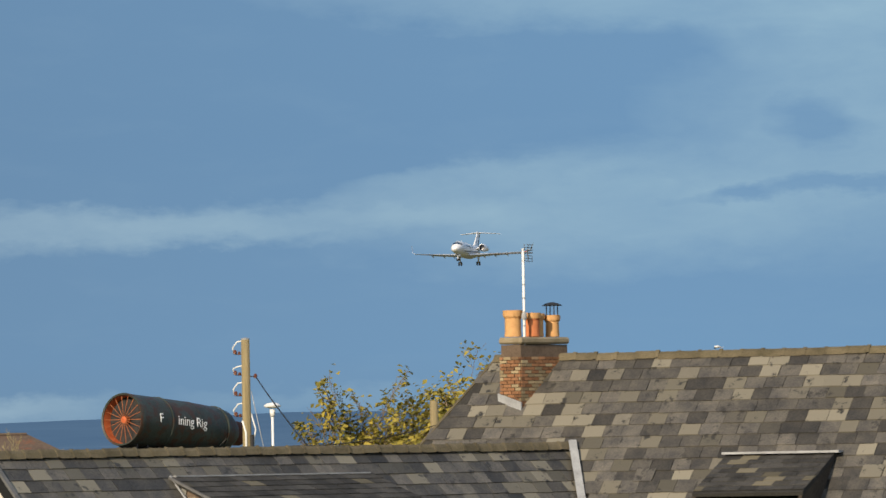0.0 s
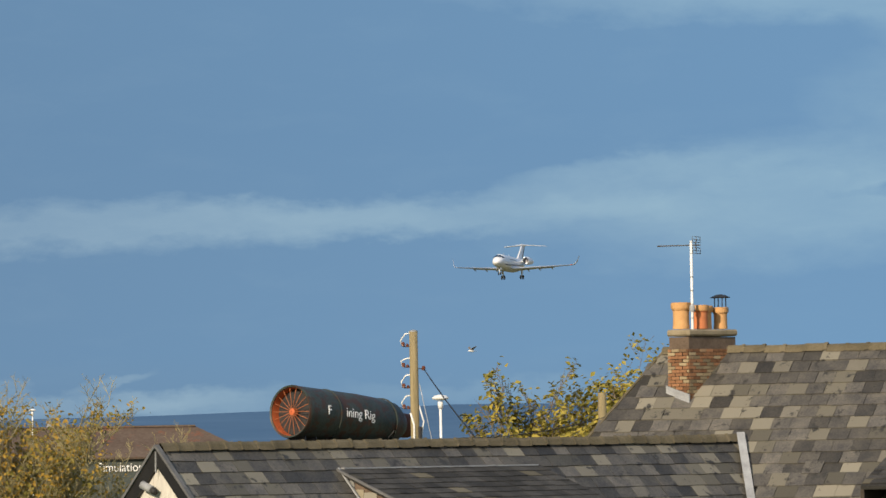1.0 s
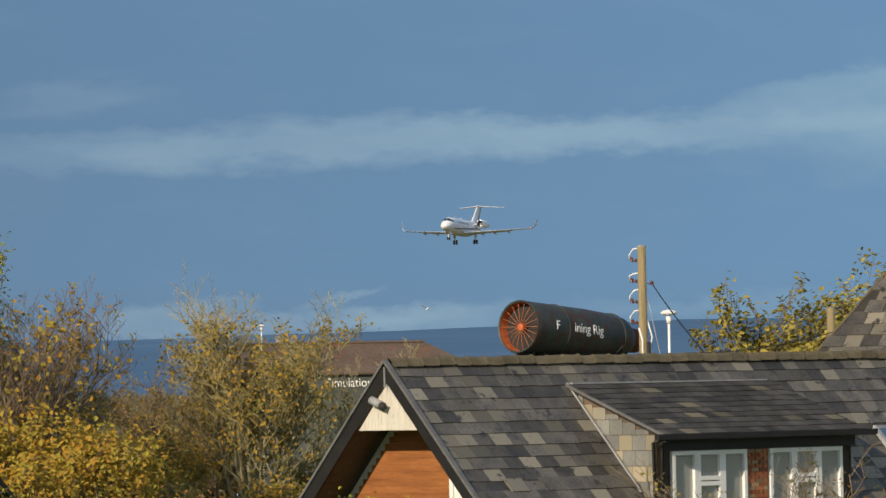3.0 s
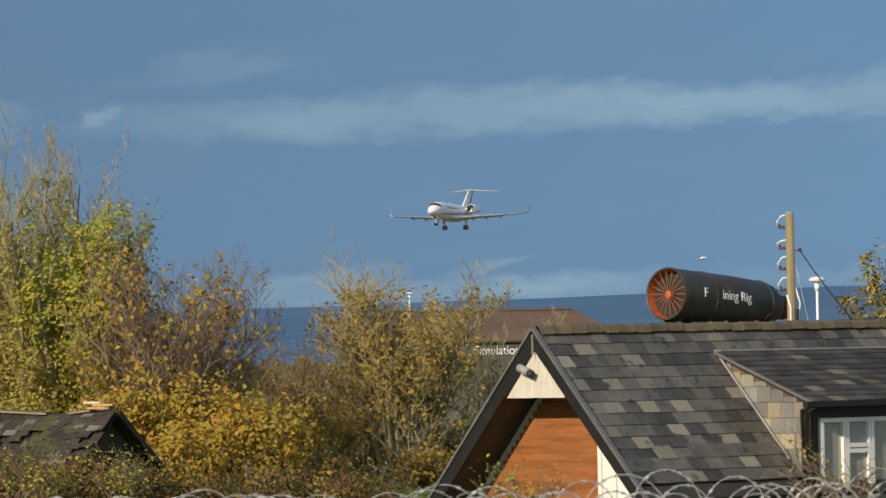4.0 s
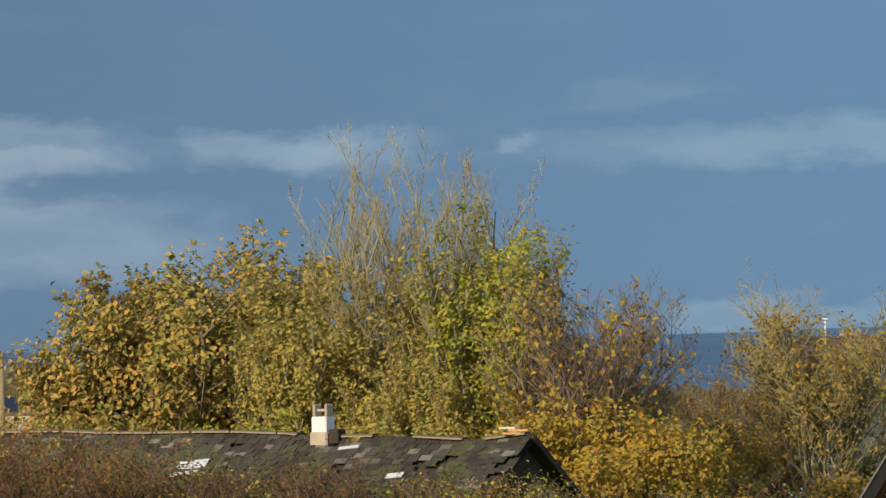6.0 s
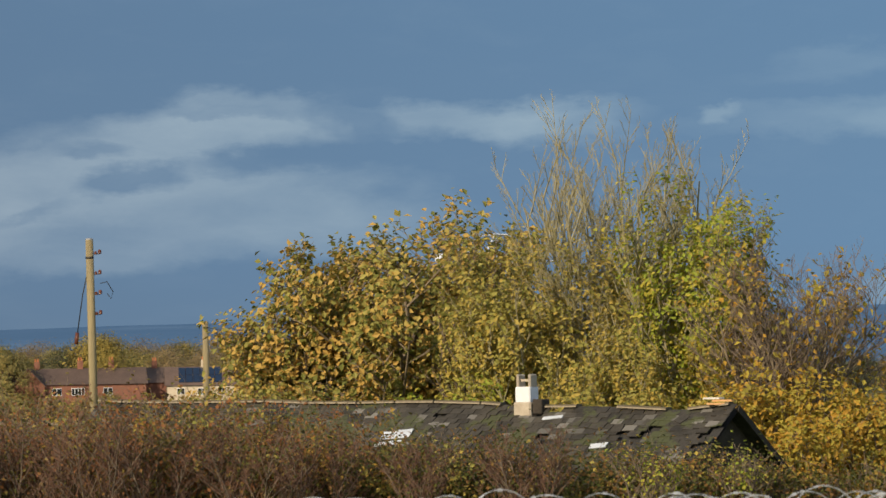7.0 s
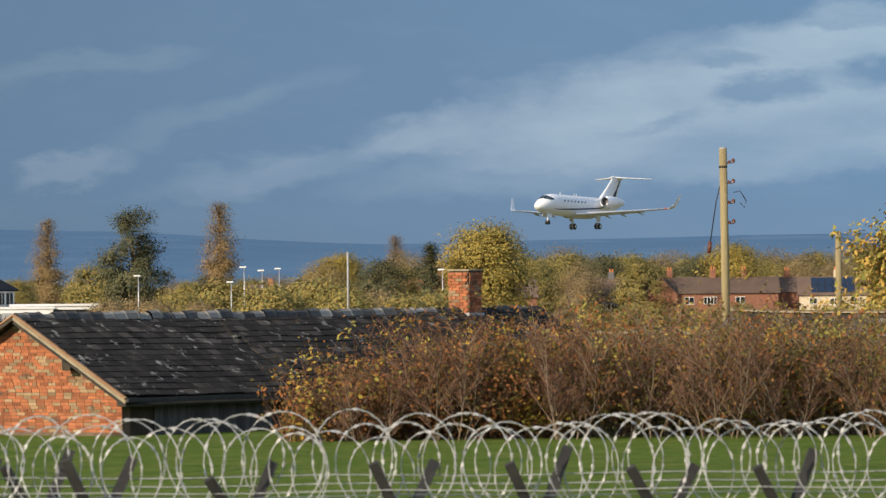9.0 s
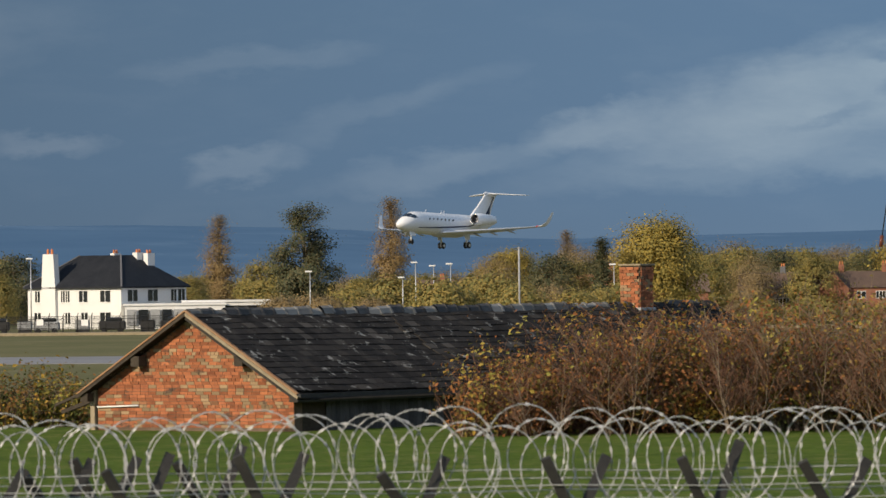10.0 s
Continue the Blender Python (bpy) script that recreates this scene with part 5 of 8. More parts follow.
        aerofoil("leading_edge", [(-7.14, sg * 1.1, -0.945, 0.42, 0.5), (-8.24, sg * 2.3, -0.845, 0.36, 0.5), (-10.26, sg * 6.0, -0.553, 0.28, 0.45), (-11.96, sg * 9.45, -0.272, 0.2, 0.4)], JETMETAL, wing, "polished leading edge slat")
        aerofoil("winglet", [(-12.0, sg * 9.45, -0.27, 1.35, 0.10), (-12.35, sg * 9.85, -0.16, 1.05, 0.09), (-12.8, sg * 10.15, 0.22, 0.8, 0.09), (-13.5, sg * 10.45, 1.25, 0.42, 0.08)], JET, wing, "upswept white winglet")
        # flaps lowered
        for y0, y1, xa, xb, za in ((1.3, 3.9, -11.35, -11.55, -0.98), (4.1, 6.7, -11.75, -12.25, -0.78)):
            aerofoil("flap", [(xa, sg * y0, za, 0.95, 0.13), (xb, sg * y1, za + (y1 - y0) * 0.075, 0.75, 0.12)], JET, wing, "lowered flap").rotation_euler = (0, 0, 0)
        for y in (2.6, 4.4, 6.4):
            loft("flap_track", [(-10.4 - 0.12 * y, sg * y, -1.0 + 0.08 * y - 0.15, 0.02, 0.02), (-11.0 - 0.12 * y, sg * y, -1.0 + 0.08 * y - 0.22, 0.09, 0.12), (-12.2 - 0.12 * y, sg * y, -1.0 + 0.08 * y - 0.42, 0.02, 0.03)], JETGREY, wing, seg=8)
        lamp = loft("navigation_light", [(-11.95, sg * 9.5, -0.25, 0.05, 0.05), (-12.1, sg * 9.6, -0.22, 0.06, 0.06)], REDLIGHT if sg > 0 else JETMETAL, wing, seg=8)
        # engine pod on its pylon
        pod = loft("engine_nacelle", [(-12.05, sg * 2.02, 0.62, 0.48, 0.48), (-12.0, sg * 2.02, 0.62, 0.53, 0.53), (-12.35, sg * 2.02, 0.62, 0.60, 0.61), (-13.4, sg * 2.02, 0.62, 0.63, 0.64), (-15.0, sg * 2.02, 0.64, 0.52, 0.52), (-15.9, sg * 2.0, 0.66, 0.42, 0.42), (-15.85, sg * 2.0, 0.66, 0.34, 0.34), (-15.0, sg * 2.0, 0.66, 0.3, 0.3)], JET, jet, "white engine nacelle", 22, cap=False)
        vs, fs = [], []
        seg = 22
        lip = [(-12.02, 0.545), (-11.95, 0.515), (-11.98, 0.465), (-12.14, 0.43)]
        for x, r in lip:
            for k in range(seg):
                t = 2 * math.pi * k / seg
                vs.append((x, sg * 2.02 + r * math.cos(t), 0.62 + r * math.sin(t)))
        for i in range(3):
            for k in range(seg):
                k2 = (k + 1) % seg
                fs.append((i * seg + k, i * seg + k2, (i + 1) * seg + k2, (i + 1) * seg + k))
        link("intake_lip", mesh_from("intake_lip", vs, fs, JETMETAL, True), pod, "polished intake lip")
        loft("intake_duct", [(-12.1, sg * 2.02, 0.62, 0.44, 0.44), (-12.75, sg * 2.02, 0.62, 0.42, 0.42), (-12.8, sg * 2.02, 0.62, 0.05, 0.05)], FANGREY, pod, "shaded fan duct", 18, cap=False)
        loft("spinner", [(-12.35, sg * 2.02, 0.62, 0.01, 0.01), (-12.5, sg * 2.02, 0.62, 0.09, 0.09), (-12.78, sg * 2.02, 0.62, 0.14, 0.14)], JETGREY, pod, seg=12)
        aerofoil("pylon", [(-13.0, sg * 0.7, 0.55, 2.4, 0.12), (-13.2, sg * 1.6, 0.6, 2.2, 0.12)], JET, jet)
        # main wheels
        leg = new("main_gear")
        leg.parent = jet
        leg["label"] = "main undercarriage leg with twin wheels"
        y = sg * 1.55
        tube("strut", [(-11.2, y, -0.9), (-11.3, y, -2.1)], 0.11, JET, leg, seg=10)
        tube("drag_brace", [(-10.5, y, -0.95), (-11.27, y, -1.6)], 0.05, JETGREY, leg, seg=8)
        bm = bmesh.new()
        bm_box(bm, (0.9, 0.04, 0.75), pose(-11.2, y + sg * 0.12, -1.2), 0.01)
        part("gear_door", bm, JET, leg)
        for dy in (-0.2, 0.2):
            lathe("tyre", [(0.18, -0.10), (0.31, -0.10), (0.345, -0.05), (0.345, 0.05), (0.31, 0.10), (0.18, 0.10)], TYRE, leg, "", pose(-11.35, y + dy, -2.12, 90), 18)
            lathe("wheel_hub", [(0.05, -0.105), (0.17, -0.105), (0.17, 0.105), (0.05, 0.105)], JET, leg, "", pose(-11.35, y + dy, -2.12, 90), 12)
    # nose wheel
    leg = new("nose_gear")
    leg.parent = jet
    leg["label"] = "nose undercarriage leg with twin wheels and open doors"
    tube("strut", [(-2.75, 0, -0.9), (-2.65, 0, -1.95)], 0.07, JET, leg, seg=10)
    tube("drag_brace", [(-2.1, 0, -0.85), (-2.68, 0, -1.5)], 0.04, JETGREY, leg, seg=8)
    for sg in (-1, 1):
        bm = bmesh.new()
        bm_box(bm, (1.1, 0.03, 0.42), pose(-2.5, sg * 0.3, -1.2, sg * 15), 0.01)
        part("gear_door", bm, JET, leg)
        lathe("tyre", [(0.12, -0.07), (0.22, -0.07), (0.245, -0.03), (0.245, 0.03), (0.22, 0.07), (0.12, 0.07)], TYRE, leg, "", pose(-2.65, sg * 0.14, -2.0, 90), 16)
    bm = bmesh.new()
    bm_box(bm, (0.12, 0.34, 0.16), pose(-2.6, 0, -1.42), 0.03)
    part("taxi_light", bm, JETMETAL, leg)
    # fin and tailplane
    fin = aerofoil("fin", [(-14.2, 0, 0.9, 4.3, 0.10), (-16.0, 0, 2.2, 3.0, 0.10), (-17.5, 0, 3.45, 2.3, 0.10)], JET, jet, "swept white fin", True)
    aerofoil("fin_stripe", [(-17.3, 0, 1.35, 1.3, 0.20), (-18.3, 0, 2.2, 0.45, 0.55), (-19.15, 0, 3.2, 0.18, 1.1)], JETBLUE, fin, "dark blue fin sweep", True)
    loft("bullet", [(-17.2, 0, 3.5, 0.03, 0.03), (-17.6, 0, 3.5, 0.19, 0.19), (-19.4, 0, 3.5, 0.17, 0.16), (-20.3, 0, 3.5, 0.03, 0.03)], JET, fin, seg=12)
    for sg in (-1, 1):
        aerofoil("tailplane", [(-17.9, sg * 0.1, 3.52, 1.9, 0.09), (-20.1, sg * 3.5, 3.40, 0.9, 0.09)], JET, fin, "white tailplane")
    for x in (-5.2, -8.4, -8.9):
        aerofoil("blade_antenna", [(x, 0, 1.1, 0.4, 0.1), (x - 0.25, 0, 1.42, 0.2, 0.1)], JET, jet, "", True)
    return jet


JETPLANE = build_jet()
# heading away from the sun's side, nose slightly high: turn from +x forward
ATTITUDE = (0.0, -2.0, -121.0)


# ---- trees, bushes and hedges ----
def grow(rnd, start, direction, length, radius, level, spec, wood, tips):
    """One limb and, from it, finer ones: wood takes (points, r0, r1, level), tips the ends of the finest."""
    n = 5 if level == 0 else 4
    pts, p, d = [start], start.copy(), direction.normalized()
    for i in range(n):
        wob = Vector((rnd.gauss(0, 1), rnd.gauss(0, 1), rnd.gauss(0, 0.6))) * spec["bend"]
        d = (d + wob + UP * spec["lift"]).normalized()
        p = p + d * (length / n)
        pts.append(p.copy())
    wood.append((pts, radius, radius * spec["taper"], level))
    if level >= spec["levels"]:
        tips.append((pts[-1], d))
        tips.append((pts[-2], d))
        tips.append((pts[-3], d))
        return
    kids = spec["kids"][level]
    for k in range(kids):
        q = spec["from"] + (1 - spec["from"]) * (k + rnd.random()) / kids
        i = min(n - 1, int(q * n))
        b = pts[i].lerp(pts[i + 1], q * n - i)
        a = rnd.uniform(0, 2 * math.pi)
        side = Vector((math.cos(a), math.sin(a), 0))
        nd = (d * spec["straight"] + side * spec["open"] + UP * 0.15).normalized()
        grow(rnd, b, nd, length * spec["shrink"] * rnd.uniform(0.7, 1.15) * (1.15 - 0.45 * q), radius * 0.5 * (1.2 - 0.5 * q), level + 1, spec, wood, tips)


def leaf_mesh(name, rnd, tips, count, size, scatter, material, hang=0.0):
    """Leaves as small bent blades about the tips of the twigs, their faces turned up and outwards."""
    vs, fs = [], []
    mid = sum((t[0] for t in tips), Vector()) / len(tips)
    for _ in range(count):
        p, d = tips[int(rnd.random() * len(tips))]
        c = p + Vector((rnd.gauss(0, scatter), rnd.gauss(0, scatter), rnd.gauss(0, scatter) - hang))
        n = (c - mid).normalized() * 0.8 + UP * 0.55 + Vector((rnd.gauss(0, 0.55), rnd.gauss(0, 0.55), rnd.gauss(0, 0.55)))
        n.normalize()
        a = n.cross(Vector((rnd.gauss(0, 1), rnd.gauss(0, 1), rnd.gauss(0, 1)))).normalized()
        b = n.cross(a)
        s = size * rnd.uniform(0.6, 1.3)
        k = n * s * 0.15
        o = len(vs)
        vs += [c - a * s * 0.5, c + b * s * 0.34 + k, c + a * s * 0.5, c - b * s * 0.34 + k]
        fs.append((o, o + 1, o + 2, o + 3))
    return mesh_from(name, vs, fs, material)


def wood_mesh(name, wood, material, levels):
    chunks = [tube_data(p, r0, 6 if lv == 0 else (4 if lv == 1 else 3), max(r1, 0.0065)) for p, r0, r1, lv in wood if lv in levels]
    vs, fs = merged(chunks)
    return mesh_from(name, vs, fs, material)


def tree(name, label, category, at, seed, stems, height, radius, spec, leaves, leaf, scatter, leafmat, bark, twig, lean=0.25, ring=0.3, group="", crown_low=0.0, crown_high=99.0):
    rnd = random.Random(seed)
    ob = thing(name, label, category, Matrix.Translation(at), group)
    wood, tips = [], []
    for k in range(stems):
        a = 2 * math.pi * (k + rnd.random() * 0.7) / stems
        o = Vector((math.cos(a), math.sin(a), 0)) * ring * (rnd.random() if stems > 1 else 0)
        d = Vector((math.cos(a) * lean, math.sin(a) * lean, 1)) if stems > 1 else Vector((rnd.gauss(0, 0.05), rnd.gauss(0, 0.05), 1))
        h = height * rnd.uniform(0.72, 1.0)
        grow(rnd, o - UP * 0.2, d, h * spec["trunk"], radius * rnd.uniform(0.7, 1.1), 0, spec, wood, tips)
    for limb in wood:
        if limb[3] == 0:
            link("stem" if stems > 1 else "trunk", wood_mesh("stem", [limb], bark, (0,)), ob)
    tagged(link("branchwork", wood_mesh("branchwork", wood, bark, (1,)), ob), kind="stuff")
    if spec["levels"] > 1:
        tagged(link("twigwork", wood_mesh("twigwork", wood, twig, (2, 3, 4)), ob), kind="stuff")
    tips2 = [t for t in tips if crown_low < t[0].z < crown_high] or tips
    link("crown", leaf_mesh("crown", rnd, tips2, leaves, leaf, scatter, leafmat), ob)
    return ob


BROAD = dict(bend=0.10, lift=0.03, taper=0.45, levels=3, kids=(13, 6, 5), shrink=0.52, straight=0.55, open=0.75, trunk=0.80, **{"from": 0.10})
WHIP = dict(bend=0.038, lift=0.04, taper=0.30, levels=3, kids=(13, 7, 5), shrink=0.34, straight=0.85, open=0.55, trunk=0.95, **{"from": 0.18})
THORN = dict(bend=0.11, lift=0.03, taper=0.30, levels=3, kids=(12, 7, 5), shrink=0.44, straight=0.72, open=0.66, trunk=0.86, **{"from": 0.15})
BUSH = dict(bend=0.12, lift=0.03, taper=0.4, levels=2, kids=(8, 6), shrink=0.50, straight=0.6, open=0.7, trunk=0.8, **{"from": 0.12})


def spot(az, d):
    p = polar(az, d, 0)
    p.z = ground_z(d) - 0.05
    return p


SPREAD = dict(bend=0.13, lift=0.02, taper=0.35, levels=3, kids=(13, 7, 6), shrink=0.46, straight=0.7, open=0.62, trunk=0.84, **{"from": 0.20})
# the big sycamore behind the ruined shed
tree("sycamore", "broad sycamore in browning yellow-green autumn leaf", "tree", spot(7.0, 201), 5, 9, 10.0, 0.17, BROAD, 30000, 0.235, 0.17, L_SYC, BARK, BARK, lean=0.36, ring=1.1)
tree("sycamore", "smaller sycamore in yellow-green leaf beside the larger one", "tree", spot(6.2, 202), 8, 7, 7.0, 0.12, BROAD, 15000, 0.22, 0.17, L_SYC, BARK, BARK, lean=0.36, ring=0.9)
tree("sapling", "slender sapling with tufts of yellow-green leaves", "tree", spot(7.75, 192), 9, 6, 7.6, 0.07, WHIP, 4600, 0.17, 0.12, L_WIL, BARK, TWIGS, lean=0.16, ring=0.8)
# many-stemmed willows, half bare
tree("willow", "tall many-stemmed willow, nearly bare at the top", "tree", spot(9.05, 189), 12, 24, 11.0, 0.075, WHIP, 3800, 0.13, 0.11, L_WIL, PALEBARK, PALETWIG, lean=0.16, ring=1.6, crown_high=8.0)
tree("willow", "many-stemmed willow with yellow-green leaves low down", "tree", spot(8.3, 188), 13, 19, 6.8, 0.06, WHIP, 17000, 0.17, 0.15, L_WIL, PALEBARK, PALETWIG, lean=0.24, ring=1.8)
tree("willow", "many-stemmed willow with a bright green leafy top", "tree", spot(9.85, 185), 14, 12, 8.6, 0.07, WHIP, 11000, 0.17, 0.13, L_GRN, PALEBARK, PALETWIG, lean=0.15, ring=1.4)
tree("willow", "low leafy willow with dense yellow-green shoots", "tree", spot(9.2, 184), 18, 14, 5.0, 0.05, WHIP, 10000, 0.15, 0.15, L_WIL, PALEBARK, PALETWIG, lean=0.25, ring=2.2)
tree("willow", "spreading bare willow with a few orange leaves", "tree", spot(10.6, 182), 15, 13, 8.2, 0.075, SPREAD, 1700, 0.21, 0.10, L_ORA, BARK, TWIGS, lean=0.40, ring=1.0)
# thinning bush trees before the hangar
tree("hawthorn", "rounded thinning thorn tree with fine yellowish twigs", "tree", spot(12.75, 200), 16, 11, 8.0, 0.075, SPREAD, 5000, 0.16, 0.11, L_OLV, PALEBARK, PALETWIG, lean=0.40, ring=0.6, crown_high=6.4)
tree("hawthorn", "thin bare thorn tree with sparse yellow leaves", "tree", spot(13.85, 203), 17, 4, 5.8, 0.05, THORN, 700, 0.12, 0.09, L_OLV, PALEBARK, PALETWIG, lean=0.22, ring=0.8, crown_high=4.5)
tree("hawthorn", "low thorn bush with brown twigs and few leaves", "tree", spot(12.1, 203), 19, 11, 5.2, 0.05, THORN, 2600, 0.12, 0.10, L_OLV, BARK, TWIGS, lean=0.36, ring=1.3)
# orange-leaved maples at their feet, duller bushes beyond
for k, (az, d, h, n, mt, lab) in enumerate(((10.3, 178, 4.0, 4200, L_ORA, "orange-yellow maple bush"), (10.95, 178, 4.0, 4200, L_ORA, "orange-yellow maple bush"), (11.65, 198, 3.9, 3000, L_OLV, "olive and brown bush"),
                                            (12.35, 206, 2.6, 1700, L_OLV, "olive and brown bush"), (9.6, 179, 3.4, 4600, L_WIL, "olive and yellow bush"), (13.35, 206, 2.6, 1600, L_OLV, "olive and brown bush"),
                                            (8.7, 180, 3.3, 4400, L_WIL, "olive and yellow bush"), (7.7, 184, 3.6, 5000, L_GRN, "yellow-green bush"), (11.4, 177, 3.2, 2600, L_ORA, "orange-yellow maple bush"),
                                            (10.7, 175, 2.6, 2200, L_ORA, "orange-yellow maple bush"), (12.1, 214, 4.2, 4000, L_OLV, "dark olive bush"), (14.1, 205, 3.2, 2000, L_OLV, "olive and brown bush"),
                                            (5.5, 197, 4.3, 5200, L_SYC, "yellow-green bush"), (12.95, 190, 1.7, 1000, L_OLV, "olive and brown bush"), (11.8, 190, 2.0, 1300, L_OLV, "olive and brown bush"),
                                            (13.7, 190, 2.0, 1400, L_HEDGE2, "dark olive bush"), (6.3, 192, 3.6, 4200, L_SYC, "dark olive bush"))):
    tree("bush", lab + " beyond the ruined shed", "bush", spot(az, d), 40 + k, 7, h, 0.05, BUSH, n, 0.18, 0.22, mt, BARK, TWIGS, lean=0.40, ring=0.9, group="bushes beyond the shed")
# yellow tree behind the chimney stack
tree("maple", "slender maple with sparse yellow leaves behind the chimney", "tree", spot(18.35, 179), 23, 9, 7.5, 0.08, BROAD, 26000, 0.18, 0.15, L_YEL, BARK, TWIGS, lean=0.24, ring=0.8)
tree("maple", "slender maple with sparse yellow leaves beside the pole", "tree", spot(17.75, 179), 24, 6, 5.5, 0.06, BROAD, 10000, 0.18, 0.14, L_YEL, BARK, TWIGS, lean=0.20, ring=0.6)
tree("maple", "thin young maple with a tall leading shoot", "tree", spot(17.2, 179), 25, 4, 6.5, 0.05, WHIP, 1900, 0.20, 0.12, L_YEL, BARK, TWIGS, lean=0.10, ring=0.5)


def thicket(az, d, length, height, seed, twigs, leaves, leafmat, twigmat, label, leaf=0.105, bushy=1.0):
    """A stretch of overgrown hedge: arching stems with side twigs and small leaves."""
    rnd = random.Random(seed)
    ob = thing("hedge", label, "hedge", Matrix.Translation(spot(az, d)), "overgrown hedge before the barn and shed")
    side = Vector((math.cos(radians(az)), -math.sin(radians(az)), 0))
    deep = Vector((math.sin(radians(az)), math.cos(radians(az)), 0))
    chunks, bleached, tips = [], [], []
    for _ in range(twigs):
        o = side * rnd.uniform(-0.5, 0.5) * length + deep * rnd.uniform(-0.8, 0.8)
        h = height * rnd.uniform(0.35, 1.2) * (0.85 + 0.3 * noise.noise((o.x * 0.7, o.y * 0.7, seed)))
        d0 = Vector((rnd.gauss(0, 0.5), rnd.gauss(0, 0.5), 1)).normalized()
        pts, p = [o], o.copy()
        for i in range(5):
            d0 = (d0 + Vector((rnd.gauss(0, 0.26), rnd.gauss(0, 0.26), -0.07 if i > 2 else 0.05))).normalized()
            p = p + d0 * h / 5
            pts.append(p.copy())
        (bleached if rnd.random() < 0.07 else chunks).append(tube_data(pts, rnd.uniform(0.008, 0.02), 3, 0.004))
        for q in pts[2:]:
            tips.append((q, d0))
            if rnd.random() < 0.7:
                dd = (d0 + Vector((rnd.gauss(0, 0.8), rnd.gauss(0, 0.8), rnd.gauss(0.1, 0.5)))).normalized()
                e = q + dd * rnd.uniform(0.2, 0.6)
                m = q.lerp(e, 0.5) + Vector((rnd.gauss(0, 0.03), rnd.gauss(0, 0.03), 0.03))
                chunks.append(tube_data([q, m, e], 0.007, 3, 0.003))
                tips.append((e, dd))
    vs, fs = merged(chunks)
    tagged(link("stemwork", mesh_from("stemwork", vs, fs, twigmat), ob), kind="stuff")
    vs, fs = merged(bleached)
    tagged(link("dead_stemwork", mesh_from("dead_stemwork", vs, fs, GREYWOOD), ob, "bleached dead stems"), kind="stuff")
    low = [t for t in tips if t[0].z < height * 0.98]
    link("foliage", leaf_mesh("foliage", rnd, low, leaves, leaf, 0.16 * bushy, leafmat), ob)
    patch = [t for t in tips if noise.noise((t[0].x * 0.9 + seed, t[0].y, t[0].z * 0.9)) > 0.22] or low
    link("turned_foliage", leaf_mesh("turned_foliage", rnd, patch, leaves // 4, leaf * 1.15, 0.12, L_WIL if seed % 2 else L_OLV), ob, "yellow leaves in patches")
    return ob


RUSSET, MIXED, GREENER = "overgrown russet hedge of bare brambles and small leaves", "overgrown hedge of brown twigs and yellowing leaves", "tangled green and brown hedge of brambles"
for k, (az, d, ln, h, tw, lv, lm, tm, lab) in enumerate((
        (0.50, 138, 1.9, 1.7, 150, 2000, L_HEDGE, REDTWIG, RUSSET), (1.15, 139, 2.6, 2.6, 330, 5200, L_HEDGE, REDTWIG, RUSSET), (2.1, 139, 3.0, 3.0, 380, 7000, L_HEDGE, REDTWIG, RUSSET),
        (3.2, 140, 3.2, 3.15, 400, 7600, L_HEDGE, TWIGS, MIXED), (4.3, 140, 3.2, 3.1, 400, 8600, L_HEDGE, TWIGS, MIXED), (5.4, 140, 3.2, 2.85, 380, 8600, L_HEDGE, TWIGS, MIXED),
        (6.5, 140, 3.2, 2.3, 300, 7600, L_HEDGE2, REDTWIG, MIXED), (7.6, 140, 3.2, 2.0, 280, 6500, L_HEDGE2, TWIGS, GREENER), (8.7, 140, 3.2, 1.9, 260, 6000, L_HEDGE2, TWIGS, GREENER),
        (9.8, 140, 3.2, 1.55, 220, 4800, L_HEDGE2, TWIGS, GREENER), (10.9, 141, 3.2, 1.15, 180, 3400, L_HEDGE2, TWIGS, GREENER), (12.0, 141, 3.2, 1.25, 180, 3400, L_HEDGE2, TWIGS, GREENER))):
    thicket(az, d, ln, h, 60 + k, tw, lv, lm, tm, lab)
for k, (az, h) in enumerate(((-3.75, 1.5), (-3.2, 1.0), (-4.4, 1.4))):
    thicket(az, 152, 1.9, h, 190 + k, 130, 2400, L_HEDGE2, TWIGS, GREENER)
for k, az in enumerate((2.7, 3.8, 4.9, 6.0)):
    thicket(az, 149, 3.4, 3.0, 160 + k, 240, 5200, L_HEDGE, TWIGS, MIXED)
# bare saplings standing up out of the hedge
for k, (az, d, h, n, mt) in enumerate(((1.6, 137, 3.0, 160, L_HEDGE), (2.65, 137, 3.3, 120, L_HEDGE), (3.5, 138, 3.2, 220, L_HEDGE2), (4.15, 137, 3.1, 160, L_HEDGE), (4.75, 138, 3.0, 260, L_HEDGE2), (5.6, 137, 2.8, 420, L_HEDGE2), (6.2, 138, 2.6, 420, L_HEDGE2), (7.2, 138, 2.4, 300, L_HEDGE2), (8.2, 138, 2.3, 300, L_HEDGE2), (0.9, 137, 2.2, 120, L_HEDGE))):
    tree("thorn_sapling", "thin bare thorn sapling rising from the hedge", "sapling", spot(az, d), 210 + k, 5, h, 0.022, THORN, n, 0.085, 0.10, mt, TWIGS, REDTWIG, lean=0.35, ring=0.5, group="thorn saplings in the hedge")
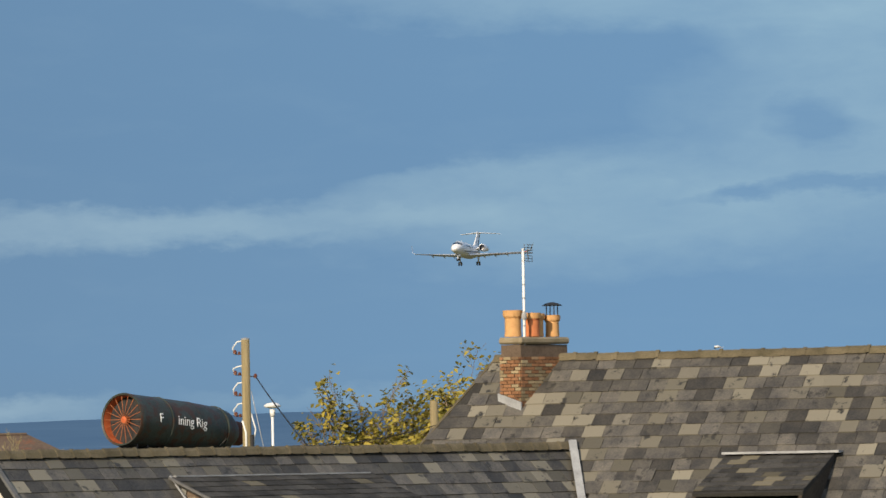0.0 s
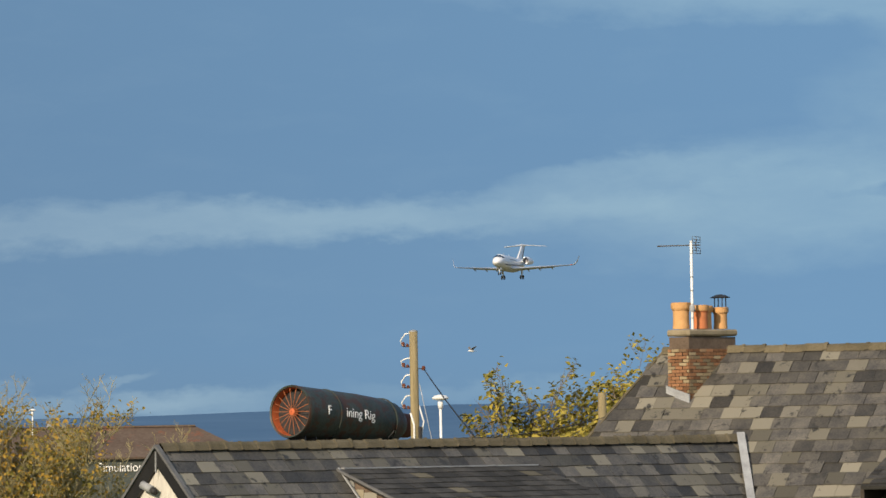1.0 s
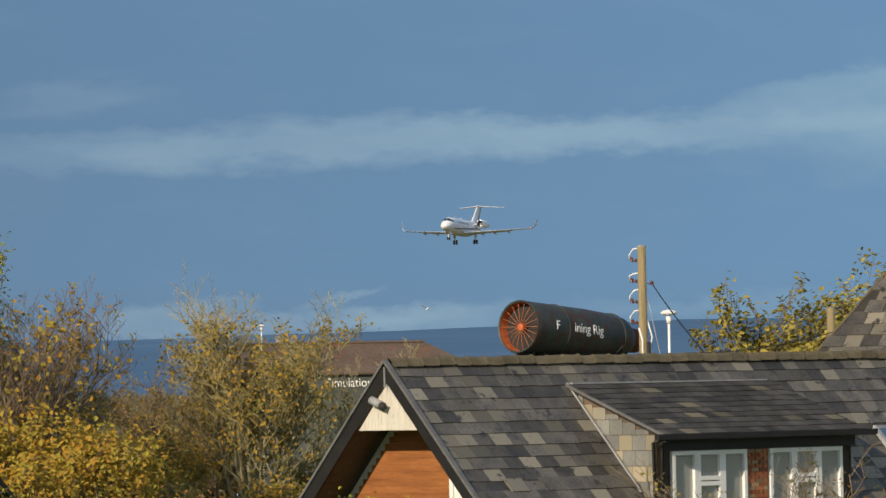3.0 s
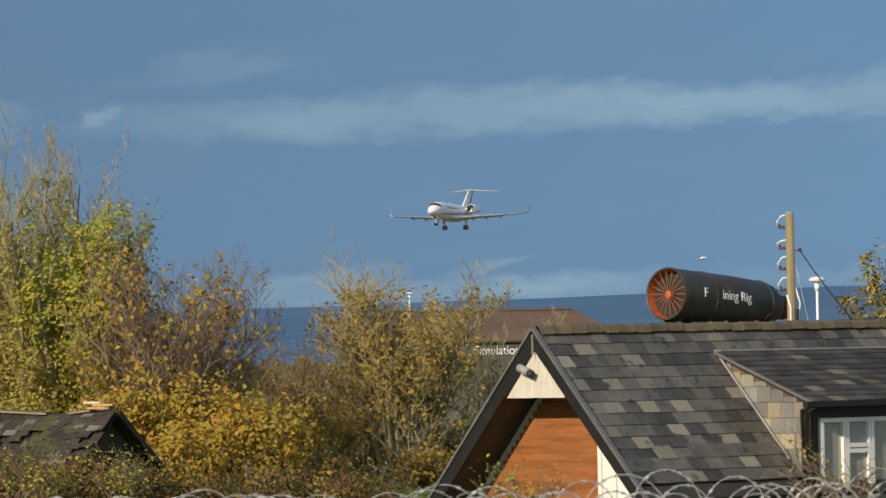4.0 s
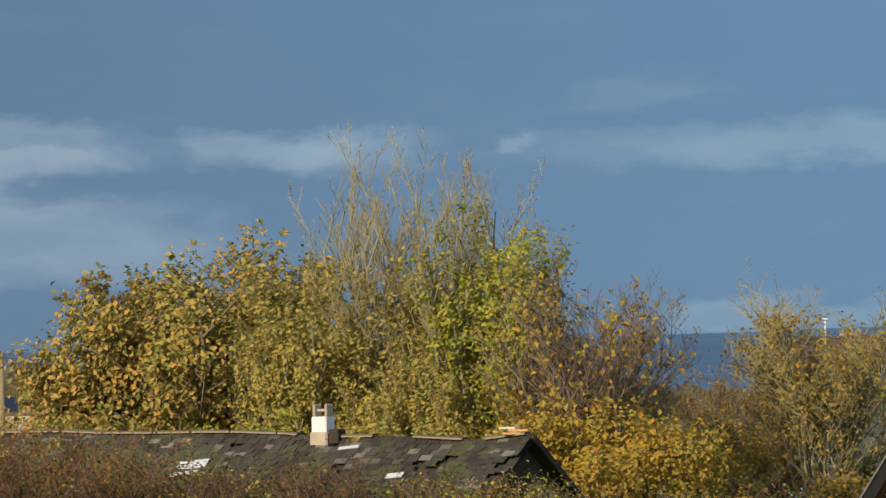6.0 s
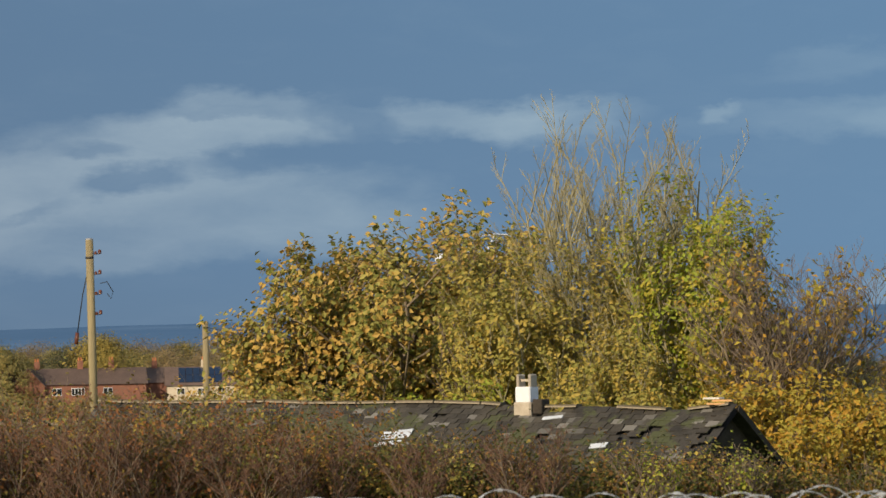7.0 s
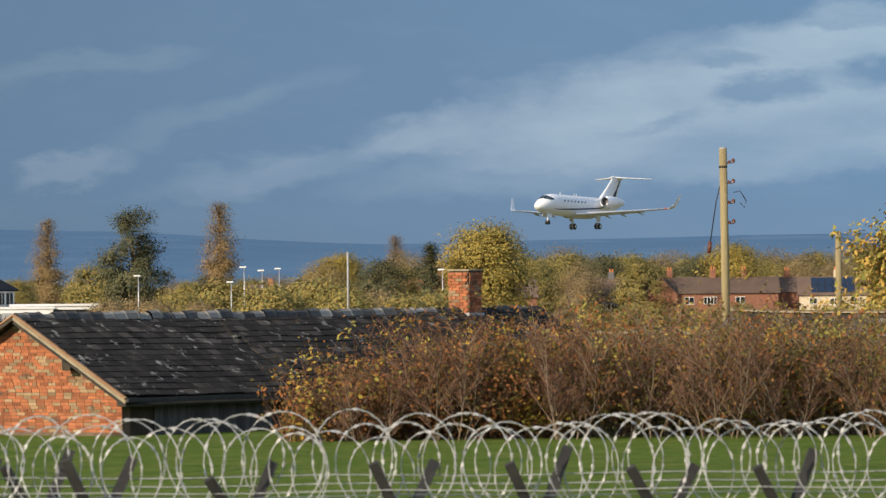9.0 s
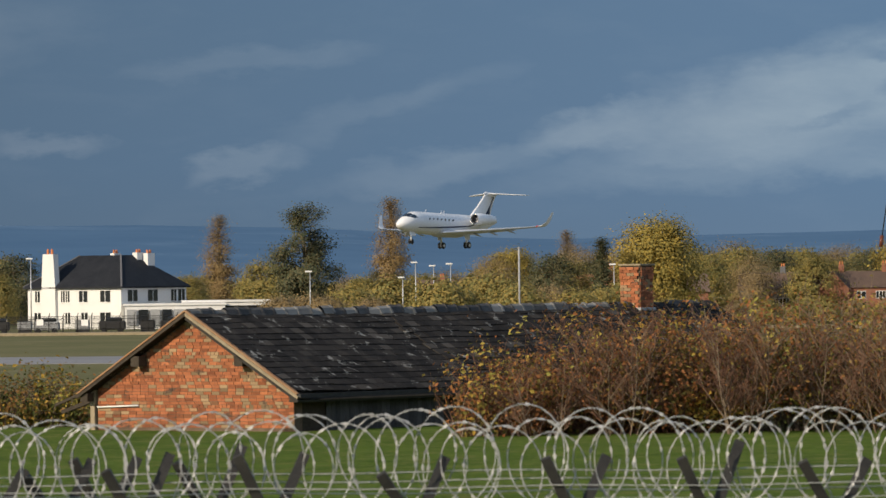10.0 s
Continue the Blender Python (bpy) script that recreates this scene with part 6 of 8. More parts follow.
# taller sprays of leaf before the shed gable and the house gable
for k, (az, d, h, n, mt) in enumerate(((10.15, 139, 2.0, 420, L_GRN), (9.3, 138, 1.9, 420, L_GRN), (13.85, 114, 1.9, 420, L_GRN), (12.95, 114, 1.3, 200, L_GRN), (16.75, 112, 2.6, 160, L_YEL), (18.05, 112, 2.7, 260, L_HEDGE2))):
    tree("shrub", "light leafy shrub shooting up before the old roof", "shrub", spot(az, d), 90 + k, 5, h, 0.025, BUSH, n, 0.085, 0.13, mt, TWIGS, TWIGS, lean=0.22, ring=0.4, group="shrubs before the roofs")


# ---- far trees: a few kinds, each built once and repeated ----
def far_tree(name, label, seed, width, height, clumps, per, size, material, shape="round", low=0.12, trunk=0.25):
    """A distant tree: trunk and limbs, and a crown of many leaf clumps with an uneven outline."""
    rnd = random.Random(seed)
    ob = thing(name, label, "tree", None, "distant trees")
    chunks = [tube_data([(0, 0, -0.3), (0.05, 0, height * 0.3), (0.0, 0.1, height * 0.75)], trunk, 6, 0.05)]
    vs, fs = [], []
    for _ in range(clumps):
        q = rnd.random()
        z = height * (low + (1 - low) * q)
        if shape == "round":
            r = width / 2 * math.sqrt(max(0.03, 1 - ((q - 0.42) / 0.6) ** 2))
        elif shape == "poplar":
            r = width / 2 * max(0.06, math.sin(math.pi * (0.22 + 0.76 * q)))
        else:
            r = width / 2 * max(0.05, 1 - q) ** 0.85
        a = rnd.uniform(0, 2 * math.pi)
        rr = r * math.sqrt(rnd.uniform(0.15, 1.0)) * rnd.uniform(0.8, 1.12)
        c = Vector((math.cos(a) * rr, math.sin(a) * rr, z))
        if rnd.random() < 0.35:
            chunks.append(tube_data([(0, 0, max(0.3, z * 0.6)), tuple(c * 0.6 + Vector((0, 0, z * 0.35))), tuple(c)], 0.07, 3, 0.02))
        cr = (0.55 + 0.5 * rnd.random()) * (width * 0.11 if shape != "poplar" else width * 0.16)
        for _ in range(per):
            p = c + Vector((rnd.gauss(0, cr), rnd.gauss(0, cr), rnd.gauss(0, cr * 0.7)))
            nn = (Vector((p.x, p.y, (z - height * 0.4) * 0.6)).normalized() + UP * 0.4 + Vector((rnd.gauss(0, 0.3), rnd.gauss(0, 0.3), rnd.gauss(0, 0.3)))).normalized()
            u = nn.cross(Vector((rnd.gauss(0, 1), rnd.gauss(0, 1), rnd.gauss(0, 1)))).normalized()
            w = nn.cross(u)
            s = size * rnd.uniform(0.6, 1.3)
            o = len(vs)
            vs += [p - u * s, p + w * s * 0.8, p + u * s, p - w * s * 0.8]
            fs.append((o, o + 1, o + 2, o + 3))
    v2, f2 = merged(chunks)
    link("trunk", mesh_from("trunk", v2, f2, BARK), ob)
    link("crown", mesh_from("crown", vs, fs, material), ob)
    return ob


def build_far_trees():
    rnd = random.Random(77)
    kinds = [far_tree("oak", "round distant oak in dull gold leaf", 1, 13, 13.5, 230, 150, 0.17, L_FARGOLD),
             far_tree("broadleaf_tree", "distant olive-green broadleaved tree", 2, 9, 9.5, 130, 100, 0.15, L_FAROLIVE),
             far_tree("broadleaf_tree", "distant dark green broadleaved tree", 3, 9, 10, 130, 100, 0.15, L_FARDARK),
             far_tree("bare_tree", "distant brown half-bare tree", 4, 9, 9.5, 140, 80, 0.11, L_FARBROWN),
             far_tree("poplar", "tall narrow poplar with thin brown leaf", 5, 5.0, 16, 190, 90, 0.11, L_FARTAN, "poplar", 0.05),
             far_tree("conifer", "distant dark pointed conifer", 6, 5.4, 12, 150, 80, 0.14, L_FARDARK, "cone", 0.05),
             far_tree("eucalyptus", "tall open dark grey-green tree", 7, 9.0, 16.8, 105, 240, 0.15, L_FARDARK, "round", 0.18),
             far_tree("shrub", "low pale olive shrub at the field edge", 8, 6, 4.0, 90, 80, 0.13, L_FAROLIVE, "round", 0.0, 0.1),
             far_tree("shrub", "low brown shrub at the field edge", 9, 6, 3.6, 90, 70, 0.11, L_FARBROWN, "round", 0.0, 0.1),
             far_tree("broadleaf_tree", "round yellow-green tree beside the white house", 10, 10, 9, 160, 110, 0.15, L_FAROLIVE)]
    first = set()

    def put(kind, az, d, s=1.0, sz=None):
        m = Matrix.Translation(polar(az, d, -0.1)) @ Matrix.Rotation(rnd.uniform(0, 6.28), 4, "Z") @ Matrix.Diagonal((s, s, sz or s, 1))
        if kind not in first:
            first.add(kind)
            kinds[kind].matrix_basis = m
        else:
            copy_thing(kinds[kind], m)

    put(0, 1.984, 950, 1.08)
    put(6, -1.271, 900, 1.02)
    put(9, -1.635, 935, 1.0)
    put(4, -2.062, 1090, 1.12)
    put(4, -0.479, 1090, 1.15)
    put(5, 1.464, 940, 1.05)
    put(3, 0.474, 960, 1.0)
    put(0, 0.630, 970, 0.72)
    put(2, 0.995, 955, 0.98)
    put(1, 1.177, 965, 0.9)
    put(3, 2.870, 1000, 0.98)
    put(1, 3.417, 1000, 1.05)
    put(2, 3.833, 1010, 0.95)
    put(0, 4.250, 1010, 0.8)
    put(2, -3.953, 990, 1.1)
    put(0, -4.135, 1000, 0.7)
    put(1, -2.365, 960, 0.85)
    put(3, -2.521, 970, 0.75)
    put(1, -0.750, 980, 0.75)
    put(4, 1.141, 1200, 0.85)
    # broken belt of trees behind the houses
    az = -6.5
    while az < 8.5:
        put(rnd.choice((1, 1, 2, 3, 3, 9)), az, 1120 + rnd.uniform(-40, 60), rnd.uniform(0.62, 0.82) if az < 1.0 else rnd.uniform(1.0, 1.25))
        az += rnd.uniform(0.10, 0.19)
    while az < 21.0:
        put(rnd.choice((1, 2, 3, 3)), az, 1120 + rnd.uniform(-40, 60), rnd.uniform(0.55, 0.7))
        az += rnd.uniform(0.2, 0.34)
    # a nearer, looser row before it
    az = 0.4
    while az < 8.5:
        put(rnd.choice((1, 2, 3, 9, 9)), az, 1055 + rnd.uniform(-20, 30), rnd.uniform(0.75, 0.95) if az < 1.5 else rnd.uniform(0.95, 1.2))
        az += rnd.uniform(0.22, 0.4)
    # field-edge shrubs
    az = -1.5
    while az < 8.0:
        put(rnd.choice((7, 7, 8)), az, 860 + rnd.uniform(-25, 60), rnd.uniform(0.85, 1.3) if az < 1.7 else rnd.uniform(0.4, 0.65))
        az += rnd.uniform(0.16, 0.3)
    az = -6.2
    while az < -4.0:
        put(rnd.choice((7, 1)), az, 960, 0.9)
        az += 0.3


build_far_trees()


# ---- fire training rig on its stand ----
def build_rig():
    rig = thing("training_rig", "dark charred steel training cylinder with an orange spoked end", "training rig")
    va = radians(15.2)
    er, ef = Vector((math.cos(va), -math.sin(va), 0)), Vector((math.sin(va), math.cos(va), 0))
    ax = (er * math.sin(radians(40)) + ef * math.cos(radians(40))).normalized()      # from the open end to the tail
    ax = (ax - UP * 0.085).normalized()
    c = Vector((78.76, 289.48, 10.33)) - ax * 0.35
    sx = ax.cross(UP).normalized()
    sz = sx.cross(ax)
    m = Matrix((sx * 1.08, sz * 1.08, ax * 1.04)).transposed().to_4x4()
    m.translation = c
    lathe("shell", [(1.08, 0.45), (1.10, 0.02), (1.17, -0.02), (1.20, 0.06), (1.18, 0.3), (1.17, 2.2), (1.15, 4.5), (1.08, 6.4), (1.02, 6.6), (0.98, 7.2), (0.60, 7.9)], RIGPAINT, rig, "dark green charred steel shell", m, 32, caps=False)
    lathe("tail_drum", [(0.58, 7.7), (0.55, 8.6), (0.42, 8.9), (0.1, 8.92)], RIGRUST, rig, "rusty tail drum", m, 24)
    for z in (2.3, 4.4, 6.5):
        r = 1.18 - 0.02 * (z - 2.3)
        lathe("band", [(r - 0.03, z), (r + 0.02, z), (r + 0.02, z + 0.1), (r - 0.03, z + 0.1)], RIGPAINT, rig, "", m, 32, caps=False)
    lathe("inner_drum", [(1.09, 0.05), (1.06, 0.50)], RIGORANGE, rig, "orange inner lining", m, 28, caps=False)
    lathe("back_plate", [(0.02, 0.50), (0.80, 0.50), (1.07, 0.50)], IRON, rig, "", m, 28, caps=False)
    lathe("hub", [(0.02, 0.12), (0.15, 0.14), (0.17, 0.22), (0.17, 0.4)], RIGORANGE, rig, "orange hub", m, 16, caps=False)
    for k in range(18):
        a = 2 * math.pi * k / 18
        d = Vector((math.cos(a), math.sin(a), 0))
        tube("spoke", [m @ (d * 0.13 + Vector((0, 0, 0.16))), m @ (d * 1.07 + Vector((0, 0, 0.16)))], 0.017, SPOKE, rig, seg=6)
    # saddle ribs and a deck on a steel tower
    for k in range(7):
        p = c + ax * (0.5 + 0.8 * k) - UP * 1.18
        beam("saddle_rib", p - sx * 0.55, p + sx * 0.55, 0.1, 0.62, IRON, rig)
    base_z = c.z - 1.5
    mid = c + ax * 3.6
    deck = Matrix.Translation((mid.x, mid.y, base_z - 0.25)) @ Matrix.Rotation(math.atan2(ax.y, ax.x), 4, "Z")
    bm = bmesh.new()
    bm_box(bm, (8.2, 2.4, 0.3), deck, 0.02)
    part("deck", bm, IRON, rig)
    for i in (-3.8, 0, 3.8):
        for j in (-1.0, 1.0):
            p = deck @ Vector((i, j, 0))
            beam("tower_leg", Vector((p.x, p.y, 1.5)), p, 0.25, 0.25, IRON, rig, up=ax)
    # the words, parts of them burnt off
    surf_r = 1.20
    for text, z0, size in (("F", 1.30, 0.62), ("ining Rig", 2.65, 0.63)):
        cu = bpy.data.curves.new("lettering", "FONT")
        cu.body, cu.size, cu.extrude = text, size, 0.004
        tmp = bpy.data.objects.new("tmp", cu)
        scene.collection.objects.link(tmp)
        bpy.context.view_layer.update()
        me = bpy.data.meshes.new_from_object(tmp.evaluated_get(bpy.context.evaluated_depsgraph_get()))
        bpy.data.objects.remove(tmp)
        me.materials.clear()
        me.materials.append(WHITE)
        # wrap the flat words round the shell on the side towards the camera
        for vtx in me.vertices:
            x, y, z = vtx.co
            ang = radians(0) + (y - 0.05) / surf_r
            side = 1 if sx.dot(-ef) > 0 else -1
            r = 1.205 - 0.0075 * (z0 + x) + z
            p = m @ Vector((side * r * math.cos(ang), r * math.sin(ang), z0 + x))
            vtx.co = p
        link("lettering", me, rig, "white painted lettering, partly burnt away")
    tube("hose", [c + ax * 6.7 - sx * (-1.16 if sx.dot(-ef) > 0 else 1.16), c + ax * 6.5 + (sx if sx.dot(-ef) > 0 else -sx) * 1.14 - UP * 0.5, c + ax * 5.9 + (sx if sx.dot(-ef) > 0 else -sx) * 0.8 - UP * 1.2], 0.03, IRON, rig)


SPOKE = surf("scorched_orange", (0.28, 0.09, 0.035), (0.46, 0.17, 0.07), 2.0, 0.7, 0.2)
RIGRUST = surf("dark_rust", (0.06, 0.022, 0.015), (0.13, 0.05, 0.03), 1.5, 0.85, 0.4)
build_rig()


# ---- poles, lines and lamps ----
def utility_pole(at, top, r, label, insul_side, count, cables):
    """A wooden service pole with a ladder of porcelain insulators on iron brackets."""
    pole = thing("utility_pole", label, "utility pole")
    a, b = Vector(at), Vector(top)
    tube("shaft", [a, a.lerp(b, 0.5), b], r * 1.15, POLEWOOD, pole, seg=12, taper=r)
    lathe("top_cap", [(r * 1.0, 0), (r * 1.02, 0.03), (r * 0.4, 0.06)], LEAD, pole, "", Matrix.Translation(b), 12)
    side = insul_side
    for k in range(count):
        p = b - UP * (0.42 + 0.60 * k)
        tube("bracket", [p, p + side * 0.30, p + side * 0.30 + UP * 0.06], 0.014, IRON, pole, seg=5)
        lathe("insulator", [(0.03, 0), (0.055, 0.01), (0.045, 0.05), (0.06, 0.06), (0.045, 0.11), (0.02, 0.13)], PORCELAIN, pole, "brown porcelain insulator", Matrix.Translation(p + side * 0.30), 10)
        lathe("insulator", [(0.03, 0), (0.05, 0.01), (0.04, 0.04), (0.05, 0.06), (0.02, 0.1)], PORCELAIN, pole, "brown porcelain insulator", Matrix.Translation(p + side * 0.18 - UP * 0.02), 10)
        if cables:
            q = p + side * 0.34 + UP * 0.04
            s = 0.2 if k == 1 else 0.32
            tube("loop_cable", [q, q + UP * 0.14 + side * 0.03, q + UP * s - side * 0.10, q + UP * (s + 0.02) - side * 0.22, q + UP * (s - 0.05) - side * 0.32], 0.022, WHITE, pole, "white looped service cable", seg=6)
    return pole


E165 = Vector((math.cos(radians(16.4)), -math.sin(radians(16.4)), 0))
F165 = Vector((math.sin(radians(16.4)), math.cos(radians(16.4)), 0))
P1 = Vector((50.60, 172.74, 11.66))
pole_a = utility_pole((50.62, 172.74, 3.6), P1, 0.125, "weathered wooden pole with looped white cables and brown insulators", -E165, 4, True)
tube("riser_cable", [P1 - UP * 2.35 - E165 * 0.12 - F165 * 0.1, P1 - UP * 2.7 - E165 * 0.02 - F165 * 0.14, P1 - UP * 5 - E165 * 0.03 - F165 * 0.15], 0.03, WHITE, pole_a, "white riser cable")
tube("riser_cable", [P1 - UP * 2.1 + E165 * 0.12, P1 - UP * 2.6 + E165 * 0.26, P1 - UP * 2.95 + E165 * 0.2, P1 - UP * 4 + E165 * 0.15], 0.022, WHITE, pole_a, "white riser cable")
tube("cable_sleeve", [P1 - UP * 2.75 + E165 * 0.14 - F165 * 0.05, P1 - UP * 4.5 + E165 * 0.14 - F165 * 0.05], 0.07, IRON, pole_a)
lathe("insulator", [(0.03, 0), (0.06, 0.01), (0.05, 0.06), (0.06, 0.08), (0.03, 0.13)], PORCELAIN, pole_a, "brown porcelain insulator", Matrix.Translation(P1 - UP * 1.12 + E165 * 0.28), 10)
tube("bracket", [P1 - UP * 1.07, P1 - UP * 1.07 + E165 * 0.3], 0.014, IRON, pole_a)


def line(name, a, b, sag, r, material, label, seg=14):
    a, b = Vector(a), Vector(b)
    pts = [a.lerp(b, i / seg) - UP * sag * 4 * (i / seg) * (1 - i / seg) for i in range(seg + 1)]
    ob = tube(name, pts, r, material, None, seg=4)
    return tagged(ob, label, "cable")


line("service_cable", P1 - UP * 1.1 + E165 * 0.3, PEAK + D_RA * 8.9 + UP * 0.05 + E_F * 0.1, 0.05, 0.022, CABLE, "black service cable running down from the pole to the roof")
line("guy_wire", P1 - UP * 1.5 + E165 * 0.15, P1 - UP * 7.4 + E165 * 1.35, 0.0, 0.014, STEEL, "taut steel guy wire of the pole")
line("overhead_line", polar(16.75, 175, 8.55), polar(18.2, 172, 9.15), 0.18, 0.014, CABLE, "thin black overhead line")
line("overhead_line", polar(16.75, 175, 7.9), polar(18.2, 172, 8.6), 0.15, 0.014, CABLE, "thin black overhead line")
# short post by the yellow maples
post = thing("wooden_post", "short weathered wooden post beside the maples", "post")
tube("shaft", [(54.24, 166.38, 3.8), (54.24, 166.38, 9.75)], 0.12, POLEWOOD, post, seg=10)


def stalk_light(at, top_z, girth=0.055):
    ob = thing("mast_light", "thin white mast with a flat domed head", "lamp")
    x, y, z = at
    tube("mast", [(x, y, z), (x, y, top_z - 0.25)], girth, WHITE, ob, seg=8)
    tube("collar", [(x, y, top_z - 9 * girth), (x, y, top_z - 3.6 * girth)], 1.8 * girth, WHITE, ob, seg=8, taper=2.2 * girth)
    lathe("head", [(r * girth / 0.055, h * girth / 0.055) for r, h in ((0.10, -0.16), (0.33, -0.10), (0.36, -0.04), (0.25, 0.05), (0.05, 0.09))], WHITE, ob, "flat white dome", Matrix.Translation((x, y, top_z)), 16)


stalk_light((74.13, 249.21, 2.8), 10.55)
stalk_light((*polar(12.81, 255, 0).xy, 2.6), 10.25, 0.025)


def parked_car():
    car = thing("car", "pale blue hatchback parked beyond the bushes", "car", Matrix.Translation(spot(12.32, 226)) @ Matrix.Rotation(radians(-20), 4, "Z"))
    bm = bmesh.new()
    bm_box(bm, (3.9, 1.7, 0.62), pose(0, 0, 0.62), 0.16)
    part("body", bm, CARBLUE, car)
    bm = bmesh.new()
    bm_box(bm, (2.1, 1.5, 0.52), pose(-0.15, 0, 1.12), 0.2)
    part("glasshouse", bm, DARKGLASS, car)
    bm = bmesh.new()
    bm_box(bm, (1.75, 1.36, 0.07), pose(-0.15, 0, 1.39), 0.03)
    part("roof", bm, CARBLUE, car)
    for dx in (-1.25, 1.25):
        for dy in (-0.78, 0.78):
            lathe("wheel", [(0.1, -0.1), (0.31, -0.1), (0.31, 0.1), (0.1, 0.1)], TYRE, car, "", pose(dx, dy, 0.31, 90), 14)


CARBLUE = surf("pale_blue_paint", (0.25, 0.42, 0.66), (0.32, 0.50, 0.74), 1.0, 0.3, 0.0, spec=0.5)
parked_car()
E8 = Vector((math.cos(radians(4.2)), -math.sin(radians(4.2)), 0))
P2 = Vector((13.44, 184.51, 11.62))
pole_b = utility_pole((13.52, 184.51, 3.7), P2, 0.115, "weathered wooden pole with brown insulators, rising behind the hedge", E8, 4, False)
tube("spare_strap", [P2 - UP * 0.5, P2 - UP * 0.56], 0.125, IRON, pole_b, seg=12)
tube("loop_cable", [P2 - UP * 1.3 + E8 * 0.3, P2 - UP * 1.25 + E8 * 0.5, P2 - UP * 1.55 + E8 * 0.68, P2 - UP * 1.75 + E8 * 0.62, P2 - UP * 1.6 + E8 * 0.5], 0.014, CABLE, pole_b, "black looped cable")
tube("down_cable", [P2 - UP * 1.1 - E8 * 0.1, P2 - UP * 1.6 - E8 * 0.22, P2 - UP * 2.9 - E8 * 0.42], 0.018, CABLE, pole_b, "black hanging cable")
tube("cable_end", [P2 - UP * 2.75 - E8 * 0.40, P2 - UP * 3.1 - E8 * 0.44], 0.06, PORCELAIN, pole_b)
pole_c = thing("wooden_post", "plain weathered wooden pole behind the hedge", "post")
tube("shaft", [(20.95, 229.05, 2.8), (20.92, 229.05, 9.4)], 0.135, POLEWOOD, pole_c, seg=10, taper=0.115)
line("overhead_line", (20.92, 229.05, 9.2), polar(7.2, 215, 8.4), 0.25, 0.012, CABLE, "thin black overhead line")


# ---- hangar with rusty roof ----
def build_hangar():
    h = thing("hangar", "old green-clad hangar with a rust-brown mansard roof", "hangar")
    va = radians(13.6)
    er, ef = Vector((math.cos(va), -math.sin(va), 0)), Vector((math.sin(va), math.cos(va), 0))
    c = polar(13.3, 420, 0)
    w, dp = 16.3, 16.0
    x0 = -8.0
    z_e, z_t = 9.2, 10.45
    P = lambda x, y, z: Vector((c.x, c.y, z)) + er * x + ef * y
    prism("wall", [P(x0, 0, 0), P(x0 + w + 3, 0, 0), P(x0 + w + 3, 0, z_e - 0.9), P(x0, 0, z_e - 0.9)], ef * dp, DULLGREEN, h)
    a = [P(x0 - 0.2, -0.4, z_e - 0.8), P(x0 + w + 3.2, -0.4, z_e - 0.8), P(x0 + w - 0.9, 3.5, z_t), P(x0 + 2.5, 3.5, z_t)]
    plane_slab("roof_slope", a, 0.15, RUST, h, "rust-brown sheet roof")
    b = [P(x0 + w + 3.2, -0.4, z_e - 0.8), P(x0 + w + 3.2, dp + 0.4, z_e - 0.8), P(x0 + w - 0.9, dp - 3.5, z_t), P(x0 + w - 0.9, 3.5, z_t)]
    plane_slab("roof_slope", b, 0.15, RUST, h)
    plane_slab("roof_top", [P(x0 + 2.5, 3.5, z_t), P(x0 + w - 0.9, 3.5, z_t), P(x0 + w - 0.9, dp - 3.5, z_t), P(x0 + 2.5, dp - 3.5, z_t)], 0.15, RUST, h)
    beam("ridge_flashing", P(x0 + 2.5, 3.4, z_t + 0.03), P(x0 + w - 0.9, 3.4, z_t + 0.03), 0.2, 0.12, RUST, h)
    for x in (9.2, 11.6):
        q = P(x0 + x, 1.55, z_e + 0.02)
        box("roof_hatch", (0.7, 0.7, 0.25), tuple(q), SKYPANE, h, "small roof light", rz=-13.6, rx=20, bevel=0.03)
    lathe("vent", [(0.2, 0), (0.2, 0.35), (0.3, 0.36), (0.05, 0.5)], LEAD, h, "", Matrix.Translation(P(x0 + 5.5, 3.6, z_t)), 10)
    # pale lettering high on the wall
    q = P(x0 + 8.75, -0.06, 7.45)
    cu = bpy.data.curves.new("lettering", "FONT")
    cu.body, cu.size, cu.extrude = "Simulation", 0.86, 0.02
    tmp = bpy.data.objects.new("tmp", cu)
    scene.collection.objects.link(tmp)
    bpy.context.view_layer.update()
    me = bpy.data.meshes.new_from_object(tmp.evaluated_get(bpy.context.evaluated_depsgraph_get()))
    bpy.data.objects.remove(tmp)
    me.materials.clear()
    me.materials.append(WHITE)
    for vtx in me.vertices:
        x, y, z = vtx.co
        vtx.co = q + er * x * 0.86 + UP * y - ef * z
    link("lettering", me, h, "white sign lettering")


SKYPANE = glass("roof_light_pane", (0.25, 0.32, 0.38), 0.1)
build_hangar()


# ---- far houses ----
HIPTILE = surf("hip_tile", (0.10, 0.10, 0.11), (0.18, 0.18, 0.19), 1.0, 0.8, 0.0)
CREAMWALL = surf("cream_render", (0.50, 0.40, 0.27), (0.62, 0.52, 0.38), 0.5, 0.9, 0.2)
DARKWALL = surf("grey_render", (0.09, 0.095, 0.10), (0.15, 0.15, 0.16), 0.5, 0.9, 0.2)
FAR_TILE2 = surf("far_orange_tile", (0.25, 0.10, 0.055), (0.36, 0.16, 0.09), 0.5, 0.85, 0.3, fine=10)


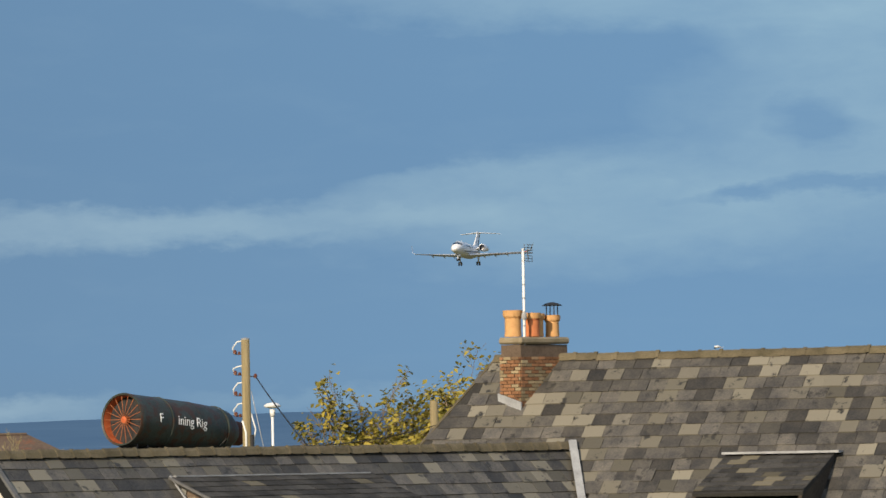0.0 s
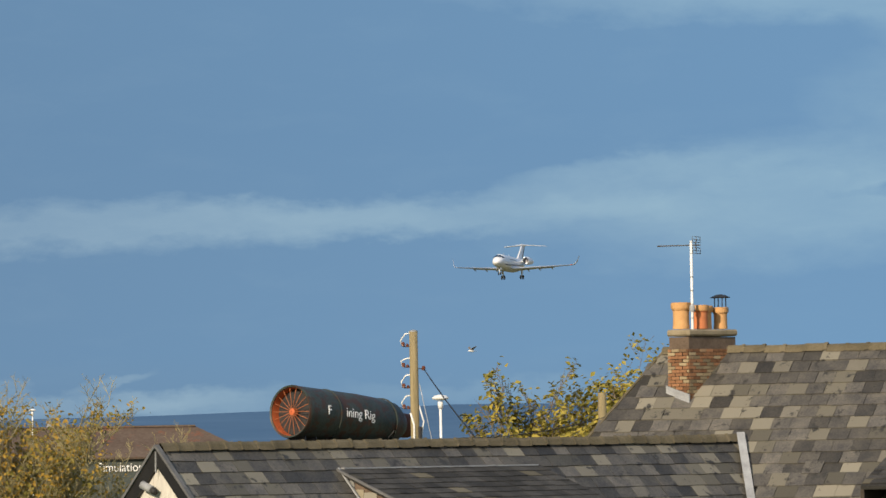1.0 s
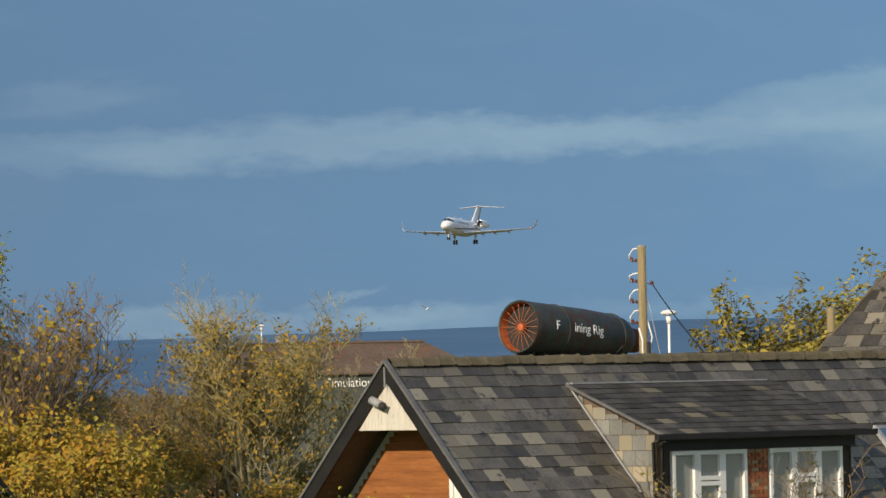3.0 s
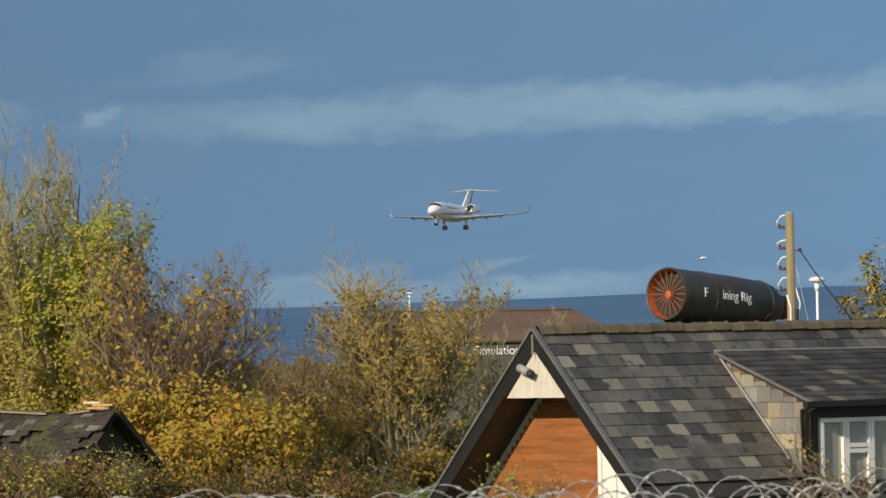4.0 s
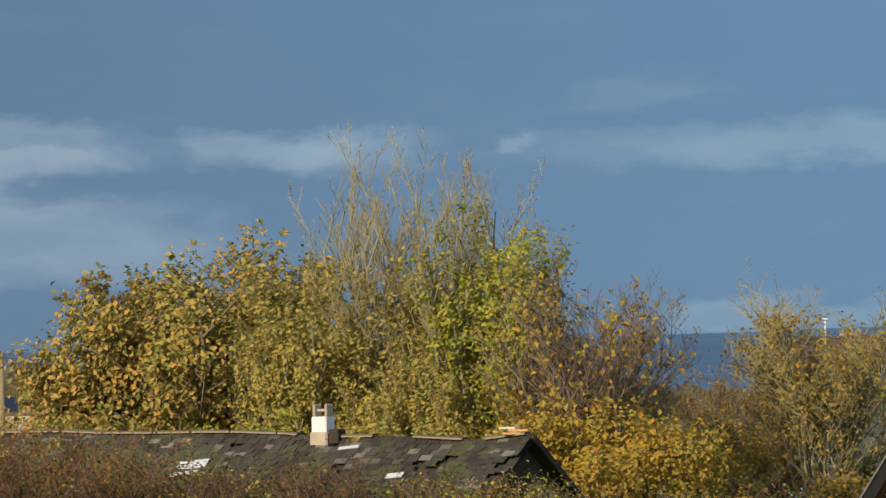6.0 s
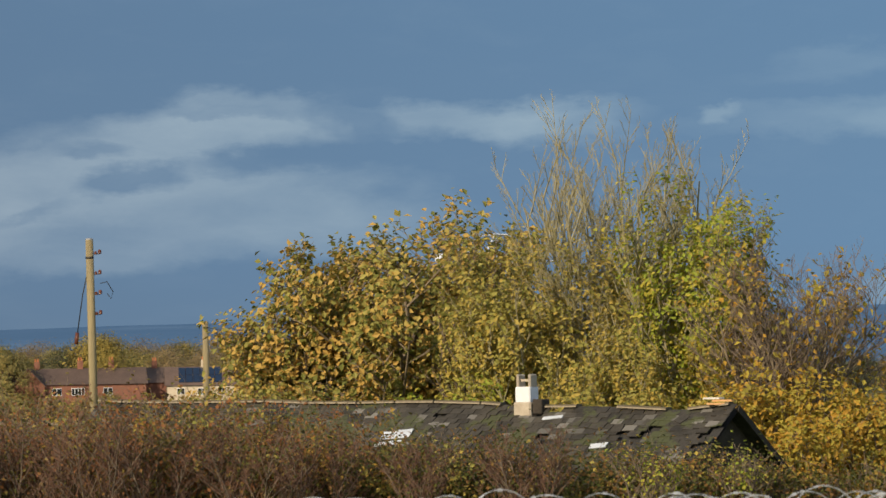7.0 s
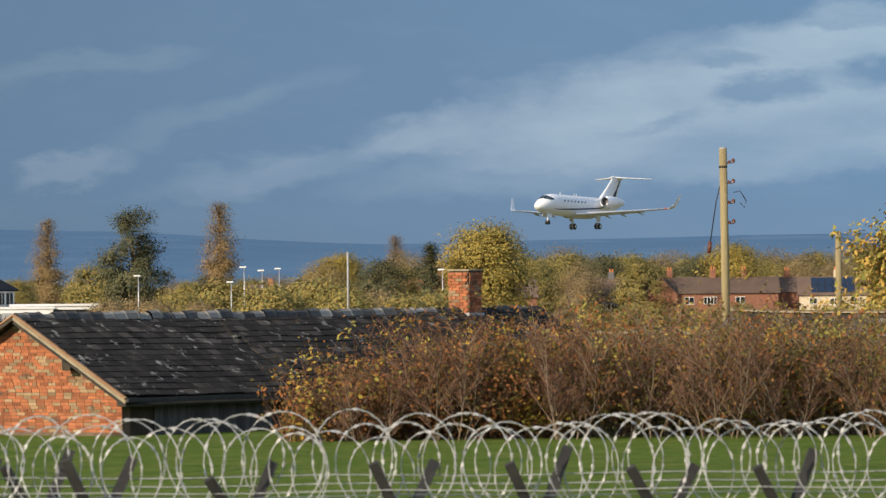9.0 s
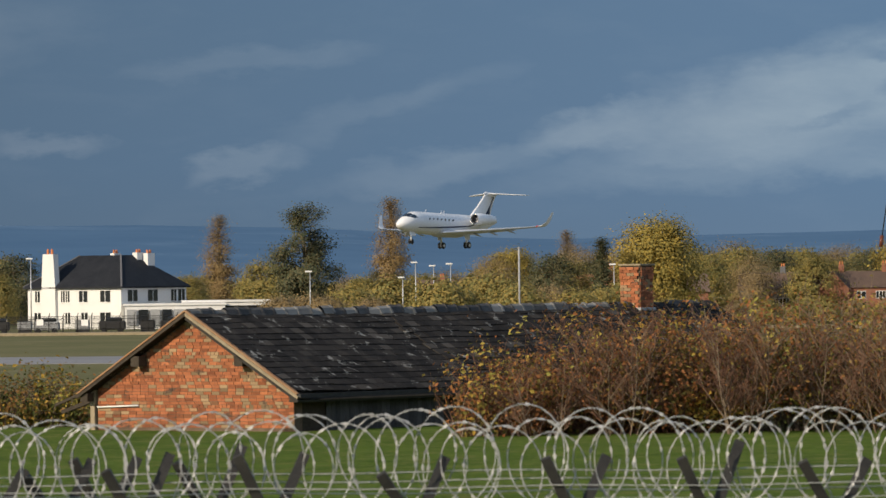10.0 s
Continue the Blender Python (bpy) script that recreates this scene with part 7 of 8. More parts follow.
def far_house(az, d, width, depth, eave, ridge, wall, roof, turn, label, windows=(), hip=False, chimneys=(), gable=None, z0=-0.2):
    """A two-storey house seen far off: walls, roof, windows with frames, chimneys."""
    m = Matrix.Translation(polar(az, d, 0)) @ Matrix.Rotation(radians(-az + turn), 4, "Z")
    h = thing("house", label, "house", m, "distant houses")
    w2 = width / 2
    bm = bmesh.new()
    bm_box(bm, (width, depth, eave - z0), pose(0, depth / 2, (eave + z0) / 2))
    part("wall", bm, wall, h)
    o = 0.35
    ins = depth / 2 if hip else -0.0
    A, B, C, D = (-w2 - o, -o, eave), (w2 + o, -o, eave), (w2 + o, depth + o, eave), (-w2 - o, depth + o, eave)
    R0, R1 = (-w2 - o + ins, depth / 2, ridge), (w2 + o - ins, depth / 2, ridge)
    vs = [A, B, C, D, R0, R1]
    fs = [(0, 1, 5, 4), (2, 3, 4, 5), (1, 2, 5), (3, 0, 4), (3, 2, 1, 0)]
    link("roof", mesh_from("roof", vs, fs, roof), h)
    for x, z, ww, hh in windows:
        win = new("window")
        win.parent = h
        bm = bmesh.new()
        bm_box(bm, (ww, 0.10, hh), pose(x, -0.02, z))
        part("frame", bm, WHITE, win)
        n = max(1, round(ww / 0.6))
        for k in range(n):
            bm = bmesh.new()
            bm_box(bm, (ww / n - 0.10, 0.06, hh - 0.14), pose(x - ww / 2 + ww / n * (k + 0.5), -0.06, z))
            part("pane", bm, DARKGLASS, win)
    for x, y, zt in chimneys:
        ch = box("chimney", (0.9, 0.6, zt - ridge + 2.2), (x, y, (zt + ridge - 2.2) / 2), wall, h, "", bevel=0.03)
        for dx in (-0.2, 0.2):
            lathe("chimney_pot", [(0.13, 0), (0.11, 0.5)], TERRA_RED, ch, "", Matrix.Translation((x + dx, y, zt)), 8)
    if gable:
        x, ww, zt = gable
        vs = [(x - ww / 2, -0.7, z0), (x + ww / 2, -0.7, z0), (x + ww / 2, -0.7, eave), (x, -0.7, zt), (x - ww / 2, -0.7, eave)]
        k = len(vs)
        vs += [(a, depth / 2, c) for a, b, c in vs]
        fs = [tuple(range(k)), tuple(range(2 * k - 1, k - 1, -1))] + [(i, k + i, k + (i + 1) % k, (i + 1) % k) for i in range(k)]
        link("gable_bay", mesh_from("gable_bay", vs, fs, wall), h)
        for sg in (-1, 1):
            vs = [Vector((x + sg * (ww / 2 + 0.3), -1.0, eave - 0.3)), Vector((x, -1.0, zt + 0.12)), Vector((x, depth / 2, zt + 0.12)), Vector((x + sg * (ww / 2 + 0.3), depth / 2, eave - 0.3))]
            plane_slab("bay_roof", vs, 0.12, roof, h)
    return h


RB, RT = "red brick house with a brown tiled roof among far trees", "far bungalow showing an orange-brown tiled roof"
far_house(4.05, 1000, 21.5, 8, 4.35, 7.0, FAR_BRICK, FAR_TILE, 4, RB, [(-3.6, 3.2, 1.5, 1.2), (-0.2, 3.2, 2.1, 1.2), (4.6, 3.2, 1.5, 1.2), (-7.9, 3.3, 1.3, 1.1)], chimneys=((-6.5, 4, 8.1), (0.5, 4, 8.2), (5.5, 4, 8.2)), gable=(-8.2, 5.2, 7.0))
far_house(4.62, 1012, 9, 8, 4.4, 6.9, FAR_BRICK, FAR_TILE, -3, RB, [(0, 3.3, 1.4, 1.1)], chimneys=((2, 4, 8.0),))
far_house(5.35, 1000, 17, 8, 3.9, 6.9, CREAMWALL, FAR_TILE, 2, "cream rendered house with a solar array on its tiled roof", [(-6.4, 3.0, 1.2, 1.0), (-3.0, 2.9, 1.3, 1.1), (0.2, 2.9, 1.3, 1.1), (3.6, 2.9, 1.4, 1.1)], chimneys=((-2.5, 4, 8.0), (4.5, 4, 8.2)))
far_house(3.02, 1005, 10.5, 8, 4.3, 6.95, DARKWALL, FAR_TILE, -6, "grey house with a white bay and a tiled roof", [(1.2, 2.2, 2.4, 1.2)], chimneys=((1.5, 4, 7.9),))
far_house(2.1, 1010, 12, 8, 3.9, 6.9, FAR_BRICK, FAR_TILE, 5, RT, chimneys=((-2, 4, 7.9),))
far_house(1.35, 1010, 11.5, 8, 4.0, 6.95, FAR_BRICK, FAR_TILE2, 0, RT, [(4, 2.5, 2.0, 1.6)], chimneys=((3.5, 4, 8.3),))
far_house(0.62, 1000, 8.0, 8, 4.0, 6.6, FAR_BRICK, FAR_TILE2, 0, RT)
far_house(0.1, 1020, 12, 8, 4.2, 6.4, FAR_BRICK, FAR_TILE, 0, RT, chimneys=((-2, 4, 6.9),))


def build_solar():
    arr = thing("solar_array", "dark blue solar panels in two rows on the tiled roof", "solar panels", Matrix.Translation(polar(5.35, 1000, 0)) @ Matrix.Rotation(radians(-5.35 + 2), 4, "Z"))
    for r in range(2):
        for k in range(6):
            y0, z0 = 0.2 + 1.75 * r, 4.42 + 1.2 * r
            bm = bmesh.new()
            bm_box(bm, (1.08, 2.0, 0.08), pose(-6.1 + 1.16 * k, y0 + 0.9, z0 + 0.55, math.degrees(math.atan2(3.0, 4.35))), 0.01)
            part("panel", bm, SOLAR, arr)


build_solar()


# the long front faces left and towards the rise, the short one right; the near corner stands between them
def white_house():
    az = -2.97
    va = radians(az)
    er, ef = Vector((math.cos(va), -math.sin(va), 0)), Vector((math.sin(va), math.cos(va), 0))
    h = thing("white_house", "large white-rendered house with a dark hipped slate roof", "house")
    f = radians(40)
    dl = (-er * math.cos(f) + ef * math.sin(f))       # along the long front, left and away
    ds = (er * math.sin(f) + ef * math.cos(f))        # along the short front, right and away
    c = polar(az, 905, 0)
    Ll, Ls = 13.7 / math.cos(f), 9.6 / math.sin(f)
    z0, eave, ridge = 0.0, 6.15, 10.75
    P = lambda a, b, z: Vector((c.x, c.y, z)) + dl * a + ds * b
    corners = [P(0, 0, eave), P(Ll, 0, eave), P(Ll, Ls, eave), P(0, Ls, eave)]
    plane_slab("wall", corners, eave - z0, RENDERED, h)
    o = 0.5
    E = [P(-o, -o, eave), P(Ll + o, -o, eave), P(Ll + o, Ls + o, eave), P(-o, Ls + o, eave)]
    R0, R1 = P(5.0, 6.0, ridge), P(Ll - 5.0, 6.0, ridge)
    R2 = P(5.0, Ls - 6.0, ridge)
    vs = E + [R0, R1, R2] + [p - UP * 0.25 for p in E]
    fs = [(0, 1, 5, 4), (1, 2, 6, 5), (2, 3, 6), (3, 0, 4, 6), (4, 5, 6), (0, 7, 8, 1), (1, 8, 9, 2), (2, 9, 10, 3), (3, 10, 7, 0), (10, 9, 8, 7)]
    link("roof", mesh_from("roof", vs, fs, FAR_SLATE), h, "dark blue-grey slate hipped roof")
    for a, b in ((E[0], R0), (E[1], R1)):
        beam("hip_ridge", a + UP * 0.05, b + UP * 0.05, 0.25, 0.12, HIPTILE, h)
    nl, ns = -ds, -dl

    def window(a, b, z, along, out, w, hh):
        win = new("window")
        win.parent = h
        p = P(a, b, z)
        for nm, ww, h2, o_, mt in (("frame", w, hh, 0.03, IRON), ("pane", w - 0.14, hh - 0.14, 0.05, DARKGLASS)):
            q = p - along * ww / 2 - UP * h2 / 2
            link(nm, mesh_from(nm, slab_verts(q, along, UP, out, ww, h2, o_), BOXF, mt), win)
        q = p - along * (w / 2 + 0.08) - UP * (hh / 2 + 0.1)
        link("sill", mesh_from("sill", slab_verts(q, along, UP, out, w + 0.16, 0.1, 0.14), BOXF, WHITE), win)
        q = p - along * 0.05 - UP * hh / 2
        link("mullion", mesh_from("mullion", slab_verts(q, along, UP, out, 0.1, hh, 0.07), BOXF, WHITE), win)

    for px_, w in ((3.0, 1.9), (7.2, 1.6), (10.2, 0.7), (11.1, 0.7), (12.9, 0.8), (16.0, 0.9)):
        window(px_, 0, 4.75, dl, nl, w, 1.65)
    for px_, w in ((3.0, 2.0), (7.0, 1.2), (10.2, 0.9), (12.9, 1.4), (16.0, 1.2)):
        window(px_, 0, 1.6, dl, nl, w, 1.6)
    for px_, w in ((2.6, 2.2), (7.2, 2.2), (12.0, 1.2), (13.8, 1.5)):
        window(0, px_, 4.8, ds, ns, w, 1.7)
    # tall tapering chimney on the long front and two by the ridge
    vs = []
    for s, z in ((1.35, 0.0), (1.3, 6.2), (1.0, 11.0)):
        for a, b in ((-s, -0.5), (s, -0.5), (s, 0.6), (-s, 0.6)):
            vs.append(P(Ll - 4.4 + a, b, z))
    fs = [(i * 4 + k, i * 4 + (k + 1) % 4, i * 4 + 4 + (k + 1) % 4, i * 4 + 4 + k) for i in range(2) for k in range(4)] + [(8, 9, 10, 11)]
    ch = link("chimney", mesh_from("chimney", vs, fs, RENDERED), h, "tall white tapering chimney")
    for k in (-0.4, 0.4):
        lathe("chimney_pot", [(0.2, 0), (0.16, 0.75)], TERRA_RED, ch, "", Matrix.Translation(P(Ll - 4.4 + k, 0, 11.0)), 8)
    for a, b, s, zt in ((3.6, Ls - 4.2, 0.95, 10.9), (9.0, 9.5, 0.8, 10.95), (4.6, 9.5, 0.9, 11.0)):
        q = P(a, b, zt - 1.6)
        ch = box("chimney", (1.7 * s, 1.0 * s, 3.4), tuple(q), RENDERED, h, rz=math.degrees(math.atan2(ds.y, ds.x)))
        for k in (-0.3, 0.3):
            lathe("chimney_pot", [(0.18, 0), (0.15, 0.5)], TERRA_RED, ch, "", Matrix.Translation(q + UP * 1.7 + ds * k), 8)
    # flat-roofed extensions to the right, glazed lean-to
    for x0, x1, zt, dy, mt in ((0.5, 15.0, 3.35, -6.0, RENDERED), (9.0, 22.0, 3.7, 2.0, RENDERED)):
        p = polar(az, 905, 0) + er * x0 + ef * dy
        vs = slab_verts(Vector((p.x, p.y, 0)), er, ef, UP, x1 - x0, 8.0, zt)
        link("extension", mesh_from("extension", vs, BOXF, mt), h, "white flat-roofed extension")
        vs = slab_verts(Vector((p.x, p.y, zt)) - er * 0.2 - ef * 0.2, er, ef, UP, x1 - x0 + 0.4, 8.4, 0.3)
        link("parapet", mesh_from("parapet", vs, BOXF, RENDERED), h)
    p = polar(az, 905, 0) + er * 12.5 + ef * 1.9
    link("glazed_front", mesh_from("glazed_front", slab_verts(Vector((p.x, p.y, 1.6)), er, ef, UP, 9.0, 0.1, 1.6), BOXF, DARKGLASS), h, "dark glazed front")
    for k in range(7):
        p = polar(az, 905, 0) + er * (0.8 + 1.7 * k) - ef * 6.3
        link("bay_window", mesh_from("bay_window", slab_verts(Vector((p.x, p.y, 0.6)), er, ef, UP, 1.4, 0.2, 2.2), BOXF, DARKGLASS if k % 2 else LEAD), h)
    return h


white_house()


def yard_fence():
    """The dark mesh fence before the white house with its yard clutter."""
    fence = thing("mesh_fence", "dark steel security fence along the far airfield edge", "fence")
    u = Vector((0.995, -0.1, 0)).normalized()
    a = polar(-3.1, 822, 0) - u * 42
    for k in range(44):
        p = a + u * (1.9 * k)
        tube("post", [(p.x, p.y, -0.1), (p.x, p.y, 2.5), (p.x + 0.15, p.y - 0.15, 2.9)], 0.06, IRON, fence, seg=5)
    for z in (0.25, 0.9, 1.5, 2.1, 2.45):
        tube("rail", [a + UP * z, a + u * 82 + UP * z], 0.035, IRON, fence, seg=4)
    vs, fs = merged([tube_data([a + u * (0.16 * k) + UP * 0.1, a + u * (0.16 * k) + UP * 2.4], 0.03, 3) for k in range(510)])
    tagged(link("mesh_wire", mesh_from("mesh_wire", vs, fs, IRON), fence), kind="stuff")
    for x, w, z in ((6.0, 0.9, 1.7), (33.0, 0.9, 1.7), (39.0, 0.9, 1.6)):
        p = a + u * x - Vector((0, 0.1, 0))
        box("notice", (w, 0.04, 0.8), (p.x, p.y, z), WHITE, fence, "plain white notice board", rz=-6)
    rnd = random.Random(3)
    for k in range(9):
        p = a + u * (20 + 4.2 * k + rnd.uniform(-1, 1)) + Vector((0, 28 + rnd.uniform(-4, 8), 0))
        mt = rnd.choice((IRON, IRON, WHITE, LEAD))
        c = thing("parked_van" if k % 2 else "storage_bin", "small dark parked van behind the fence" if k % 2 else "plain storage bin behind the fence", "van" if k % 2 else "bin", Matrix.Translation((p.x, p.y, 0)))
        bm = bmesh.new()
        bm_box(bm, (3.6 if k % 2 else 2.0, 1.7, 1.2), pose(0, 0, 1.0), 0.15)
        part("body", bm, mt, c)
        if k % 2:
            bm = bmesh.new()
            bm_box(bm, (2.2, 1.5, 0.7), pose(0.3, 0, 1.75), 0.2)
            part("cab", bm, DARKGLASS, c)
            for dx in (-1.1, 1.1):
                lathe("wheel", [(0.1, -0.85), (0.36, -0.85), (0.36, 0.85), (0.1, 0.85)], TYRE, c, "", pose(dx, 0, 0.36, 90), 12)
        else:
            bm = bmesh.new()
            bm_box(bm, (2.1, 1.8, 0.12), pose(0, 0, 1.64), 0.03)
            part("lid", bm, IRON, c)
            bm = bmesh.new()
            bm_box(bm, (1.8, 1.5, 0.5), pose(0, 0, 0.22), 0.03)
            part("skid", bm, IRON, c)


yard_fence()


def lamp_posts():
    for az, top in ((-1.229, 8.0), (-0.255, 9.1), (-0.089, 8.6), (0.068, 8.85), (1.573, 8.5), (-3.797, 10.3), (-0.375, 7.0)):
        p = polar(az, 885, 0)
        ob = thing("street_lamp", "slim pale grey street lamp with a short head", "street lamp", Matrix.Translation((p.x, p.y, 0)), "lamps along the far road")
        tube("column", [(0, 0, -0.1), (0, 0, top - 0.1)], 0.10, STEEL, ob, seg=6, taper=0.06)
        bm = bmesh.new()
        bm_box(bm, (0.95, 0.4, 0.22), pose(-0.2, 0, top), 0.05)
        part("head", bm, WHITE, ob)
    p = polar(0.70, 800, 0)
    ob = thing("lamp_mast", "tall plain dark steel mast on the airfield edge", "mast")
    tube("column", [(p.x, p.y, -0.1), (p.x, p.y, 10.6)], 0.13, LEAD, ob, seg=6)
    lathe("cap", [(0.16, 0), (0.16, 0.15), (0.05, 0.25)], LEAD, ob, "", Matrix.Translation((p.x, p.y, 10.6)), 8)


lamp_posts()


# ---- razor-wire fence nearest the camera ----
def razor_fence():
    rnd = random.Random(9)
    yb = 51.0
    # flat-wrapped coils in two layers: overlapping loops in the plane of the fence
    x = -8.0
    run = 0
    while x < 23.0:
        layer = run % 3
        coil = thing("razor_wire_coil", "flat-wrapped coil of galvanised razor wire on the fence top", "razor wire", None, "coils of razor wire")
        loops = 7
        pts = []
        pitch = 0.43
        n = loops * 26
        zc = 6.375 + 0.02 * math.sin(run * 1.7) - 0.05 * (layer % 2) + (0.03 * math.sin(run * 0.9) if layer == 2 else 0)
        x0 = x - (0.0, 0.23, 0.11)[layer]
        size, lag = ((0.41, 0.0), (0.41, 0.4), (0.43, 1.9))[layer]
        for i in range(n + 1):
            t = 2 * math.pi * i / 26
            k = i / 26
            g = run * 7 + k
            r = size * (1 + 0.09 * math.sin(g * 1.31 + lag) + 0.06 * math.sin(g * 0.57 + 2 + lag))
            pts.append(Vector((x0 + k * pitch + r * 0.95 * math.cos(t) + 0.09 * math.sin(g * 2.1 + lag), yb + 0.10 * layer + 0.07 * math.cos(t * 0.5) + 0.02 * math.sin(g * 3), zc + r * math.sin(t) + 0.025 * math.sin(g * 1.7))))
        vs, fs = tube_data(pts, 0.0055, 4)
        wire = link("wire", mesh_from("wire", vs, fs, RAZOR, True), coil)
        bv, bf = [], []
        for i in range(0, n - 1):
            p, d = pts[i].lerp(pts[i + 1], rnd.random()), (pts[i + 1] - pts[i]).normalized()
            a = d.cross(Vector((rnd.gauss(0, 1), rnd.gauss(0, 1), rnd.gauss(0, 1)))).normalized()
            o = len(bv)
            e = d.cross(a) * 0.002
            bv += [p - d * 0.016 + a * 0.012, p + d * 0.016 + a * 0.012, p + d * 0.021 - a * 0.012, p - d * 0.021 - a * 0.012, p + e, p - e]
            bf += [(0 + o, 1 + o, 4 + o), (1 + o, 2 + o, 4 + o), (2 + o, 3 + o, 4 + o), (3 + o, 0 + o, 4 + o), (1 + o, 0 + o, 5 + o), (2 + o, 1 + o, 5 + o), (3 + o, 2 + o, 5 + o), (0 + o, 3 + o, 5 + o)]
        tagged(link("barbs", mesh_from("barbs", bv, bf, RAZOR), wire), kind="stuff")
        if layer == 2:
            x += loops * pitch
        run += 1
    fence = thing("security_fence", "steel security fence with dark forked arms and strained wires", "fence")
    xs = [-6.2, -5.0, -3.75, -2.52, -1.43, -0.25, 1.07, 2.17, 3.2, 4.21, 5.4, 6.6, 7.9, 9.2, 10.4, 11.7, 13.0, 14.2, 15.5, 16.8, 18.0, 19.3, 20.6]
    for k, (px_, back) in enumerate([(x_, 0.0) for x_ in xs] + [(-3.2, 0.5), (-2.85, 0.9), (-1.95, 0.6)]):
        zb = 5.95
        tube("post", [(px_, yb + back, 4.2), (px_, yb + back, zb)], 0.04, IRON, fence, seg=8)
        top = 6.45 + 0.06 * math.sin(k * 2.1)
        for sg in (-1, 1):
            lean = 0.24 + 0.05 * rnd.random()
            beam("arm", Vector((px_, yb + back, zb - 0.05)), Vector((px_ + sg * lean, yb + back + sg * 0.18, top + 0.06 * sg * (k % 2))), 0.085, 0.06, IRON, fence, "dark forked arm", up=Vector((0, 1, 0.2)))
    for dz, dx in ((6.34, 0.18), (6.27, 0.14), (6.18, -0.1), (6.1, 0.05), (6.22, -0.16), (6.04, 0.0)):
        pts = [(x, yb + dx, dz + 0.01 * math.sin(x * 2.3 + dz * 9)) for x in [-8 + 0.6 * i for i in range(52)]]
        tube("strained_wire", pts, 0.005, RAZOR, fence, seg=4)
    vs, fs = merged([tube_data([(-8 + 0.1 * i, yb, 4.3), (-8 + 0.1 * i, yb, 5.98)], 0.004, 3) for i in range(305)] + [tube_data([(-8, yb, 4.4 + 0.2 * j), (22.5, yb, 4.4 + 0.2 * j)], 0.004, 3) for j in range(8)])
    tagged(link("mesh_wire", mesh_from("mesh_wire", vs, fs, RAZOR), fence), kind="stuff")


razor_fence()


# ---- floodlight under the house gable ----
def gable_light():
    p = PEAK - UP * 0.83 - D_RT * 0.12 - D_RA * 0.12
    ob = thing("security_light", "small grey security lamp fixed to the cream gable", "lamp")
    tube("bracket", [p + D_RA * 0.16, p], 0.03, IRON, ob, seg=8)
    d = (D_RT * 0.5 - UP * 0.25 - D_RA * 0.5).normalized()
    tube("housing", [p - D_RT * 0.22 + UP * 0.08, p + D_RT * 0.06 - UP * 0.02], 0.085, LEAD, ob, seg=10)
    tube("lens", [p + D_RT * 0.05 - UP * 0.02, p + D_RT * 0.16 - UP * 0.07], 0.07, IRON, ob, seg=10)


gable_light()


# ---- gull ----
def build_gull():
    gull = thing("gull", "grey and white gull in flight", "bird")
    lathe("body", [(0.01, -0.22), (0.05, -0.15), (0.085, -0.02), (0.075, 0.1), (0.045, 0.19), (0.012, 0.27)], GULLWHITE, gull, "", pose(0, 0, 0, 0, 90, 0), 10)
    vs = [(-0.20, -0.03, 0), (-0.36, -0.08, 0), (-0.36, 0.08, 0), (-0.20, 0.03, 0), (-0.2, -0.03, 0.02), (-0.36, -0.08, 0.01), (-0.36, 0.08, 0.01), (-0.2, 0.03, 0.02)]
    link("tail", mesh_from("tail", vs, BOXF, GULLWHITE), gull)
    wings = []
    for sg in (-1, 1):
        pts = [(0.08, 0.04), (0.12, 0.25), (0.05, 0.45), (-0.12, 0.62), (-0.10, 0.42), (-0.08, 0.22), (-0.10, 0.04)]
        n = len(pts)
        vs = [(x, sg * y, 0.012) for x, y in pts] + [(x, sg * y, -0.004) for x, y in pts]
        fs = [tuple(range(n)), tuple(range(2 * n - 1, n - 1, -1))] + [(i, n + i, n + (i + 1) % n, (i + 1) % n) for i in range(n)]
        wing = link("wing", mesh_from("wing", vs, fs, GULLGREY), gull, "grey wing")
        wings.append((wing, sg))
    return gull, wings


GULL, GULL_WINGS = build_gull()


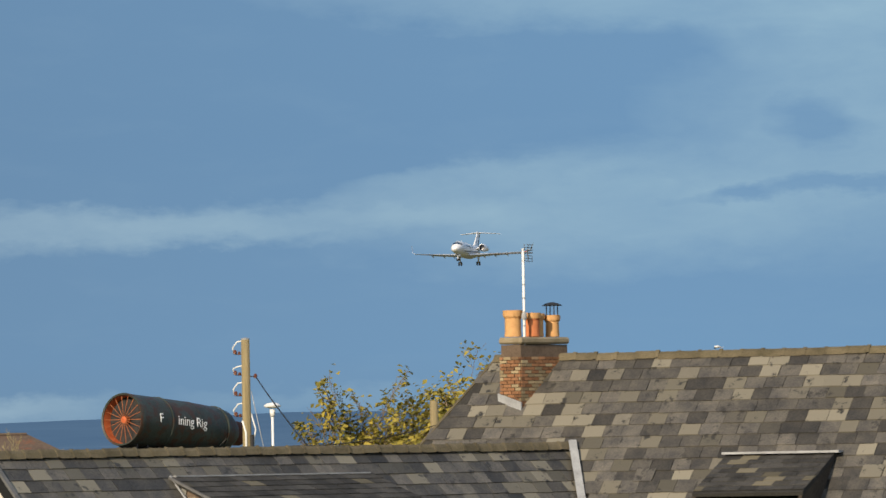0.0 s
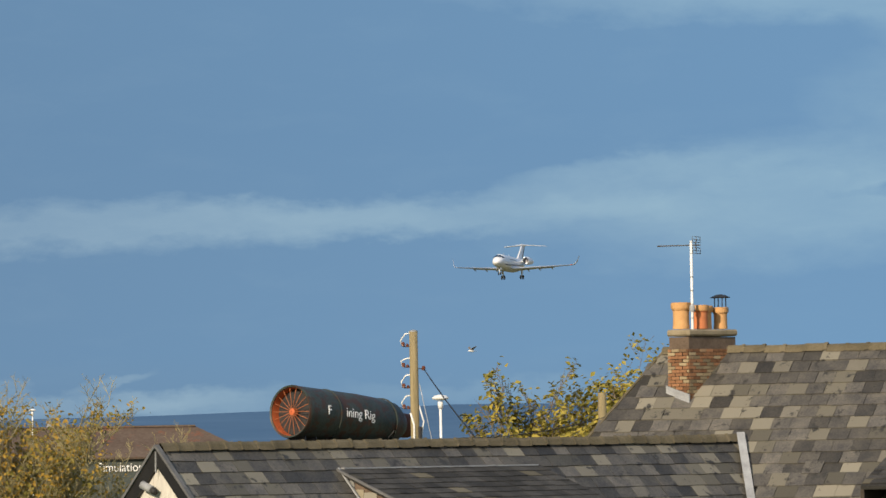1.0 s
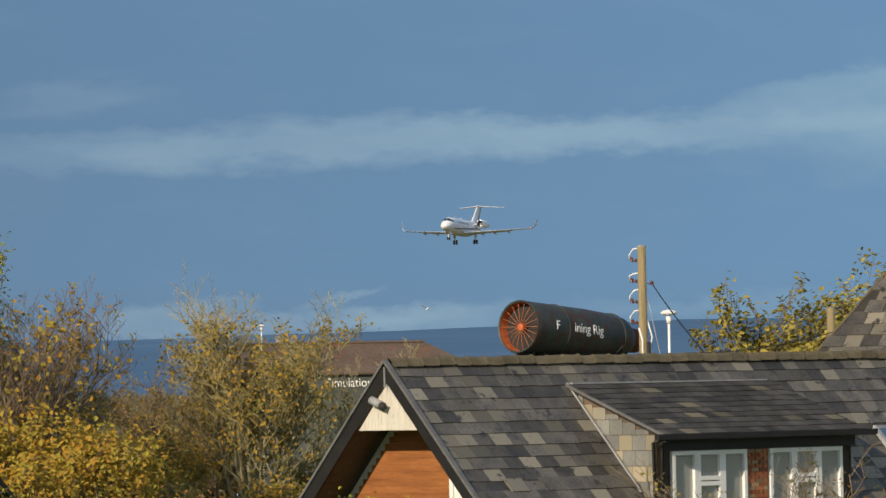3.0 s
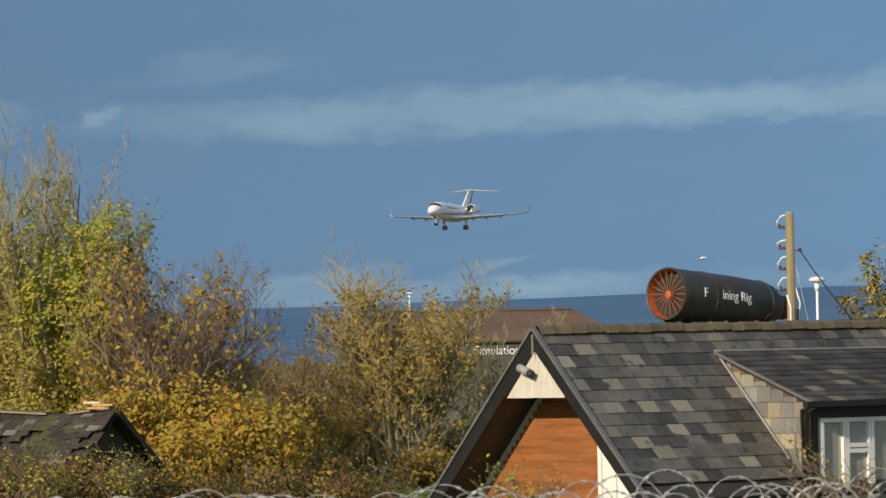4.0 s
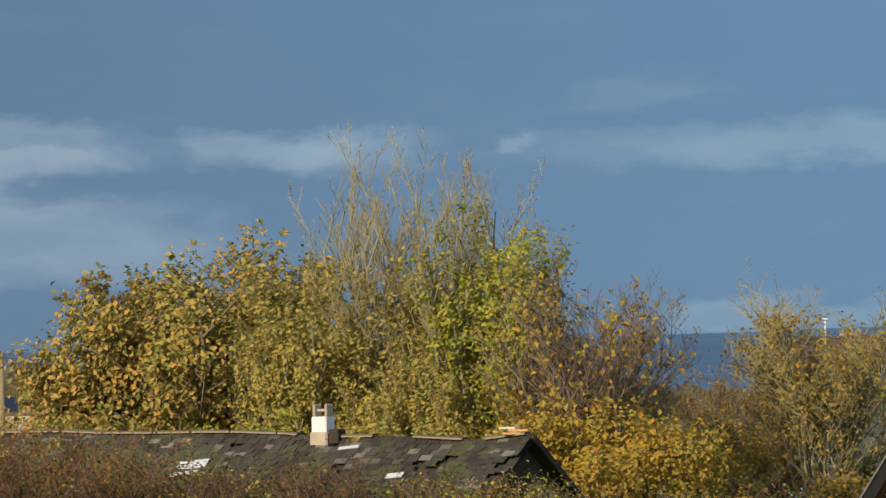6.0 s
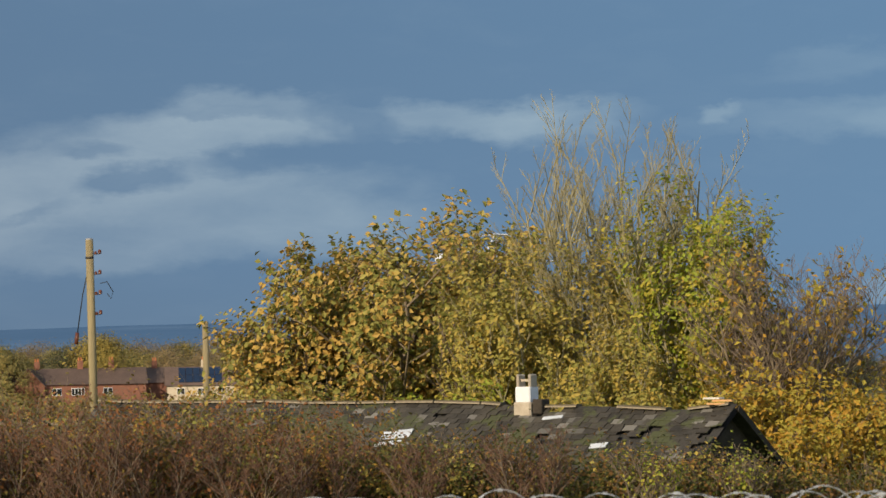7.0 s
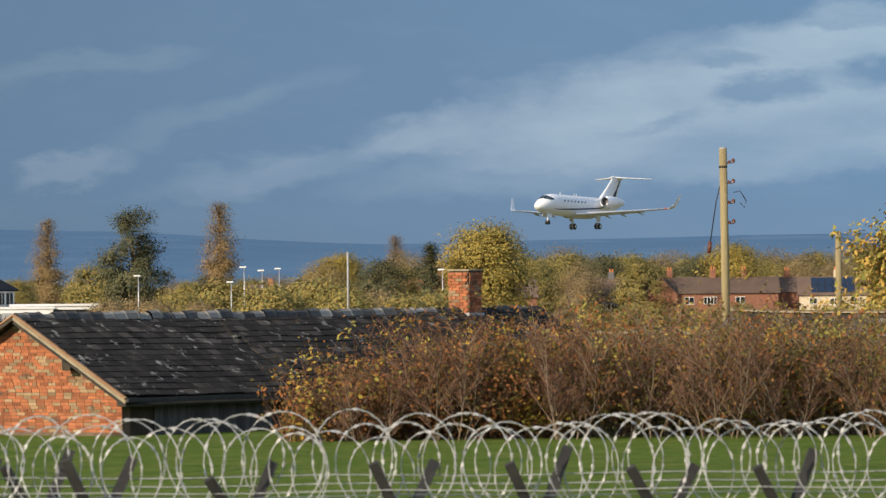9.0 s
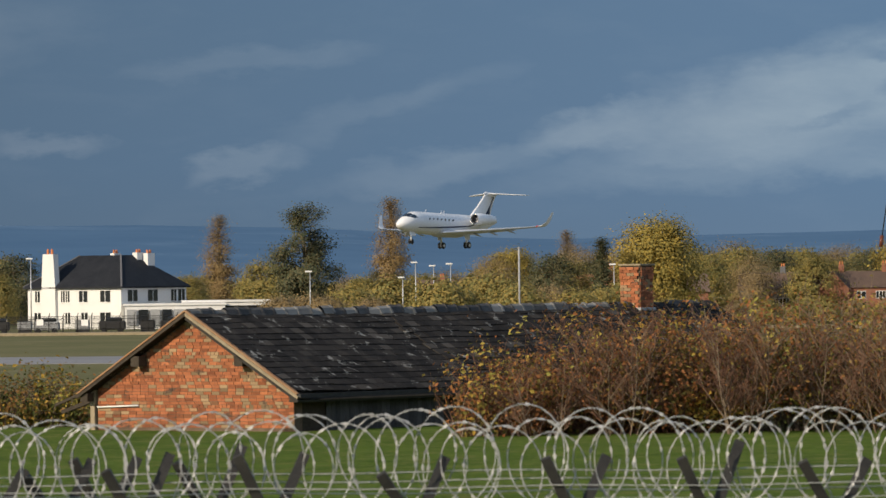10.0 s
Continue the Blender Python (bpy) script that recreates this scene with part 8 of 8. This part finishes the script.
# ---- motion ----
FLIGHT = [
    (0, 322.37, 976.57, 43.69),
    (0.5, 306.35, 959.41, 41.61),
    (1, 289.84, 942.41, 39.23),
    (1.5, 274.62, 925.02, 37.35),
    (2, 258.52, 907.91, 34.02),
    (2.5, 243.14, 890.61, 32.30),
    (2.7, 235.84, 884.01, 31.33),
    (3.25, 217.92, 865.27, 29.49),
    (3.8, 199.94, 846.56, 27.74),
    (4, 194.14, 839.59, 27.26),
    (4.5, 177.71, 822.62, 25.88),
    (5, 161.61, 805.60, 24.91),
    (5.5, 145.49, 788.61, 23.35),
    (6.2, 122.17, 764.99, 21.61),
    (6.8, 102.10, 744.77, 20.23),
    (7.4, 81.96, 724.58, 18.96),
    (8, 61.76, 704.42, 17.79),
    (8.5, 45.26, 687.62, 16.63),
    (9, 28.60, 670.86, 15.49),
    (9.5, 11.88, 654.13, 14.32),
    (10, -4.61, 637.44, 13.05),
]


# the gull: seconds, bearing, height in degrees, heading
GULL_WAY = [
    (0, 20.68, 1.02, 188),
    (0.3, 19.30, 1.05, 190),
    (0.6, 18.12, 1.01, 190),
    (1, 16.86, 0.98, 190),
    (1.4, 15.78, 0.86, 192),
    (1.8, 14.96, 0.65, 195),
    (2.2, 14.50, 0.62, 205),
    (2.7, 14.25, 0.60, 230),
    (3.2, 14.50, 0.66, 290),
    (3.7, 15.10, 0.72, 340),
    (4.2, 15.78, 0.79, 362),
    (4.5, 16.10, 0.78, 365),
    (5.5, 17.60, 0.90, 365),
    (7, 20.00, 1.10, 365),
    (8.5, 22.60, 1.30, 365),
    (10, 25.40, 1.50, 365),
]


def motions():
    rows = []
    for t, az, el, head in GULL_WAY:
        p = polar(az, 400, 8 + 400 * math.tan(radians(el)))
        rows.append((t, pose(p.x, p.y, p.z, 0, -3, head)))
    walk(GULL, rows)
    for wing, sg in GULL_WINGS:
        walk(wing, [(0.2 * i, pose(0, 0, 0.02, sg * (28 if i % 2 else -14), 0, 0)) for i in range(51)])
    walk(JETPLANE, [(t, pose(x, y, z, *ATTITUDE)) for t, x, y, z in FLIGHT])


motions()
